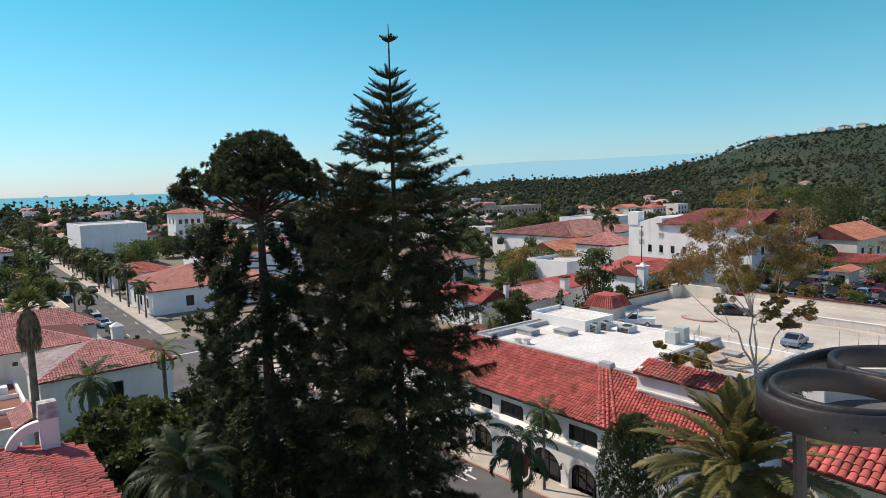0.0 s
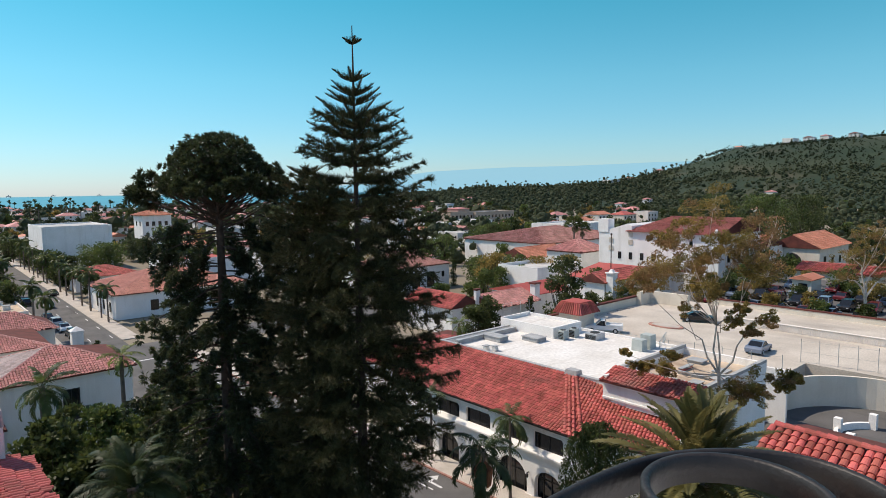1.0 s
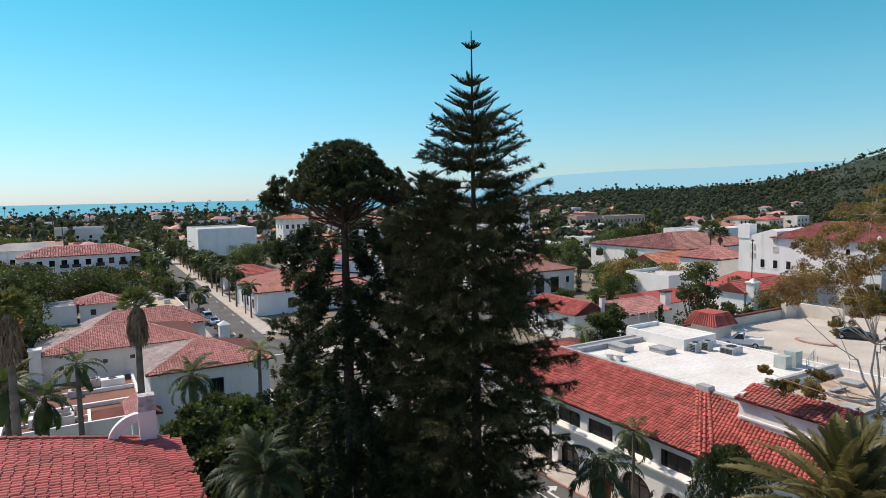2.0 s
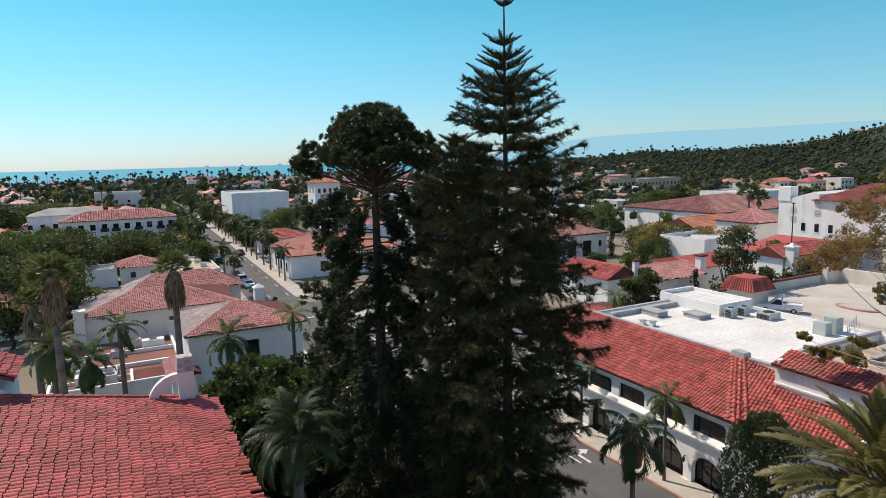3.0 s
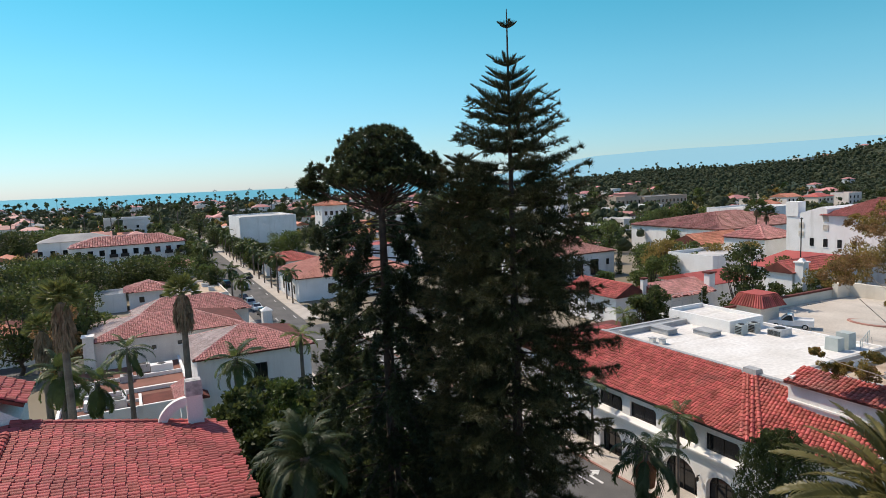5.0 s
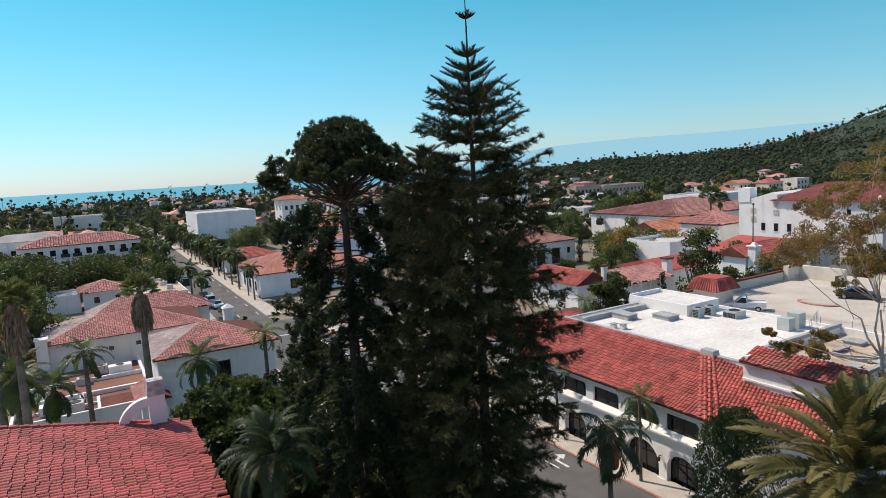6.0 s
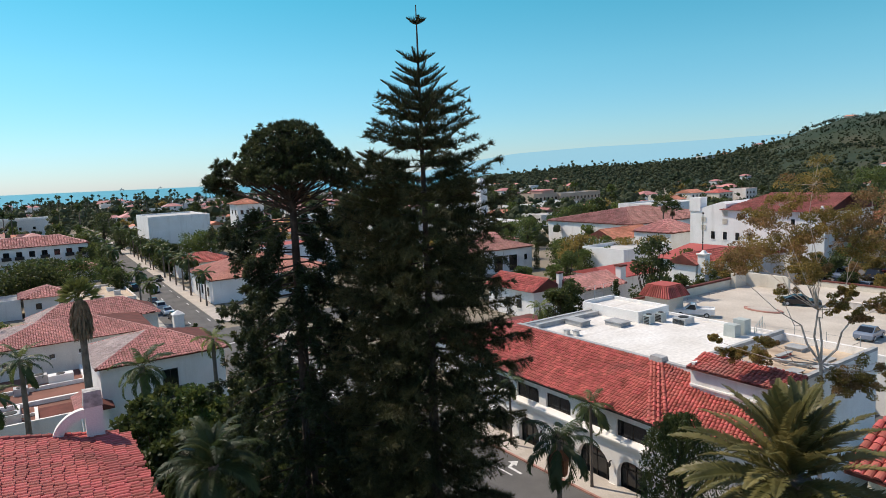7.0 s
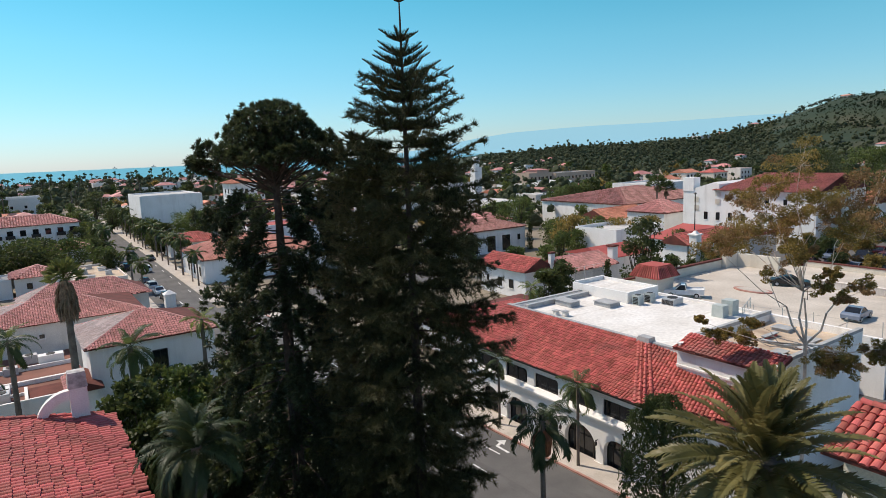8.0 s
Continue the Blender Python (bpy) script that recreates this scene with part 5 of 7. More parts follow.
weeping_tree(27.5, 18.0, 14.0, 1.9, 61)
for i, (x, y, h, r, mt) in enumerate([(8.2, 45, 11.5, 2.6, LEAF_DARK), (11.5, 47, 10.8, 2.5, LEAF_MID), (9.6, 41, 10.2, 2.4, LEAF_DARK), (13.2, 44, 9.6, 2.5, LEAF_DARK), (7.2, 40, 10.0, 2.0, LEAF_DARK), (12.0, 38, 8.5, 2.2, LEAF_DARK), (10.8, 52, 9.8, 2.4, LEAF_DARK), (16, 47, 7.5, 2.2, LEAF_DARK), (17.6, 55, 9.0, 2.4, LEAF_DARK), (20.0, 51, 9.6, 2.5, LEAF_DARK), (20.4, 60, 9.2, 2.4, LEAF_DARK), (14.0, 53, 7.6, 2.2, LEAF_MID), (18.6, 45.5, 9.0, 2.4, LEAF_DARK), (21.5, 41, 9.6, 2.4, LEAF_DARK)]):
    leafy_tree("garden_tree", x, y, 0, h, r, mt, "dense dark green broad-leaved garden tree", 70 + i, 40, 150, 0.36, 0.16, 0.8, 0.3, group="garden trees")
feather_palm("queen_palm", 60.2, 63.5, 0, 7.0, "small yellowing queen palm behind the arcade", LEAF_BRIGHT, 2.6, 15, 0.5, 39, 0.14, (65, -45), 1.6, 26, 0.1, 0.4)
fan_palm("fan_palm", 160.4, 118.6, 0, 14.6, "tall fan palm rising behind the roofs", 47, 0.9, 2.4, 44, PALM_GREEN)
fan_palm("fan_palm", 164.5, 118.5, 0, 12.8, "tall fan palm rising behind the roofs", 48, 0.9, 2.2, 44, PALM_GREEN)
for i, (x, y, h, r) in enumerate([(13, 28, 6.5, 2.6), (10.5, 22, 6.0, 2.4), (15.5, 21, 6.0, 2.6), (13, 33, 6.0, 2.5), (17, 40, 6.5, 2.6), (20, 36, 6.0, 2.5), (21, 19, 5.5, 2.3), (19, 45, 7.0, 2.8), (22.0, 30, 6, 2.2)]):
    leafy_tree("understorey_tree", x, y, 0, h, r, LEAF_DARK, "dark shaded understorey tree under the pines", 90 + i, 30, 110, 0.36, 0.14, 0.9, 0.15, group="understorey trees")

# ---- parking deck behind the arcade ----
DZ = 6.5
deck = Mesh().box(62.05, 103, 30, 58, 3, DZ).box(76, 103, 14, 30, 3, DZ).box(58, 76, 24.5, 29.9, 3, DZ)
setting("parking_deck", deck, DECK, "pale concrete rooftop parking deck", "parking deck")
setting("deck_kerb_wall", Mesh().box(66, 94, 56.4, 56.8, DZ, DZ + 1.25), STUCCO_CREAM, "cream deck wall", "wall")
setting("deck_wall_coping", Mesh().box(65.9, 94.1, 56.3, 56.9, DZ + 1.252, DZ + 1.5), CLAY_BED, "red tile wall coping", "coping")
setting("deck_end_wall", Mesh().box(94, 100, 55.6, 56.4, DZ, DZ + 2.2).box(97, 97.6, 49, 55.6, DZ, DZ + 2.0), STUCCO_CREAM, "cream stepped end wall of the deck", "wall")
rib = Mesh().box(90.0, 90.3, 16, 40, DZ, DZ + 0.95)
for k in range(90):
    rib.box(89.96, 89.998, 16.2 + k * 0.265, 16.34 + k * 0.265, DZ + 0.1, DZ + 0.9)
rib.box(89.9, 90.4, 16, 40, DZ + 0.952, DZ + 1.02)
setting("ramp_wall", rib, STUCCO_WARM, "cream ribbed ramp wall", "wall")
setting("lot_wall", Mesh().box(103.02, 103.4, 12, 48, 3, DZ + 1.3), STUCCO_CREAM, "cream wall along the lot", "wall")
setting("lot_wall_coping", Mesh().box(102.95, 103.5, 12, 48, DZ + 1.302, DZ + 1.5), CLAY_BED, "red coping on the lot wall", "coping")
setting("car_lot", Mesh().box(103.4, 148, 12, 60, 2, DZ - 0.1), ASPHALT, "dark asphalt car lot", "parking lot")
isl = Mesh().lathe(0, 0, [(1.0, 0), (1.0, 0.15), (0.9, 0.18)], 24)
isl.v = [(82.3 + x * 1.3, 44.6 + y * 2.6, DZ + z) for x, y, z in isl.v]
tagged(setting("traffic_island", isl, CURB_RED, "red kerbed oval traffic island", "kerb"))
isl2 = Mesh().lathe(0, 0, [(0.82, 0.181), (0.78, 0.21)], 24)
isl2.v = [(82.3 + x * 1.3, 44.6 + y * 2.6, DZ + z) for x, y, z in isl2.v]
setting("island_paving", isl2, CONCRETE, "grey paving inside the traffic island", "paving")
setting("deck_side_wall", Mesh().box(62.1, 66, 55.2, 55.5, 3, 7.6).box(103, 103.02, 14, 58, 3, DZ), STUCCO, "white deck side wall", "wall")
# wheel stops
for k in range(9):
    tagged(setting("wheel_stop", Mesh().box(68 + k * 2.7, 69.8 + k * 2.7, 55.3, 55.5, DZ, DZ + 0.14), CONCRETE, "concrete wheel stop on the deck", "wheel stop", kind=""), group="wheel stops")


def booth(x, y):
    ob = thing("stair_booth", (x, y, DZ), "cream stair booth with red tiled mansard roof", "booth")
    part("wall", Mesh().box(x - 1.7, x + 1.7, y - 1.7, y + 1.7, DZ, DZ + 2.6), STUCCO_CREAM, ob)
    part("roof", Mesh().box(x - 2.3, x + 2.3, y - 2.3, y + 2.3, DZ + 2.6, DZ + 4.0, 0.75), ROOF_RED, ob)
    for k in range(12):
        u = -2.1 + 4.2 * k / 11
        for side in (0, 1):
            a, b = ((x + u, y - 2.33, DZ + 2.62), (x + u * 0.7, y - 1.58, DZ + 4.02)) if side else ((x - 2.33, y + u, DZ + 2.62), (x - 1.58, y + u * 0.7, DZ + 4.02))
            part("roof_tile", Mesh().tube([a, b], [0.12, 0.10], 6), CLAY_ONE, ob)
    part("roof_top", Mesh().box(x - 1.5, x + 1.5, y - 1.5, y + 1.5, DZ + 4.002, DZ + 4.12), ROOF_RED, ob)


booth(71.6, 52.0)


# ---- vehicles ----
def car(name, x, y, z, turn, paint, label, kind="sedan", length=4.7, group=""):
    ob = thing(name, (0, 0, 0), label, "truck" if kind == "pickup" else "car", group)
    L, W = length / 2, 0.92
    prof = {"sedan": [(-L, 0.35), (-L, 0.75), (-L * 0.92, 0.92), (-L * 0.62, 0.98), (L * 0.30, 0.95), (L * 0.90, 0.78), (L, 0.62), (L, 0.32)],
            "suv": [(-L, 0.38), (-L, 0.95), (-L * 0.95, 1.05), (L * 0.28, 1.05), (L * 0.92, 0.92), (L, 0.75), (L, 0.36)],
            "pickup": [(-L, 0.45), (-L, 1.0), (-L * 0.05, 1.0), (L * 0.35, 1.02), (L * 0.95, 0.95), (L, 0.8), (L, 0.42)]}[kind]
    cab = {"sedan": [(-L * 0.70, 0.96), (-L * 0.34, 1.38), (L * 0.08, 1.42), (L * 0.42, 0.93)],
           "suv": [(-L * 0.93, 1.03), (-L * 0.82, 1.60), (L * 0.05, 1.66), (L * 0.40, 1.03)],
           "pickup": [(-L * 0.12, 1.0), (-L * 0.08, 1.62), (L * 0.18, 1.66), (L * 0.45, 1.0)]}[kind]
    body = Mesh().prism([(px, -W, pz) for px, pz in prof], [(px, W, pz) for px, pz in prof])
    if kind == "pickup":
        body.box(-L, -L * 0.12, -W, -W + 0.1, 1.002, 1.15).box(-L, -L * 0.12, W - 0.1, W, 1.002, 1.15).box(-L, -L + 0.1, -W + 0.1, W - 0.1, 1.002, 1.15)
    part("body", body, paint, ob)
    part("cabin_glass", Mesh().prism([(px, -W * 0.86 + 0.10 * (pz > 1.2), pz) for px, pz in cab], [(px, W * 0.86 - 0.10 * (pz > 1.2), pz) for px, pz in cab]), GLASS, ob)
    rx0, rx1, rz = cab[1][0] + 0.06, cab[2][0] - 0.04, max(cab[1][1], cab[2][1])
    part("roof", Mesh().box(rx0, rx1, -W * 0.78, W * 0.78, rz - 0.03, rz + 0.03), paint, ob)
    for sy in (-1, 1):
        for (q0, q1) in ((cab[0], cab[1]), (cab[3], cab[2])):
            part("pillar", Mesh().tube([(q0[0], sy * W * 0.84, q0[1]), (q1[0], sy * W * 0.78, q1[1])], [0.05, 0.05], 5), paint, ob)
        for sx in (-0.62, 0.64):
            wh = Mesh().tube([(L * sx, sy * (W - 0.2), 0.33), (L * sx, sy * (W + 0.02), 0.33)], [0.33, 0.33], 16)
            w = part("wheel", wh, TYRE, ob)
            part("rim", Mesh().tube([(L * sx, sy * (W + 0.021), 0.33), (L * sx, sy * (W + 0.035), 0.33)], [0.2, 0.18], 12), METAL, w)
        part("headlight", Mesh().box(L - 0.1, L + 0.01, sy * W * 0.75 - 0.16, sy * W * 0.75 + 0.16, 0.62, 0.76), METAL, ob)
    ob.matrix_basis = pose(x, y, z, 0, 0, turn)
    return ob


car("sports_car", 88.4, 42.9, DZ, -62, PAINT["black"], "black sports car parked on the deck", length=4.9)
car("hatchback", 77.2, 30.0, DZ, 4, PAINT["blue_grey"], "blue-grey hatchback parked on the deck", "sedan", 3.9)
car("pickup_truck", 73.3, 48.7, DZ, 122, PAINT["white"], "white pickup truck parked behind the roof", "pickup", 4.9)
for i, (x, y, t, pt, k) in enumerate([(25.0, 126.5, 91, "black", "suv"), (24.9, 133.4, 91, "white", "sedan"), (24.7, 139.9, 91, "silver", "suv"), (24.5, 146.6, 91, "black", "sedan"), (27.5, 163, 91, "white", "suv"), (24.2, 170, 91, "black", "suv"), (31.8, 182, 271, "black", "sedan"), (30, 205, 271, "silver", "sedan"), (24, 196, 91, "black", "suv")]):
    car("parked_car" if i < 6 else "street_car", x, y, 0.02, t, PAINT[pt], f"{pt} {'suv' if k == 'suv' else 'sedan'} on the street by the kerb", k, 4.6, "cars on the street")
rngl = np.random.default_rng(77)
for i in range(26):
    pt = ("black", "maroon", "blue_grey", "maroon", "blue_grey", "black", "black")[i % 7]
    car("lot_car", 107.5 + (i % 4) * 8.5 + rngl.normal() * 0.4, 28 + (i // 4) * 3.6 + rngl.normal() * 0.2, DZ - 0.1, 2 + rngl.normal() * 3 + 180 * (i % 2), PAINT[pt], f"{pt.replace('_', '-')} car parked in the crowded lot", ("sedan", "suv")[i % 2], 4.5, "cars in the lot")


# ---- roof machinery ----
def roof_unit(name, x, y, z, w, d, h, material, label, slats=True):
    ob = thing(name, (x, y, z), label, "air conditioner")
    part("case", Mesh().box(x - w / 2, x + w / 2, y - d / 2, y + d / 2, z + 0.08, z + h, 0.02), material, ob)
    part("base", Mesh().box(x - w / 2 - 0.05, x + w / 2 + 0.05, y - d / 2 - 0.05, y + d / 2 + 0.05, z, z + 0.078), COPING, ob)
    if slats:
        for k in range(5):
            zz = z + 0.18 + (h - 0.3) * k / 5
            part("slat", Mesh().box(x - w / 2 - 0.03, x - w / 2 + 0.01, y - d / 2 + 0.08, y + d / 2 - 0.08, zz, zz + (h - 0.3) / 9), DARK, ob)
        part("fan_grille", Mesh().lathe(x, y, [(min(w, d) * 0.36, z + h), (min(w, d) * 0.36, z + h + 0.05), (0.05, z + h + 0.07)], 16), DARK, ob)


roof_unit("condenser", 56.6, 42.7, 9.0, 0.85, 0.85, 1.1, MACHINE, "grey boxy roof condenser with dark grille")
roof_unit("condenser", 58.3, 42.5, 9.0, 0.85, 0.85, 1.1, MACHINE, "grey boxy roof condenser with dark grille")
roof_unit("swamp_cooler", 59.3, 40.4, 9.0, 1.7, 1.5, 0.8, METAL, "low louvred metal roof cooler")
roof_unit("generator", 58.3, 34.3, 9.0, 1.0, 1.2, 1.3, MACHINE, "grey-green roof machine cabinet", False)
roof_unit("generator", 59.8, 34.2, 9.0, 1.1, 1.2, 1.6, MACHINE, "taller grey-green roof machine cabinet", False)


def roof_box(x, y, z, w, d, h, material, name="roof_box", label="grey metal duct box on the flat roof"):
    ob = thing(name, (x, y, z), label, "roof box")
    part("case", Mesh().box(x - w / 2, x + w / 2, y - d / 2, y + d / 2, z, z + h, 0.04), material, ob)
    part("lid", Mesh().box(x - w / 2 - 0.06, x + w / 2 + 0.06, y - d / 2 - 0.06, y + d / 2 + 0.06, z + h + 0.002, z + h + 0.07), COPING, ob)


roof_box(51.0, 47.6, 9.0, 1.4, 2.4, 0.5, COPING)
roof_box(53.9, 44.6, 9.0, 1.6, 2.2, 0.45, COPING)
roof_box(47.2, 45.4, 9.0, 0.5, 0.5, 0.4, ROOF_WHITE, "roof_vent", "small white roof vent")
roof_box(47.6, 44.5, 9.0, 0.5, 0.5, 0.45, ROOF_WHITE, "roof_vent", "small white roof vent")
for k, (x, y, w, d) in enumerate([(49, 26.5, 1.6, 0.25), (50.5, 24.6, 0.25, 2.6), (52, 26, 1.9, 0.3), (53.5, 23.6, 1.4, 1.0), (48.3, 23.4, 1.6, 0.8), (54.8, 26.4, 1.2, 1.4), (51.6, 23.0, 1.8, 0.5), (47.6, 25.2, 0.4, 2.2)]):
    roof_box(x, y, 10.0, w, d, 0.18 + 0.08 * (k % 3), (BARK, COPING, ROOF_RED, ROOF_WHITE)[k % 4], "roof_clutter", "scrap boards and boxes on the tan roof")
# rail on the roof edge
rail = thing("roof_rail", (61, 33, 9.0), "grey metal rail with mesh on the roof edge", "railing")
for k in range(6):
    part("post", Mesh().tube([(60.5 + k * 0.9, 33.3 + k * 0.35, 8.9), (60.5 + k * 0.9, 33.3 + k * 0.35, 10.1)], [0.03, 0.03], 6), MACHINE, rail)
for z in (9.45, 10.08):
    part("rail", Mesh().tube([(60.5, 33.3, z), (65.0, 35.05, z)], [0.03, 0.03], 6), MACHINE, rail)


def fence(x0, y0, x1, y1, z, n, h, label, arms=True):
    ob = thing("wire_fence", (x0, y0, z), label, "fence")
    for k in range(n):
        t = k / (n - 1)
        x, y = x0 + (x1 - x0) * t, y0 + (y1 - y0) * t
        pts = [(x, y, z), (x, y, z + h)] + ([(x - 0.2, y - 0.05, z + h + 0.3)] if arms else [])
        part("post", Mesh().tube(pts, [0.035] * len(pts), 6), METAL, ob)
    for zz in (0.5, 1.0, 0.05):
        part("wire", Mesh().tube([(x0, y0, z + h * zz), (x1, y1, z + h * zz)], [0.012, 0.012], 4), METAL, ob)
    return ob


fence(64.5, 50, 68, 24, DZ, 10, 2.3, "thin metal posts with wire along the deck")
fence(56.2, 51.4, 61.0, 51.4, 10.2, 4, 1.7, "thin metal posts on the raised roof block", False)
fence(76, 25.0, 77.2, 18.0, DZ, 5, 2.4, "thin metal fence posts by the ramp")
# tall mast by the low house
mast = thing("flag_mast", (104.3, 68.2, 0), "slim tall dark metal mast", "mast")
part("pole", Mesh().tube([(104.3, 68.2, 0), (104.3, 68.2, 17.1)], [0.13, 0.08], 8), DARK, mast)
part("finial", Mesh().lathe(104.3, 68.2, [(0.1, 17.1), (0.3, 17.2), (0.05, 17.4)], 8), DARK, mast)

# ---- curved ramp court ----
setting("court_floor", Mesh().box(53, 76, 2, 21.2, 2, 4.0).box(57.1, 76, 21.2, 24.4, 2, 4.0), ASPHALT, "dark asphalt ramp court", "paving")
cw = Mesh()
for k in range(16):
    a, b = radians(100 - 100 * k / 16), radians(100 - 100 * (k + 1) / 16)
    q = [(64.5 + r * math.cos(t), 15.2 + r * math.sin(t) * 0.95) for r, t in ((8.2, a), (8.55, a), (8.55, b), (8.2, b))]
    cw.prism([(x, y, 3.5) for x, y in q], [(x, y, 7.1) for x, y in q])
setting("ramp_curved_wall", cw, STUCCO_CREAM, "tall cream curved ramp wall", "wall")
setting("garage_wall", Mesh().box(72.9, 73.4, 2, 11.0, 3.5, 7.6).box(72.9, 73.4, 14.2, 15.4, 3.5, 7.6).box(72.9, 73.4, 11.0, 14.2, 6.3, 7.6).box(72.8, 74, 13.0, 16, 7.602, 8.2), STUCCO_CREAM, "cream wall with dark garage opening", "wall")
# added sheet behind the opening; the garage's inner shade is its near-black colour
setting("garage_inside", Mesh().box(75.5, 75.6, 10, 15.5, 3.5, 7.6), DARK, "near-black sheet standing for the shade inside the garage", "wall")
pl = thing("planter", (64.5, 17.0, 4.0), "white curved planter wall with rail", "planter")
for k in range(14):
    a, b = radians(150 - 120 * k / 14), radians(150 - 120 * (k + 1) / 14)
    q = [(63.5 + r * math.cos(t), 13.8 + r * math.sin(t)) for r, t in ((3.6, a), (3.9, a), (3.9, b), (3.6, b))]
    part("wall", Mesh().prism([(x, y, 4.0) for x, y in q], [(x, y, 4.6) for x, y in q]), STUCCO, pl)
for k in (0, 1, 2):
    a = radians(150 - 60 * k)
    part("post", Mesh().box(63.5 + 3.75 * math.cos(a) - 0.3, 63.5 + 3.75 * math.cos(a) + 0.3, 13.8 + 3.75 * math.sin(a) - 0.3, 13.8 + 3.75 * math.sin(a) + 0.3, 4.0, 5.4), STUCCO, pl)

# low tiled roof close by on the right
lo = thing("gate_lodge", (33, 4, 0), "small lodge with bright clay tile roof below the tower", "building")
part("wall", Mesh().box(29.3, 34.7, -6, 10.0, 0, 13.7), STUCCO_CREAM, lo)
part("roof", Mesh().prism([(28.2, -6, 13.62), (28.2, -6, 13.75), (31.0, -6, 15.0), (35.8, -6, 13.75)], [(28.2, 10.4, 13.62), (28.2, 10.4, 13.75), (31.0, 10.4, 15.0), (35.8, 10.4, 13.75)]), CLAY_BED, lo)
tile_roof(lo, (31.0, -6, 15.02), (0, 1, 0), (-2.8, 0, -1.25), 16.4, 3.07, 0.34, 0.44, (CLAY, CLAY_ONE), lambda u, s: True, lambda u, s: u > 9, 6, rng=np.random.default_rng(61))
ridge_caps(lo, (31.0, -5, 15.1), (31.0, 10.4, 15.1), 0.2, 0.42, (CLAY, CLAY_ONE))
lo.location += Vector((-0.6, 0.5, 0.0))

# ---- walled yard with flat roofs on the left ----
yard = thing("low_flat_block", (0, 80, 0), "low building with brown flat roof and white parapets", "building")
part("wall", Mesh().box(-6, 7.0, 71.5, 91.35, 0, 2.6), STUCCO, yard)
part("roof", Mesh().box(-5.7, 6.7, 71.8, 91.0, 2.602, 2.75), mat("brown_flat_roof", (0.16, 0.075, 0.055), (0.24, 0.11, 0.08), 0.3, 0.9, 0.1), yard)
part("parapet", Mesh().box(-6, 7, 71.5, 71.798, 2.602, 3.3).box(-6, -5.702, 71.8, 91, 2.602, 3.3).box(6.702, 7, 71.8, 91, 2.602, 3.3).box(-5.7, 6.7, 78.5, 78.9, 2.752, 3.2).box(1.6, 1.9, 71.8, 76.8, 2.752, 3.1).box(-5.7, 6.7, 84.2, 84.5, 2.752, 3.2).box(-2.2, -1.9, 72, 78, 2.752, 3.0).box(-5.7, 1.6, 75.0, 75.2, 2.752, 3.05), STUCCO, yard)
part("red_deck", Mesh().box(2.0, 6.6, 72.2, 76.8, 2.752, 2.85), CLAY_BED, yard, "dull red painted deck")
for i, (x, y, w, d, h) in enumerate([(-2.5, 75, 2.2, 1.4, 0.9), (-0.4, 74.0, 1.6, 1.6, 1.0), (-3.6, 81, 1.6, 1.2, 0.8), (0.5, 84, 1.4, 1.2, 0.8), (4.5, 85.5, 2.6, 1.3, 1.2), (2.4, 87.5, 1.6, 1.2, 1.0), (0.2, 76.6, 0.4, 3, 0.5)]):
    roof_unit("roof_unit", x, y, 2.75, w, d, h, METAL if i % 2 else STUCCO, "pale boxy air conditioner on the brown roof")
house("porch_roof", 5.4, 7.78, 68.8, 74, 0, 4.0, "gable_y", 0.8, "small tiled lean-to beside the white house", tiles=(CLAY_PINK, CLAY_PINK), pitch=0.34, exposure=0.46)
bal = thing("balcony", (13.9, 70, 3.2), "dark iron balcony with thin bars", "balcony")
part("floor", Mesh().box(12.4, 15.4, 69.6, 70.48, 3.2, 3.35), DARK, bal)
for k in range(16):
    part("bar", Mesh().box(12.42 + k * 0.196, 12.45 + k * 0.196, 69.62, 69.65, 3.35, 4.3), DARK, bal)
part("handrail", Mesh().box(12.4, 15.4, 69.6, 69.66, 4.302, 4.36), DARK, bal)
house("kiosk", 23.2, 24.9, 117.6, 119.2, 0.15, 2.6, "hip_x", 0.7, "small white kiosk at the street corner", tiles=(STUCCO, STUCCO), pitch=0, over=0.15, category="kiosk")

# ---- houses farther off ----
PK = (CLAY_PINK, CLAY_PINK)
RD = (CLAY, CLAY)
OR = (CLAY_ORANGE, CLAY_ORANGE)
house("corner_block", 34.6, 62, 136, 158, 0, 5.1, "hip_x", 3.6, "white corner building with broad pale clay roof", tiles=(CLAY_SALMON, CLAY_SALMON), pitch=0.34, exposure=0.5, windows=[("-x", 140, 1.2, 1.2, 2.0), ("-x", 145, 1.2, 1.2, 2.0), ("-x", 150, 1.2, 1.2, 2.0), ("-y", 42, 1.2, 1.6, 2.2), ("-y", 50, 1.2, 1.6, 2.2)])
house("red_flat_house", 52, 74, 159, 172, 0, 8.2, "flat", 0.4, "house with flat red painted roof", tiles=(ROOF_RED, ROOF_RED))
house("white_hall", 88, 114, 125, 138, 0, 6.0, "hip_x", 2.2, "white hall with red clay roof and tall dark doors", tiles=(CLAY_BROWN, CLAY_BROWN), pitch=0.4, exposure=0.55,
      windows=[("-y", 102.6, 0.4, 2.6, 4.0), ("-y", 107.5, 0.3, 2.6, 4.0), ("-y", 111.8, 2.6, 0.9, 1.5), ("-y", 97, 0.4, 2.6, 4.0)])
house("patio_house", 74.4, 80.8, 80.6, 93, 0, 5.0, "gable_y", 1.9, "white patio house with red clay roof", tiles=RD, pitch=0.34, exposure=0.48, windows=[("-x", 84.4, 1.6, 1.2, 1.6), ("-x", 87.5, 1.6, 1.1, 1.6), ("-x", 91, 2.2, 0.7, 1.1)])
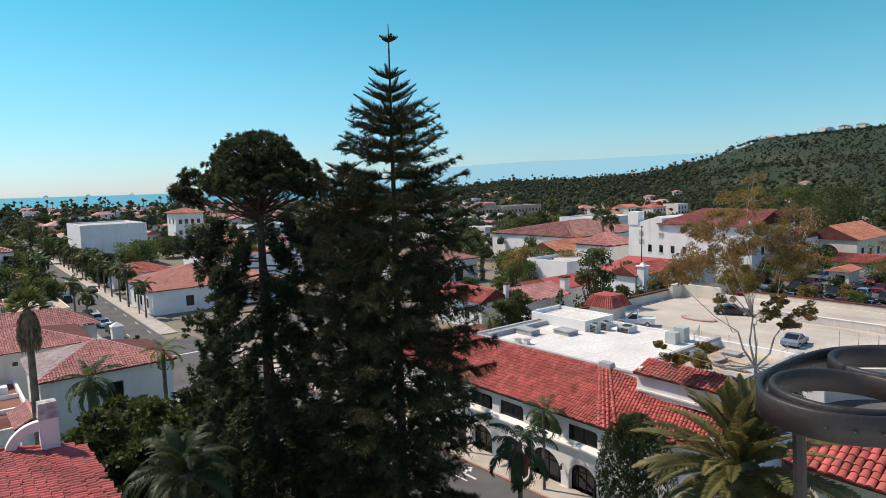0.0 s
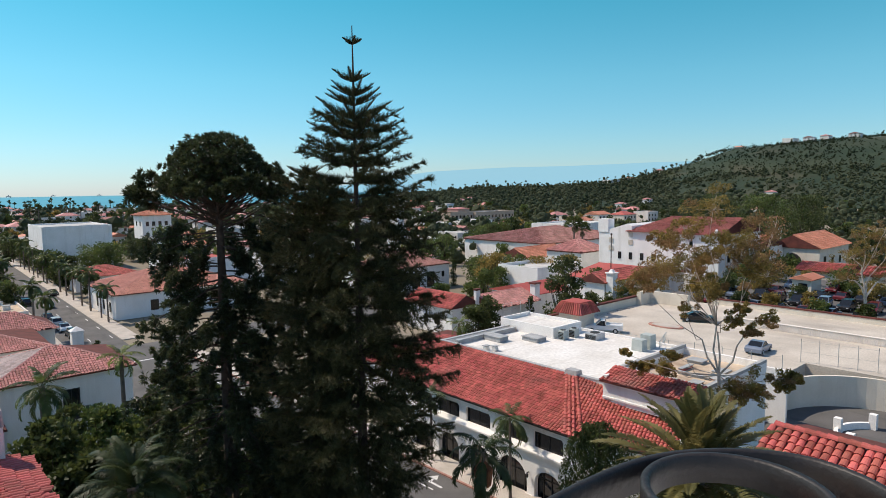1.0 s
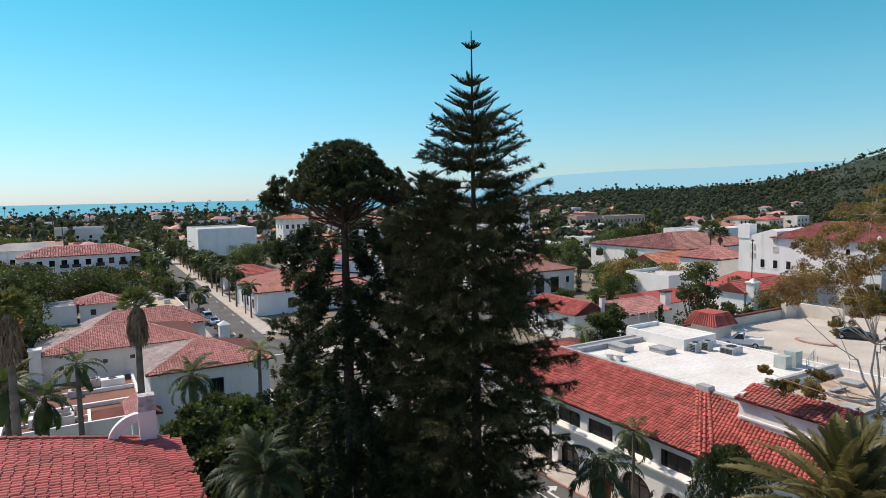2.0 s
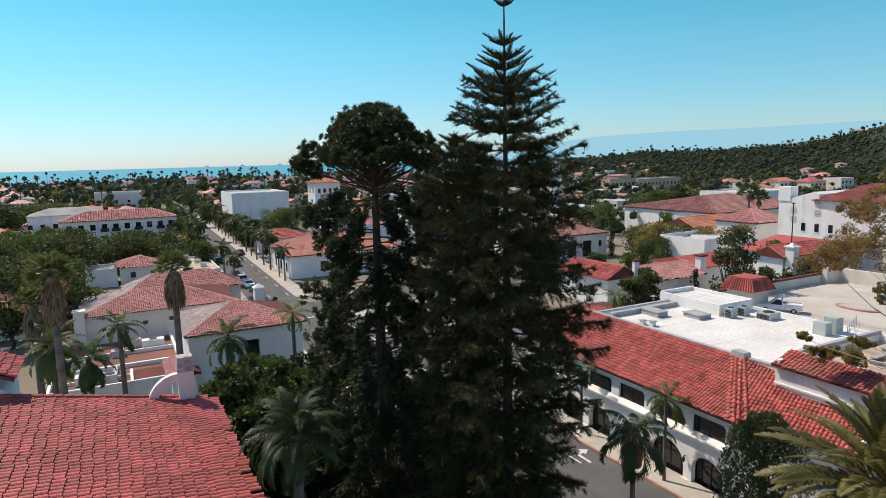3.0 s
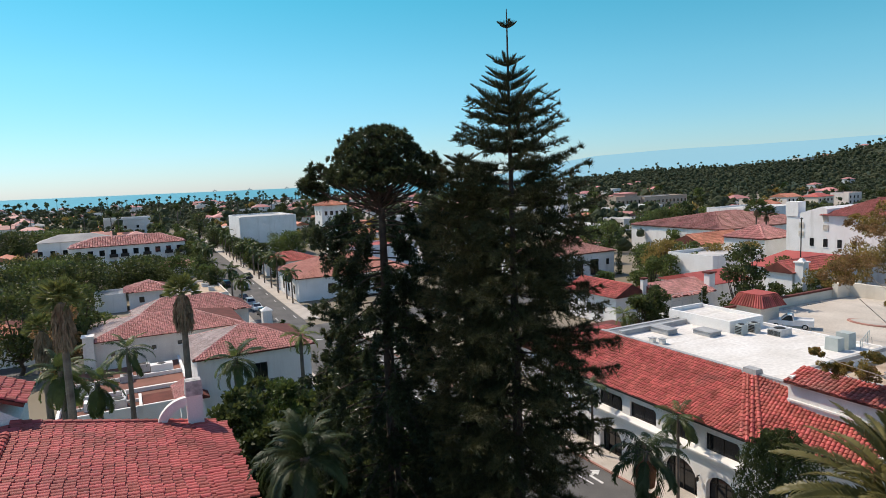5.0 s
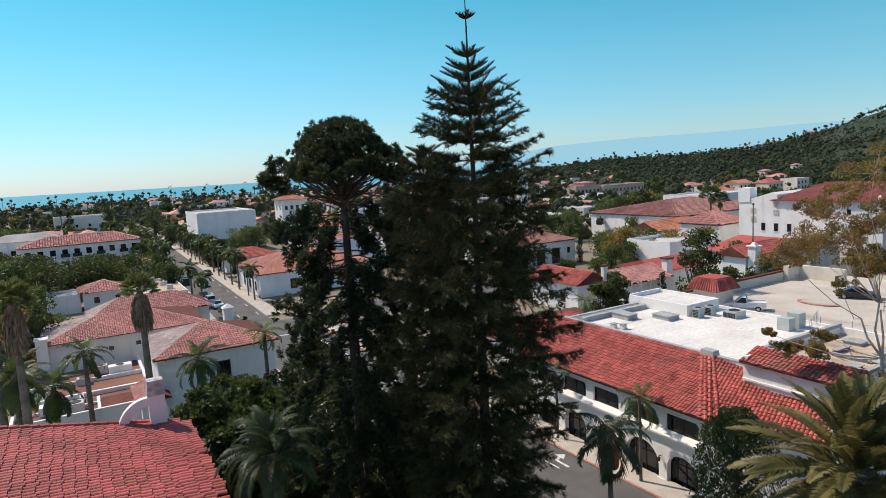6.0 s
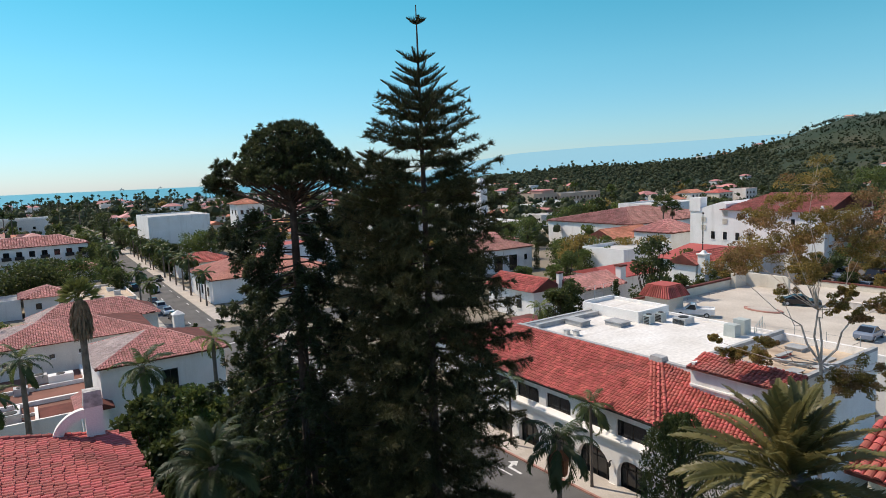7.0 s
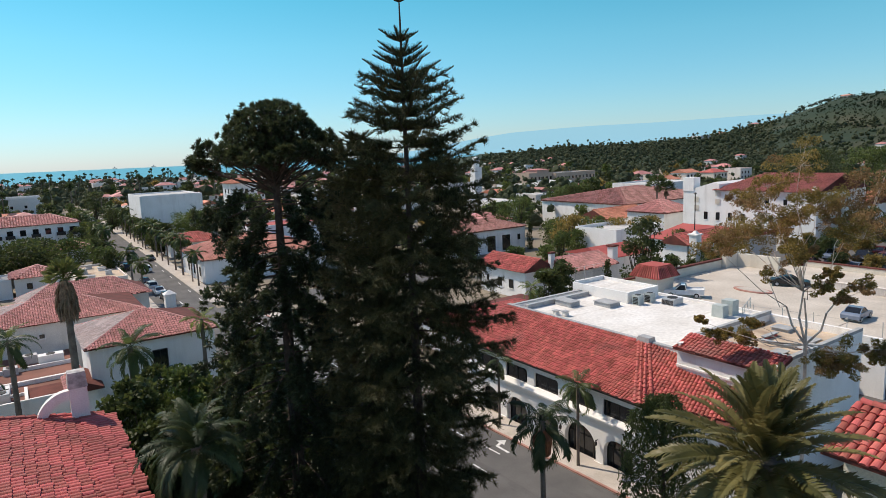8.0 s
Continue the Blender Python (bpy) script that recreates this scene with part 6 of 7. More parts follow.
house("patio_house", 81.0, 92.4, 76.2, 85, 0, 4.9, "gable_x", 1.8, "low white patio house with faded clay roof", tiles=(CLAY_PINK, CLAY_PINK), pitch=0.36, exposure=0.5)
ch = thing("chimney_pier", (80.3, 80.2, 0), "white stepped chimney pier", "chimney")
part("shaft", Mesh().box(79.8, 80.8, 79.9, 80.55, 0, 7.6), STUCCO, ch)
part("pot", Mesh().box(79.7, 80.9, 79.8, 80.6, 7.602, 7.9), CLAY_BED, ch)
ch = thing("chimney_pier", (93.2, 77.5, 0), "white chimney pier with red cap", "chimney")
part("shaft", Mesh().box(92.5, 93.9, 77.0, 78.2, 0, 7.8), STUCCO, ch)
part("pot", Mesh().box(92.3, 94.1, 76.8, 78.4, 7.802, 8.1), CLAY_BED, ch)
house("low_tiled_wing", 46, 64, 57.5, 70, 0, 4.3, "hip_x", 1.4, "low wing with rose clay roof behind the arcade", tiles=(CLAY_LEFT, CLAY_LEFT), pitch=0.34, exposure=0.48)
house("flat_shop", 110, 126, 91, 103, 0, 7.4, "flat", 0.8, "white flat-roofed shop building", tiles=(ROOF_GREY, ROOF_GREY))
house("red_roof_shed", 94.4, 105.5, 79, 90, 0, 5.4, "gable_x", 1.4, "building with plain red roof among trees", tiles=(ROOF_RED, ROOF_RED), pitch=0, bed=ROOF_RED)
house("round_window_house", 97.8, 110, 65.2, 70.2, 0, 8.9, "gable_x", 1.6, "white gabled house with small round window", tiles=RD, pitch=0.4, exposure=0.55)
rw = thing("round_window", (97.8, 67.7, 9.2), "small round gable window", "window")
pr = thing("chimney_pier", (98.6, 64.2, 0), "white pier with small capped lantern top", "chimney")
part("shaft", Mesh().box(97.9, 99.3, 63.5, 64.9, 0, 10.6), STUCCO, pr)
part("cap", Mesh().box(97.7, 99.5, 63.3, 65.1, 10.602, 10.8).box(98.1, 99.1, 63.7, 64.7, 10.802, 11.3, 0.3), STUCCO, pr)
part("frame", Mesh().tube([(97.6, 67.7, 9.2), (97.78, 67.7, 9.2)], [0.5, 0.5], 18), STUCCO, rw)
part("pane", Mesh().tube([(97.55, 67.7, 9.2), (97.595, 67.7, 9.2)], [0.38, 0.38], 18), GLASS, rw)
house("red_roof_block", 112, 136, 70, 84, 0, 7.2, "gable_y", 1.8, "long building with plain red roof before the white hall", tiles=(ROOF_RED, ROOF_RED), pitch=0, bed=ROOF_RED)


def great_hall():
    """The large white hall with the tall chimney."""
    ob = thing("great_hall", (150, 80, 0), "large white windowed hall with tall chimney and red roof", "building")
    w = Mesh().box(140, 162, 64, 86, 0, 15.4)
    w.prism([(140, 86, 0), (140, 95.5, 0), (140, 95.5, 15.5), (140, 93, 15.6), (140, 87.2, 17.3), (140, 86, 16.8)], [(162, 86, 0), (162, 95.5, 0), (162, 95.5, 15.5), (162, 93, 15.6), (162, 87.2, 17.3), (162, 86, 16.8)])
    part("wall", w, STUCCO, ob)
    part("chimney", Mesh().box(139.8, 142.5, 92.6, 95.6, 15, 18.3), STUCCO, ob, "broad white chimney")
    part("roof", Mesh().prism([(139.4, 63.4, 15.4), (139.4, 87.3, 15.4), (162.6, 87.3, 15.4), (162.6, 63.4, 15.4)], [(150.8, 64, 18.9), (150.8, 81, 18.9), (151.2, 81, 18.9), (151.2, 64, 18.9)]), CLAY_BED, ob)
    L = math.hypot(11.4, 3.5)
    tile_roof(ob, (150.8, 63.4, 18.92), (0, 1, 0), (-11.4, 0, -3.5), 23.9, L, 0.42, 0.6, (CLAY_DULL, CLAY_DULL), lambda u, s: u < 17.6 + 6.3 * s / L, None, 3)
    for y in (89.3, 86.2, 83.1, 80.0, 73.5, 69.0):
        window(ob, "-x", 140, y, 8.4, 0.95, 1.8)
    for y in (78.5, 74.5, 70.5):
        window(ob, "-x", 140, y, 12.6, 0.8, 1.2)
    for x in (145, 150, 155):
        for z in (4.5, 9.0):
            window(ob, "-y", 64, x, z, 1.4, 2.0)
    for yy, zz in ((86.2, 14.6), (86.2, 12.7), (91.8, 13.0), (91.8, 11.0)):
        lat = Mesh()
        for k in range(5):
            lat.box(139.9, 139.998, yy - 0.6 + k * 0.28, yy - 0.48 + k * 0.28, zz - 0.6, zz + 0.6)
            lat.box(139.88, 139.898, yy - 0.6, yy + 0.64, zz - 0.6 + k * 0.28, zz - 0.48 + k * 0.28)
        part("lattice", lat, STUCCO_CREAM, ob, "cream pierced lattice ornament")
    part("ball_finial", Mesh().lathe(140.3, 64.8, [(0.15, 15.6), (0.4, 15.9), (0.4, 16.4), (0.1, 16.8)], 10), STUCCO, ob)


great_hall()
house("shuttered_house", 166, 182, 66, 76, 0, 11.0, "gable_y", 2.6, "white house with blue shuttered windows", tiles=OR, pitch=0.5, exposure=0.8, windows=[("-x", 68.5, 6.5, 1.3, 2.4), ("-x", 71, 6.5, 1.3, 2.4), ("-x", 73.5, 6.5, 1.3, 2.4)])
h = house("arched_house", 182, 205, 57, 70, 0, 10.4, "gable_x", 3.2, "cream gabled house with arched loggia", wall=STUCCO_CREAM, tiles=OR, pitch=0.5, exposure=0.8, windows=[("-y", 186, 5.5, 1.8, 2.6), ("-y", 192, 5.5, 1.6, 2.0), ("-y", 198, 5.5, 1.6, 2.0)])
lg = thing("loggia", (182, 63.5, 4), "arched loggia with balustrade, its inner shade a dark plate", "balcony")
n = 14
ring = [(63.5 + 2.3 * math.cos(math.pi * k / n), 6.2 + 2.5 * math.sin(math.pi * k / n)) for k in range(n + 1)] + [(61.2, 4.3), (65.8, 4.3)]
# solid plate on the wall; the loggia's inner shade is put into its dark colour
part("opening", Mesh().prism([(181.9, a, b) for a, b in ring], [(181.99, a, b) for a, b in ring]), DARK, lg)
part("balustrade", Mesh().box(181.4, 181.88, 61.0, 66.0, 4.0, 5.6), STUCCO_CREAM, lg)
for i, (x, y, w, d) in enumerate([(150, 46.5, 10, 10), (150, 35.5, 9, 8), (152, 26, 9, 7), (152, 15, 8, 9)]):
    house("carport", x, x + w, y - d / 2, y + d / 2, 4, 8.2, "gable_y", 1.3, "red tiled carport at the edge of the lot", wall=STUCCO_CREAM, tiles=RD, pitch=0.5, exposure=0.7, group="carports")
house("brick_shed", 124, 129, 39.8, 43, 6.4, 9.6, "gable_x", 0.7, "small cream shed with brown door in the lot", wall=STUCCO_CREAM, tiles=OR, pitch=0, bed=CLAY_ORANGE, windows=[("-x", 41.2, 6.7, 1.5, 2.1)], category="shed")

# left and centre distance
house("hotel_wing", -13.2, 19.5, 224, 238, 0, 8.7, "hip_x", 2.5, "long white hotel with pale clay roof and balconies", tiles=PK, pitch=0.7, exposure=1.0,
      windows=[("-y", -11.2 + 3.2 * k, z, 1.5, 1.8) for k in range(10) for z in (5.7, 2.0)])
for k in (1, 3, 4, 6, 8, 9):
    bx = -11.2 + 3.2 * k
    hb = thing("hotel_balcony", (bx, 223.2, 5.2), "small dark iron balcony on the white hotel", "balcony", "hotel balconies")
    part("floor", Mesh().box(bx - 1.2, bx + 1.2, 223.0, 223.9, 5.15, 5.3), DARK, hb)
    part("railing", Mesh().box(bx - 1.2, bx + 1.2, 222.95, 223.02, 5.3, 6.2), DARK, hb)
house("weathered_house", -24, -2, 246, 258, 0, 9.6, "hip_x", 2.2, "long pale house with weathered grey roof", tiles=(ROOF_GREY, ROOF_GREY), pitch=0, bed=ROOF_GREY, windows=[("-y", -27 + 3.6 * k, 5.2, 1.4, 1.6) for k in range(6)])
house("small_pavilion", 9.5, 21, 196, 206, 0, 3.6, "hip_x", 1.6, "low pavilion with pink clay roof", tiles=PK, pitch=0.6, exposure=0.9)
house("garden_house", 1.5, 10.2, 150, 159, 0, 4.0, "hip_x", 1.7, "small white garden house with pink clay roof", tiles=PK, pitch=0.5, exposure=0.7, windows=[("-y", 4, 1.6, 1.0, 1.2), ("-y", 8, 1.6, 1.0, 1.2)])
house("west_shop", 11.0, 20.0, 136, 158, 0, 3.6, "flat", 0.45, "low flat-roofed shop beside the street", wall=STUCCO_WARM, tiles=(ROOF_TAN, ROOF_TAN), windows=[("-y", 13, 0.8, 1.6, 1.8), ("-y", 17, 0.8, 1.6, 1.8)])
for i, (x, y, w, d) in enumerate([(14, 140, 1.6, 1.2), (17.5, 143, 1.2, 1.2), (13, 147, 2.2, 1.0), (17, 150, 1.4, 2.0), (15, 154, 1.2, 1.2)]):
    roof_box(x, y, 3.64, w, d, 0.6 + 0.2 * (i % 3), (METAL, ROOF_WHITE)[i % 2], "roof_box", "pale metal box on the shop roof")
house("white_annex", -5, 1.0, 150, 158, 0, 3.6, "flat", 0.4, "small white flat-roofed garden annex", tiles=(ROOF_GREY, ROOF_GREY))
house("left_house", -26, -12, 112, 124, 0, 4.6, "hip_x", 1.8, "low house with orange clay roof among trees", tiles=OR, pitch=0.5, exposure=0.7)
house("corner_shop", 37, 52, 182, 194, 0, 3.8, "hip_x", 2.0, "low corner shop with red clay roof", tiles=RD, pitch=0.6, exposure=0.9)
bx = house("blank_theatre", 39.3, 58.9, 235, 262, 0, 14.2, "flat", 0.5, "tall blank windowless white theatre block", tiles=(ROOF_GREY, ROOF_GREY), category="building")
part("corner_pilaster", Mesh().box(38.9, 39.9, 234.6, 235.6, 0, 14.6).box(58.3, 59.3, 234.6, 235.6, 0, 14.6), STUCCO, bx)
part("blue_door", Mesh().box(52.3, 55.3, 234.7, 234.99, 0, 3.4), PAINT["blue_grey"], bx)
house("white_tower_block", 84, 96, 286, 298, 0, 15.4, "hip_x", 2.0, "white tower block with small red hip roof", tiles=OR, pitch=0.9, exposure=1.2, windows=[("-y", 86 + 2.6 * k, z, 1.3, 1.9) for k in range(4) for z in (10.8, 6)] + [("-x", 289, 10.8, 1.3, 2), ("-x", 294, 10.8, 1.3, 2)])
house("broad_roof_market", 158, 206, 128, 165, 0, 8.6, "hip_x", 3.6, "broad building with sprawling brown clay roof", tiles=(CLAY_BROWN, CLAY_BROWN), pitch=0.9, exposure=1.2)
house("pyramid_pavilion", 144, 157, 104, 116, 0, 8.4, "hip_x", 3.0, "pavilion with pyramid clay roof", tiles=PK, pitch=0.7, exposure=1.0)
BEIGE = mat("beige_brick", (0.36, 0.28, 0.215), (0.47, 0.38, 0.30), 0.05, 0.9, 0.0, fine=2)
house("beige_brick_block", 303, 341, 306, 322, 0, 10.0, "flat", 0.7, "long beige brick block with rows of dark windows", wall=BEIGE, tiles=(ROOF_GREY, ROOF_GREY),
      windows=[("-y", 305.5 + 3.4 * k, z, 1.5, 2.0) for k in range(11) for z in (6.2, 2.6)])
house("beige_brick_wing", 281, 302, 308, 324, 0, 10.6, "flat", 0.7, "taller beige brick wing with attic storey", wall=BEIGE, tiles=(ROOF_RED, ROOF_RED),
      windows=[("-y", 283.5 + 3.4 * k, z, 1.5, 2.0) for k in range(6) for z in (6.6, 2.8)])
house("attic_storey", 291, 301.5, 311, 322, 10.64, 13.0, "hip_x", 0.9, "attic storey with low red roof on the brick wing", wall=BEIGE, tiles=PK, pitch=0, bed=CLAY_PINK)
for i, (x, y, w, d, h) in enumerate([(352, 262, 18, 12, 6.6), (376, 258, 14, 12, 7.8), (398, 252, 16, 12, 7.0), (420, 246, 14, 12, 8.0), (330, 240, 14, 11, 6.0)]):
    house("terrace_house", x, x + w, y, y + d, 0, h, ("flat", "gable_x", "hip_x")[i % 3], (0.7, 2.2, 2.4)[i % 3], "cream hillside terrace house with a clay roof", wall=(STUCCO_CREAM, STUCCO_WARM)[i % 2], tiles=(PK, OR, RD)[i % 3], pitch=0, bed=(CLAY_PINK, CLAY_ORANGE, CLAY)[i % 3],
          windows=[("-y", x + 2 + 4 * k, z, 1.3, 1.7) for k in range(int(w / 4)) for z in (h - 3, h - 6.2)], group="terrace houses")
house("orange_house", 138, 156, 118, 128, 0, 6.4, "gable_x", 2.4, "house with faded orange clay roof", tiles=OR, pitch=0.5, exposure=0.8)
house("white_box_block", 196, 222, 148, 166, 0, 12.0, "flat", 0.6, "plain white box building", tiles=(ROOF_GREY, ROOF_GREY), windows=[("-y", 199 + 4 * k, 7, 1.4, 1.6) for k in range(5)])
dm = thing("domed_tower", (232, 300, 0), "white bell tower with a small dome", "tower")
part("shaft", Mesh().box(229.5, 234.5, 297.5, 302.5, 0, 17), STUCCO, dm)
part("belfry", Mesh().lathe(232, 300, [(2.2, 17), (2.2, 20.0), (2.6, 20.2), (2.3, 21.5), (1.4, 22.8), (0.2, 23.4)], 16), STUCCO, dm)

# ---- trees through the town ----
KINDS = {"D": (LEAF_DARK, "dense dark green street tree", 0.75), "M": (LEAF_MID, "leafy green town tree", 0.75), "B": (LEAF_BRIGHT, "bright green rounded tree", 0.7), "O": (LEAF_OLIVE, "olive-green gum tree", 0.8), "R": (LEAF_RUST, "rusty brown-leaved gum tree", 0.8)}
TOWN_TREES = [
    (80.0, 60.5, 15.6, 3.4, "D"), (64.5, 65, 8.9, 2.4, "D"), (68.2, 66, 9.8, 2.6, "D"), (98, 96, 8.5, 3.2, "M"), (92, 60.4, 8.4, 2.3, "D"), (96.5, 60.4, 9.0, 2.5, "D"), (101.5, 60.4, 8.8, 2.4, "D"), (109, 101, 7.6, 3.4, "M"), (129, 97, 9.4, 3.6, "O"), (115, 100, 7.8, 3.2, "M"), (175, 176, 12, 6.0, "M"), (186, 180, 12, 6.0, "D"), (197, 186, 12, 6.5, "M"), (80, 104, 8.8, 3.2, "D"), (118, 117, 8.4, 5.6, "M"), (114.9, 109, 10.1, 5.0, "O"), (124, 110.3, 8.8, 6.0, "M"), (124.0, 101.9, 9.3, 5.0, "O"),
    (123.6, 144.9, 10.9, 5.1, "M"), (144.1, 160.4, 10.8, 5.8, "M"), (84.8, 60, 9.4, 2.8, "D"), (146.9, 177.4, 7.5, 7.6, "B"), (86.6, 97, 6.5, 2.4, "M"), (89.4, 91, 7.0, 2.4, "M"), ]
TOWN_TREES_WEST = [
    (-18.3, 188.0, 9.9, 11, "D"), (-8, 158.9, 10.8, 9, "D"), (2.5, 172, 9.0, 9, "D"), (-22, 150, 11, 8, "D"), (-16, 170, 10.5, 8, "M"), (6, 190, 8.0, 6.5, "D"), (-30, 170, 12, 9, "D"), (-10, 205, 8.5, 7, "D"), (-16, 128, 10.5, 5.5, "D"), (8, 170, 7.0, 5, "D"), (13, 172, 8.7, 6.0, "M"), (4.7, 112.7, 6.0, 4.5, "B"), (-6.4, 100.6, 13.0, 5.0, "D"), (-12.9, 106, 12.0, 6.0, "D"),
    (-7.2, 93.8, 11.3, 3.4, "R"), (50.5, 213, 10.2, 8.2, "M"), (32.8, 310, 14.5, 5.5, "D"), (-36.2, 290, 12.2, 11, "D"), (-25.5, 328.5, 10.3, 12, "M"), (36.5, 200, 5.7, 3.0, "D"), (38.0, 172, 6.0, 2.6, "D"), (19.5, 152, 7.5, 3.0, "D"), (19.0, 164, 7.0, 2.8, "M"), (18.6, 178, 8.0, 3.2, "D"), (18.0, 215, 8.0, 3.4, "D"), (40.6, 206, 7.5, 3.0, "D"), (40.0, 222, 7.0, 3.0, "M"), (17.0, 240, 9.0, 4.0, "D"), (33.5, 268, 9.0, 3.5, "D"), (16.0, 262, 9.0, 4.0, "M"), (-12, 140, 9.5, 5.0, "D"), (-7, 143, 7.5, 4.0, "M"), (71.9, 249.6, 8.2, 7.0, "D"), (10, 120, 5, 3.5, "B"), (-4, 118, 6, 4, "M")]
TOWN_TREES_EAST = [
    (131.0, 50.6, 13.5, 3.2, "R"), (150.0, 59.0, 20.5, 5.6, "R"), (146.3, 20.2, 16.3, 4.0, "R"), (235.3, 111.3, 24, 11, "D"), (261.1, 101.8, 24, 12, "M"), (107, 52, 10.5, 2.6, "O"), (112, 46, 10.0, 2.4, "R"), (107, 40, 9.4, 2.0, "O"), (116, 52, 11, 2.8, "D"), (121, 47, 10.5, 2.6, "O"), (128, 53, 11.5, 3.0, "M"), (107, 27, 9.0, 1.8, "D"), (122, 30, 10.5, 2.6, "O"), (134, 38, 11.5, 3.0, "M"), (140, 53, 13, 3.4, "D"), (150, 60, 13, 3.6, "O"),
    (247.1, 81.7, 24, 11, "D"), (106.9, 61.5, 11.0, 2.9, "O"), (110.5, 76, 9.9, 2.7, "M")]
STREET_TREES = [(street_x(sd, 190 + 15 * k), 190 + 15 * k, 6.5 + (k * 7 % 4), 2.8 + 0.3 * (k % 3), "DM"[k % 2]) for k in range(10) for sd in (21.2, 36.4)]
for i, (x, y, top, r, k) in enumerate(STREET_TREES + TOWN_TREES + TOWN_TREES_WEST + TOWN_TREES_EAST):
    leaf, words, low = KINDS[k]
    sparse = k in "OR" and top > 15
    leafy_tree("town_tree", x, y, 0, top, r, leaf, words + (" with an open crown" if sparse else " among the houses"), 200 + i, 26 if sparse else (64 if r > 6 else 40), 90 if sparse else (110 if math.hypot(x, y) < 110 or r > 6 else 80), 0.03 * r + 0.30, 0.2 + 0.01 * top, 0.8, 0.5 if sparse else 0.2, group="town trees", bark=BARK_GUM if sparse else BARK)

for i, (x, y, r) in enumerate([(105, 16, 1.3), (105.5, 21, 1.5), (106, 33, 1.6), (105, 44, 1.5), (112, 36, 1.5), (118, 24, 1.7), (118, 40, 1.6), (126, 22, 1.8), (127, 34, 1.8), (114, 56, 1.7), (122, 57, 1.9), (133, 29, 1.9), (110, 50, 1.5), (138, 45, 2.0), (141, 30, 2.0), (131, 57, 2.0)]):
    leafy_tree("lot_shrub", x, y, 6.4, 2.2 + r * 0.5, r, (LEAF_DARK, LEAF_OLIVE, LEAF_MID)[i % 3], "dusty shrub at the edge of the car lot", 330 + i, 20, 70, 0.3, 0.08, 0.8, 0.1, category="shrub", group="lot shrubs")


def cypress(x, y, z0, h, r, seed):
    rng = np.random.default_rng(seed)
    ob = thing("cypress", (x, y, z0), "narrow dark cypress column", "tree", "cypresses")
    part("trunk", Mesh().tube([(x, y, z0), (x, y, z0 + h * 0.8)], [0.12, 0.04], 6), BARK, ob)
    cs = [(x + rng.normal() * r * 0.2, y + rng.normal() * r * 0.2, z0 + h * (k + 0.6) / 12) for k in range(12)]
    rs = [r * (1.05 - 0.75 * (k / 12) ** 2) for k in range(12)]
    part("crown", Mesh().arrays(*blob_leaves(cs, rs, 90, 0.35, rng, 1.0)), LEAF_DARK, ob, kind="stuff")


for i, (x, y, h, r) in enumerate([(88.3, 74.6, 6.2, 0.7), (114.8, 124, 7.0, 0.7), (22.6, 99, 4.2, 0.6)]):
    cypress(x, y, 0, h, r, 300 + i)

# palms along the street: two kinds built once, then copied
proto = feather_palm("street_palm", street_x(22.6, 126), 126, 0.1, 7.8, "queen palm with drooping crown along the street", PALM_GREEN, 2.9, 18, 0.6, 46, 0.16, (65, -45), 1.7, 22, 0.1, 0.45, width=0.10, group="street palms")
rngs = np.random.default_rng(9)
for side in (22.4, 34.2):
    for y in list(range(132, 260, 9)) + [268, 280, 292, 310, 330]:
        if rngs.uniform() < 0.85:
            yy = y + rngs.normal() * 1.2
            copy_thing(proto, pose(street_x(side, yy), yy, 0.1, 0, 0, rngs.uniform(0, 360)) @ Matrix.Diagonal((*([rngs.uniform(0.75, 1.2)] * 3), 1)))
far_palm = thing("far_palm", (-60, 700, 0), "tall thin palm near the shore", "palm tree", "far palms")
part("trunk", Mesh().tube([(-60, 700, 0), (-60, 700, 15)], [0.35, 0.22], 5), BARK_PALM, far_palm)
a = np.random.default_rng(4)
d = a.normal(size=(60, 3)) * [1, 1, 0.7] + [0, 0, 0.1]
part("crown", Mesh().arrays(*leaf_quads(np.tile([[-60.0, 700, 15]], (60, 1)), d, np.full(60, 2.6), np.full(60, 0.35), a)), PALM_DARK, far_palm)
for i in range(170):
    az, dist = radians(rngs.uniform(-9, 36)), rngs.uniform(860, 1090) if i < 110 else rngs.uniform(330, 860)
    copy_thing(far_palm, pose(dist * math.sin(az), dist * math.cos(az), 0, 0, 0, rngs.uniform(0, 360)) @ Matrix.Diagonal((1, 1, rngs.uniform(0.6, 1.15), 1)))

# ---- houses through the town: prototypes, then copies ----
def far_house(x, y, w, d, h, roof, rise, wall, tiles, label, n):
    wins = [("-y", x - w / 2 + (k + 0.7) * w / n, z, 1.3, 1.5) for k in range(n) for z in ((1.2, 4.2) if h > 5 else (1.2,))]
    return house("town_house", x - w / 2, x + w / 2, y - d / 2, y + d / 2, 0, h, roof, rise, label, wall=wall, tiles=tiles, pitch=0, over=0.5, bed=tiles[0], windows=wins, group="town houses")


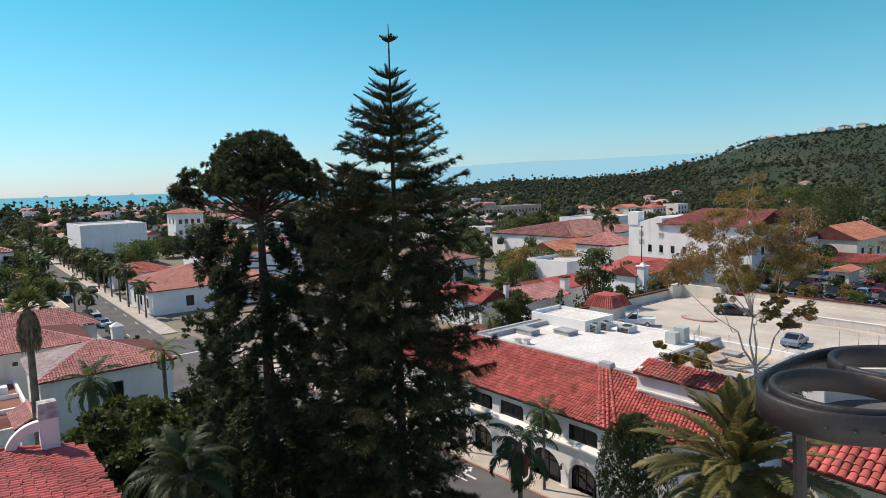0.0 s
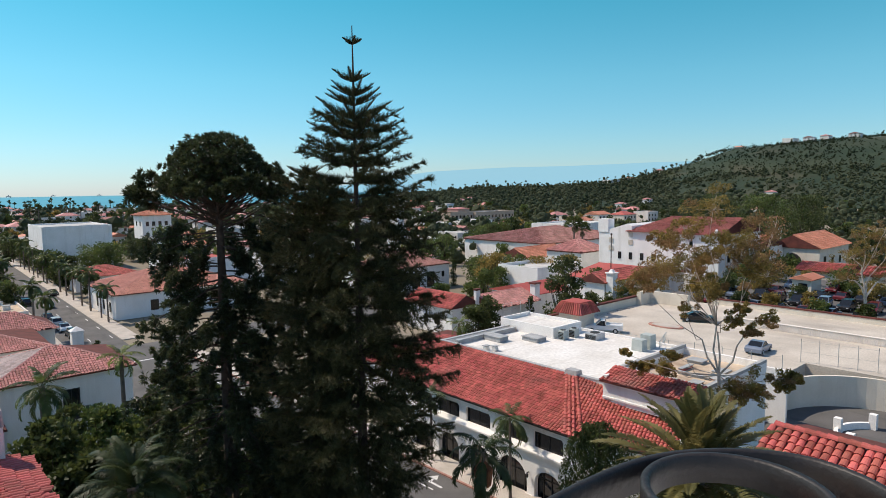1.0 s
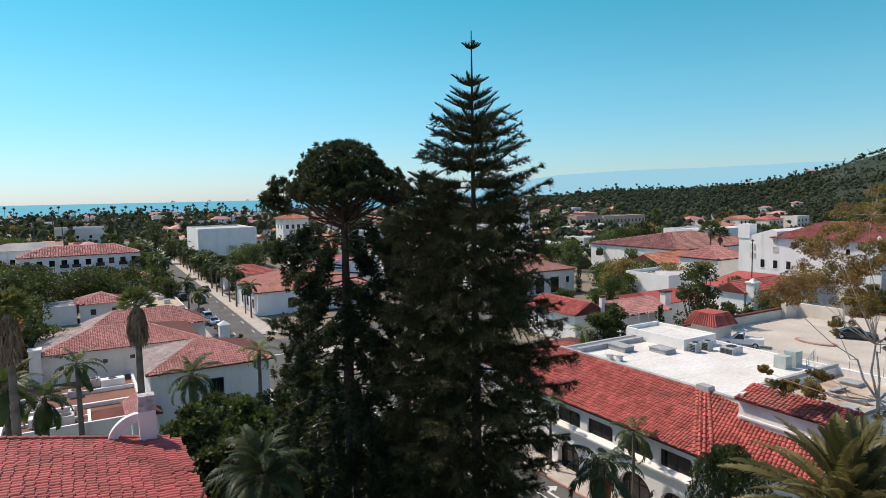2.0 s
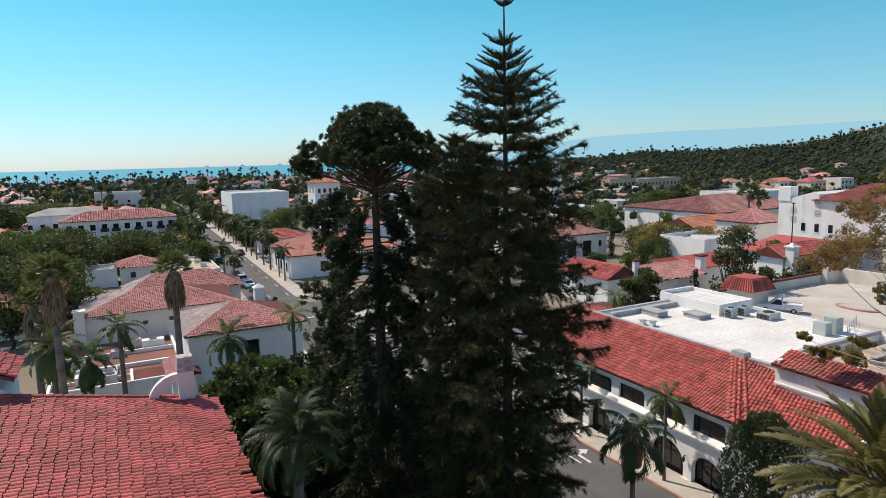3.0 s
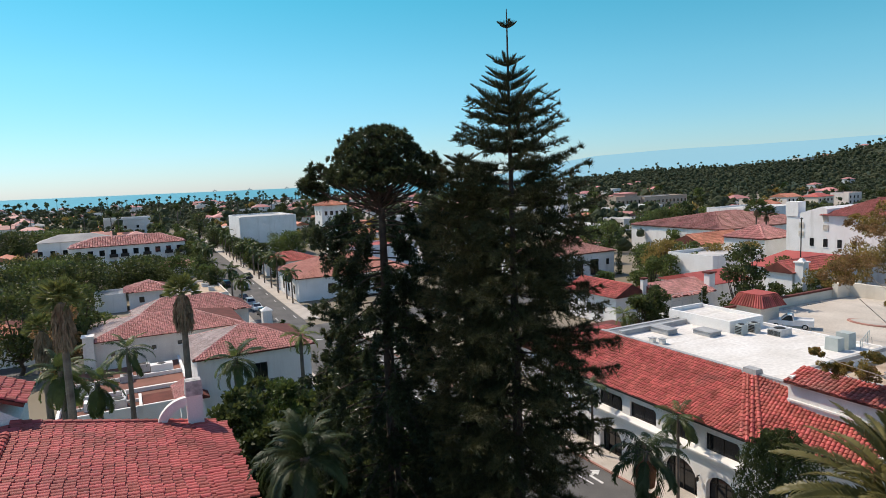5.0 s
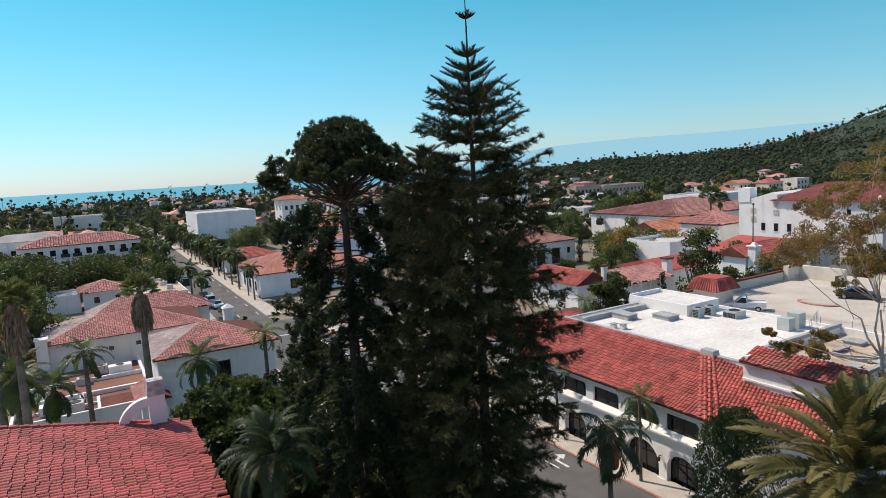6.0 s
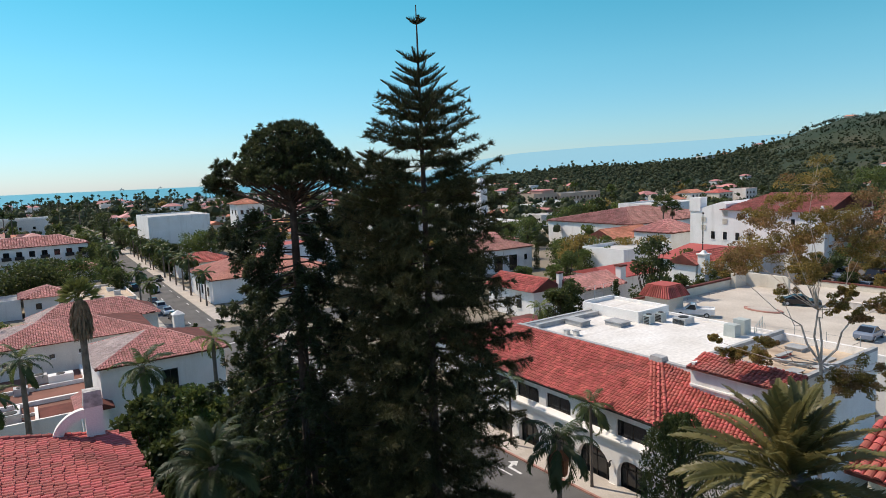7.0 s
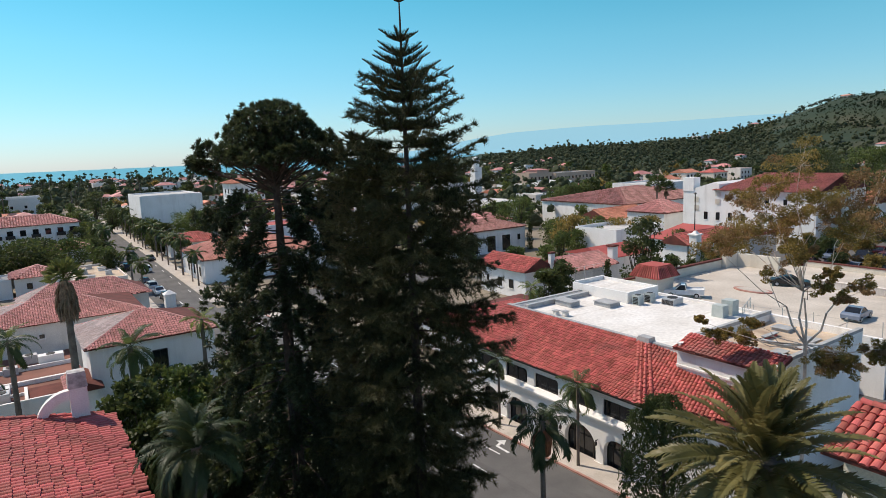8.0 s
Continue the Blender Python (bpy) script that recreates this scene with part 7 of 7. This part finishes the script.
PROTOS = [far_house(70, 330, 16, 11, 6.4, "hip_x", 2.4, STUCCO_FAR, PK, "white town house with pink clay roof", 3),
          far_house(-60, 300, 12, 10, 3.8, "gable_x", 1.9, STUCCO_FAR, OR, "low town house with orange clay roof", 3),
          far_house(130, 300, 22, 14, 7.2, "flat", 0.5, STUCCO_FAR, (ROOF_GREY, ROOF_GREY), "flat-roofed pale town building", 4),
          far_house(95, 380, 14, 12, 6.2, "gable_y", 2.3, STUCCO_FAR, (CLAY_BROWN, CLAY_BROWN), "town house with brown clay roof", 3),
          far_house(-90, 380, 11, 9, 3.6, "hip_x", 1.9, STUCCO_FAR, (ROOF_GREY, ROOF_GREY), "small town house with grey roof", 3),
          far_house(5, 420, 26, 16, 9.5, "flat", 0.8, STUCCO_FAR, (ROOF_WHITE, ROOF_WHITE), "white flat-roofed block of three storeys", 4)]
TAKEN = [(p.location.x, p.location.y, 14) for p in PROTOS] + [(150, 80, 26), (190, 146, 34), (312, 315, 40), (380, 258, 30), (400, 252, 30), (47, 248, 22), (0, 231, 28), (98, 302, 14), (48, 151, 24), (101, 131, 20), (147, 123, 16), (209, 157, 22), (232, 300, 12), (195, 63, 20), (174, 71, 14), (125, 36, 42), (92, 82, 22), (124, 78, 18), (118, 97, 14), (46, 186, 14), (60, 216, 10), (106, 91, 14)]
n = 0
while n < 250:
    az, dist = radians(rngs.uniform(-12, 76)), 150 + 900 * rngs.uniform() ** 1.25
    x, y = dist * math.sin(az), dist * math.cos(az)
    if (degs := math.degrees(az)) > 46 and dist > 420 and rngs.uniform() < 0.85:
        continue
    if 14 < street_u(x, y) < 46 or abs(y - 110) < 18 or (y < 236 and x < 64) or any(math.hypot(x - a, y - b) < c + 10 for a, b, c in TAKEN):
        continue
    TAKEN.append((x, y, 7))
    copy_thing(PROTOS[(0, 1, 4, 3, 1, 0)[rngs.integers(0, 6)] if degs < 27 and dist < 600 else (0, 1, 3, 4, 2, 0)[rngs.integers(0, 6)]], pose(x, y, height(x, y), 0, 0, rngs.choice([0, 90, 180, 270]) + rngs.normal() * 1.5) @ Matrix.Diagonal((*([rngs.uniform(0.7, 1.0)] * 3), 1)))
    n += 1

# mid-distance trees: prototypes, then copies
TREES = [leafy_tree("shade_tree", -70 - 20 * k, 260 + 10 * k, 0, 8.5 + 1.5 * (k % 3), 4.2 + 0.5 * (k % 2), (LEAF_DARK, LEAF_MID, LEAF_DARK, LEAF_OLIVE)[k], ("dark shade tree among far houses", "green shade tree among far houses", "dense dark tree among far houses", "olive gum among far houses")[k], 400 + k, 17, 42, 0.95, 0.25, 0.8, 0.2, group="shade trees") for k in range(4)]
n = 0
while n < 290:
    az, dist = radians(rngs.uniform(-12, 78)), 120 + 560 * rngs.uniform() ** 1.1
    x, y = dist * math.sin(az), dist * math.cos(az)
    if 17 < street_u(x, y) < 43 or abs(y - 110) < 8 or (y < 118 and x < 150) or (y < 232 and -45 < x < 66) or any(math.hypot(x - a, y - b) < c * 0.8 + 1 for a, b, c in TAKEN):
        continue
    copy_thing(TREES[rngs.integers(0, 4)], pose(x, y, height(x, y) - 0.3, 0, 0, rngs.uniform(0, 360)) @ Matrix.Diagonal((*([rngs.uniform(0.55, 1.25)] * 3), 1)))
    n += 1


def far_woods(name, count, az0, az1, d0, d1, size, seed, label, material, power=1.0, leaves=24, sparse=0.35):
    """Countless far crowns of ragged leaf clumps in one mesh."""
    rng = np.random.default_rng(seed)
    az = np.radians(rng.uniform(az0, az1, count))
    ds = d0 + (d1 - d0) * rng.uniform(0, 1, count) ** power
    cs, rs = [], []
    for a, q in zip(az, ds):
        x, y = q * math.sin(a), q * math.cos(a)
        if abs(street_u(x, y) - 28) < 10 and y < 425:
            continue
        if noise.noise(Vector((x * 0.007, y * 0.007, seed))) < rng.uniform(-0.75, sparse):
            continue
        if q < 520 and any(abs(x - u) < c and abs(y - v) < c for u, v, c in TAKEN):
            continue
        z = height(x, y)
        if z < -3.5:
            continue
        s = size * min(2.0, 0.8 * math.exp(rng.normal() * 0.40))
        tall = rng.uniform(0.55, 1.0) if rng.uniform() < 0.8 else rng.uniform(1.2, 1.9)
        for b in range(3):
            cs.append((x + rng.normal() * s * 0.42, y + rng.normal() * s * 0.42, z + s * tall * (0.30 + 0.42 * b)))
            rs.append(s * rng.uniform(0.40, 0.66) * (1.0 - 0.16 * b))
    cs, rs = np.array(cs), np.array(rs)
    c, r = np.repeat(cs, leaves // 3, 0), np.repeat(rs, leaves // 3)
    n = rng.normal(size=c.shape)
    n /= np.linalg.norm(n, axis=1, keepdims=True)
    k = r * rng.uniform(0.4, 0.75, len(c))
    v, f = leaf_quads(c + n * (r * rng.uniform(0.5, 0.95, len(c)))[:, None] * [1, 1, 0.8], n * 0.5 + rng.normal(size=c.shape) * 0.7, k, k * 0.55, rng)
    m = Mesh()
    m.v, m.f = v.tolist(), f.tolist()
    # a rounded core inside each clump
    t = (1 + 5 ** 0.5) / 2
    iv = np.array([(-1, t, 0), (1, t, 0), (-1, -t, 0), (1, -t, 0), (0, -1, t), (0, 1, t), (0, -1, -t), (0, 1, -t), (t, 0, -1), (t, 0, 1), (-t, 0, -1), (-t, 0, 1)]) / 1.9
    fc = np.array([(0, 11, 5), (0, 5, 1), (0, 1, 7), (0, 7, 10), (0, 10, 11), (1, 5, 9), (5, 11, 4), (11, 10, 2), (10, 7, 6), (7, 1, 8), (3, 9, 4), (3, 4, 2), (3, 2, 6), (3, 6, 8), (3, 8, 9), (4, 9, 5), (2, 4, 11), (6, 2, 10), (8, 6, 7), (9, 8, 1)])
    cv = cs[:, None, :] + iv[None] * (rs[:, None] * rng.uniform(0.6, 1.0, (len(rs), 12)))[:, :, None] * [1, 1, 0.85]
    cf = fc[None] + 12 * np.arange(len(rs))[:, None, None]
    m.arrays(cv.reshape(-1, 3), cf.reshape(-1, 3))
    return setting(name, m, material, label, "woods", kind="stuff")


far_woods("far_woods", 9000, -16, 50, 300, 1100, 4.2, 501, "dark green far trees of the town", LEAF_FAR, 1.0, 12)
far_woods("flat_woods", 7500, 40, 82, 215, 1150, 4.6, 502, "dark green woods below the hill", LEAF_FAR, 0.8, 12)
far_woods("mesa_woods", 6500, 38, 62, 1000, 1720, 5.4, 505, "dark woods over the mesa below the hill", LEAF_FAR, 0.9, 6, 0.25)
far_woods("hill_scrub", 4200, 60, 84, 1100, 1800, 3.0, 503, "low chaparral scrub on the hillside", HILL_SCRUB, 1.0, 6)
far_woods("crest_trees", 260, 44, 64, 1500, 1720, 6.6, 504, "tall ragged trees along the hill crest", LEAF_FAR)
# villas along the crest
for i, (az, dist) in enumerate([(60.5, 1640), (66.6, 1690), (70.2, 1660), (71.5, 1680), (72.6, 1650), (58, 1600), (56.5, 1500), (74.5, 1640)]):
    a = radians(az)
    x, y = dist * math.sin(a), dist * math.cos(a)
    copy_thing(PROTOS[i % 4], pose(x, y, height(x, y) + 1.5, 0, 0, 90 * i) @ Matrix.Diagonal((1.6, 1.6, 1.3, 1)))
for i, az in enumerate([56.2, 57.5, 57.9, 60.0, 61.8]):
    a = radians(az)
    x, y = 1600 * math.sin(a), 1600 * math.cos(a)
    copy_thing(far_palm, pose(x, y, height(x, y), 0, 0, 40 * i) @ Matrix.Diagonal((1.5, 1.5, 1.1, 1)))

# oil platforms on the horizon
for x in (574, 802, 1057):
    ob = thing("oil_platform", (x, 4500, -0.4), "tiny grey oil platform on the horizon", "platform", "oil platforms")
    part("deck", Mesh().box(x - 12, x + 12, 4494, 4506, 5, 8), COPING, ob)
    part("derrick", Mesh().prism([(x - 3, 4497, 8), (x + 3, 4497, 8), (x + 3, 4503, 8), (x - 3, 4503, 8)], [(x - 1, 4499, 16), (x + 1, 4499, 16), (x + 1, 4501, 16), (x - 1, 4501, 16)]), COPING, ob)
    for k in (-9, 9):
        part("leg", Mesh().tube([(x + k, 4500, -1), (x + k, 4500, 5)], [1.5, 1.5], 6), COPING, ob)


# ---- iron scrollwork at the lookout ----
def band(m, pts, h, t, z):
    """A flat bar on edge along plan points."""
    n = len(pts)
    for i, (x, y) in enumerate(pts):
        a, b = pts[max(i - 1, 0)], pts[min(i + 1, n - 1)]
        dx, dy = b[0] - a[0], b[1] - a[1]
        q = math.hypot(dx, dy)
        nx, ny = -dy / q * t / 2, dx / q * t / 2
        e = t * 0.25
        m.v += [(x + nx, y + ny, z - h), (x + nx, y + ny, z - e), (x + nx * 0.5, y + ny * 0.5, z), (x - nx * 0.5, y - ny * 0.5, z), (x - nx, y - ny, z - e), (x - nx, y - ny, z - h)]
    k0 = len(m.v) - 6 * n
    for i in range(n - 1):
        for j in range(6):
            q = k0 + i * 6
            m.f.append((q + j, q + (j + 1) % 6, q + 6 + (j + 1) % 6, q + 6 + j))
    m.f += [tuple(k0 + j for j in range(6)), tuple(k0 + 6 * (n - 1) + j for j in range(5, -1, -1))]
    return m


def circle(cx, cy, r, a0=0.0, turns=1.0, n=64):
    return [(cx + r * math.cos(a0 + 2 * math.pi * turns * k / n), cy + r * math.sin(a0 + 2 * math.pi * turns * k / n)) for k in range(n + 1)]


def smooth_path(pts, n=10):
    out = []
    for i in range(len(pts) - 1):
        p0, p1, p2, p3 = (Vector(pts[max(0, min(len(pts) - 1, i + k))]) for k in (-1, 0, 1, 2))
        for k in range(n):
            t = k / n
            out.append(tuple(0.5 * ((2 * p1) + (p2 - p0) * t + (2 * p0 - 5 * p1 + 4 * p2 - p3) * t * t + (3 * p1 - p0 - 3 * p2 + p3) * t ** 3)))
    return out + [tuple(pts[-1])]


gate = thing("iron_railing", (1.7, 0.2, 24.2), "black wrought-iron railing with flat-bar scrolls", "railing")
ZS = 25.125
part("scroll", band(Mesh(), circle(1.583, 0.285, 0.119, -1.2), 0.045, 0.013, ZS), IRON, gate, smooth=True)
part("scroll", band(Mesh(), circle(1.842, 0.273, 0.119, 2.6), 0.045, 0.013, ZS), IRON, gate, smooth=True)
part("outer_scroll", band(Mesh(), smooth_path([(1.70, 0.115), (1.58, 0.135), (1.48, 0.19), (1.435, 0.28), (1.465, 0.375), (1.56, 0.425), (1.70, 0.435), (1.86, 0.415), (1.97, 0.35), (2.03, 0.26), (2.02, 0.17), (1.96, 0.10), (1.86, 0.07)]), 0.05, 0.013, ZS - 0.004), IRON, gate, smooth=True)
part("post", Mesh().tube([(1.53, 0.30, 24.2), (1.497, 0.33, 25.085)], [0.012, 0.012], 8), IRON, gate)
part("post", Mesh().box(1.90, 1.935, 0.03, 0.065, 24.2, 25.05), IRON, gate)
part("top_rail", Mesh().box(1.66, 1.98, -0.03, 0.12, 25.052, 25.073), IRON, gate)
for k in range(5):
    a = 3.3 + 0.28 * k
    part("rivet", Mesh().lathe(1.583 + 0.152 * math.cos(a), 0.285 + 0.152 * math.sin(a), [(0.003, ZS - 0.034), (0.0045, ZS - 0.031), (0.003, ZS - 0.028)], 8), IRON, gate)
setting("tower", Mesh().box(-7, 4.2, -9, 0.45, 0, 24.2), STUCCO, "white stucco lookout tower below the camera", "tower")

# stand everything on the sinking land
FIXED = {"camera", "sun", "ground", "water", "backdrop", "tower", "iron_railing", "road", "cross_road", "lawn"}
for ob in [o for o in scene.objects if o.parent is None and o.name.split(".")[0] not in FIXED]:
    if ob.name.startswith(("pavement", "kerb", "lane", "turn", "stop", "far_", "flat_woods", "hill_", "crest_", "mesa_", "town_house", "shade_tree")):
        continue
    c = ob.location if ob.type == 'EMPTY' else sum((Vector(q) for q in ob.bound_box), Vector()) / 8
    if 60 < c.x < 149 and c.y < 60:   # the deck and the lot are level
        c = Vector((82, 36, 0)) if c.x < 103 else Vector((125, 36, 0))
    ob.location.z += fall(c.x, c.y)
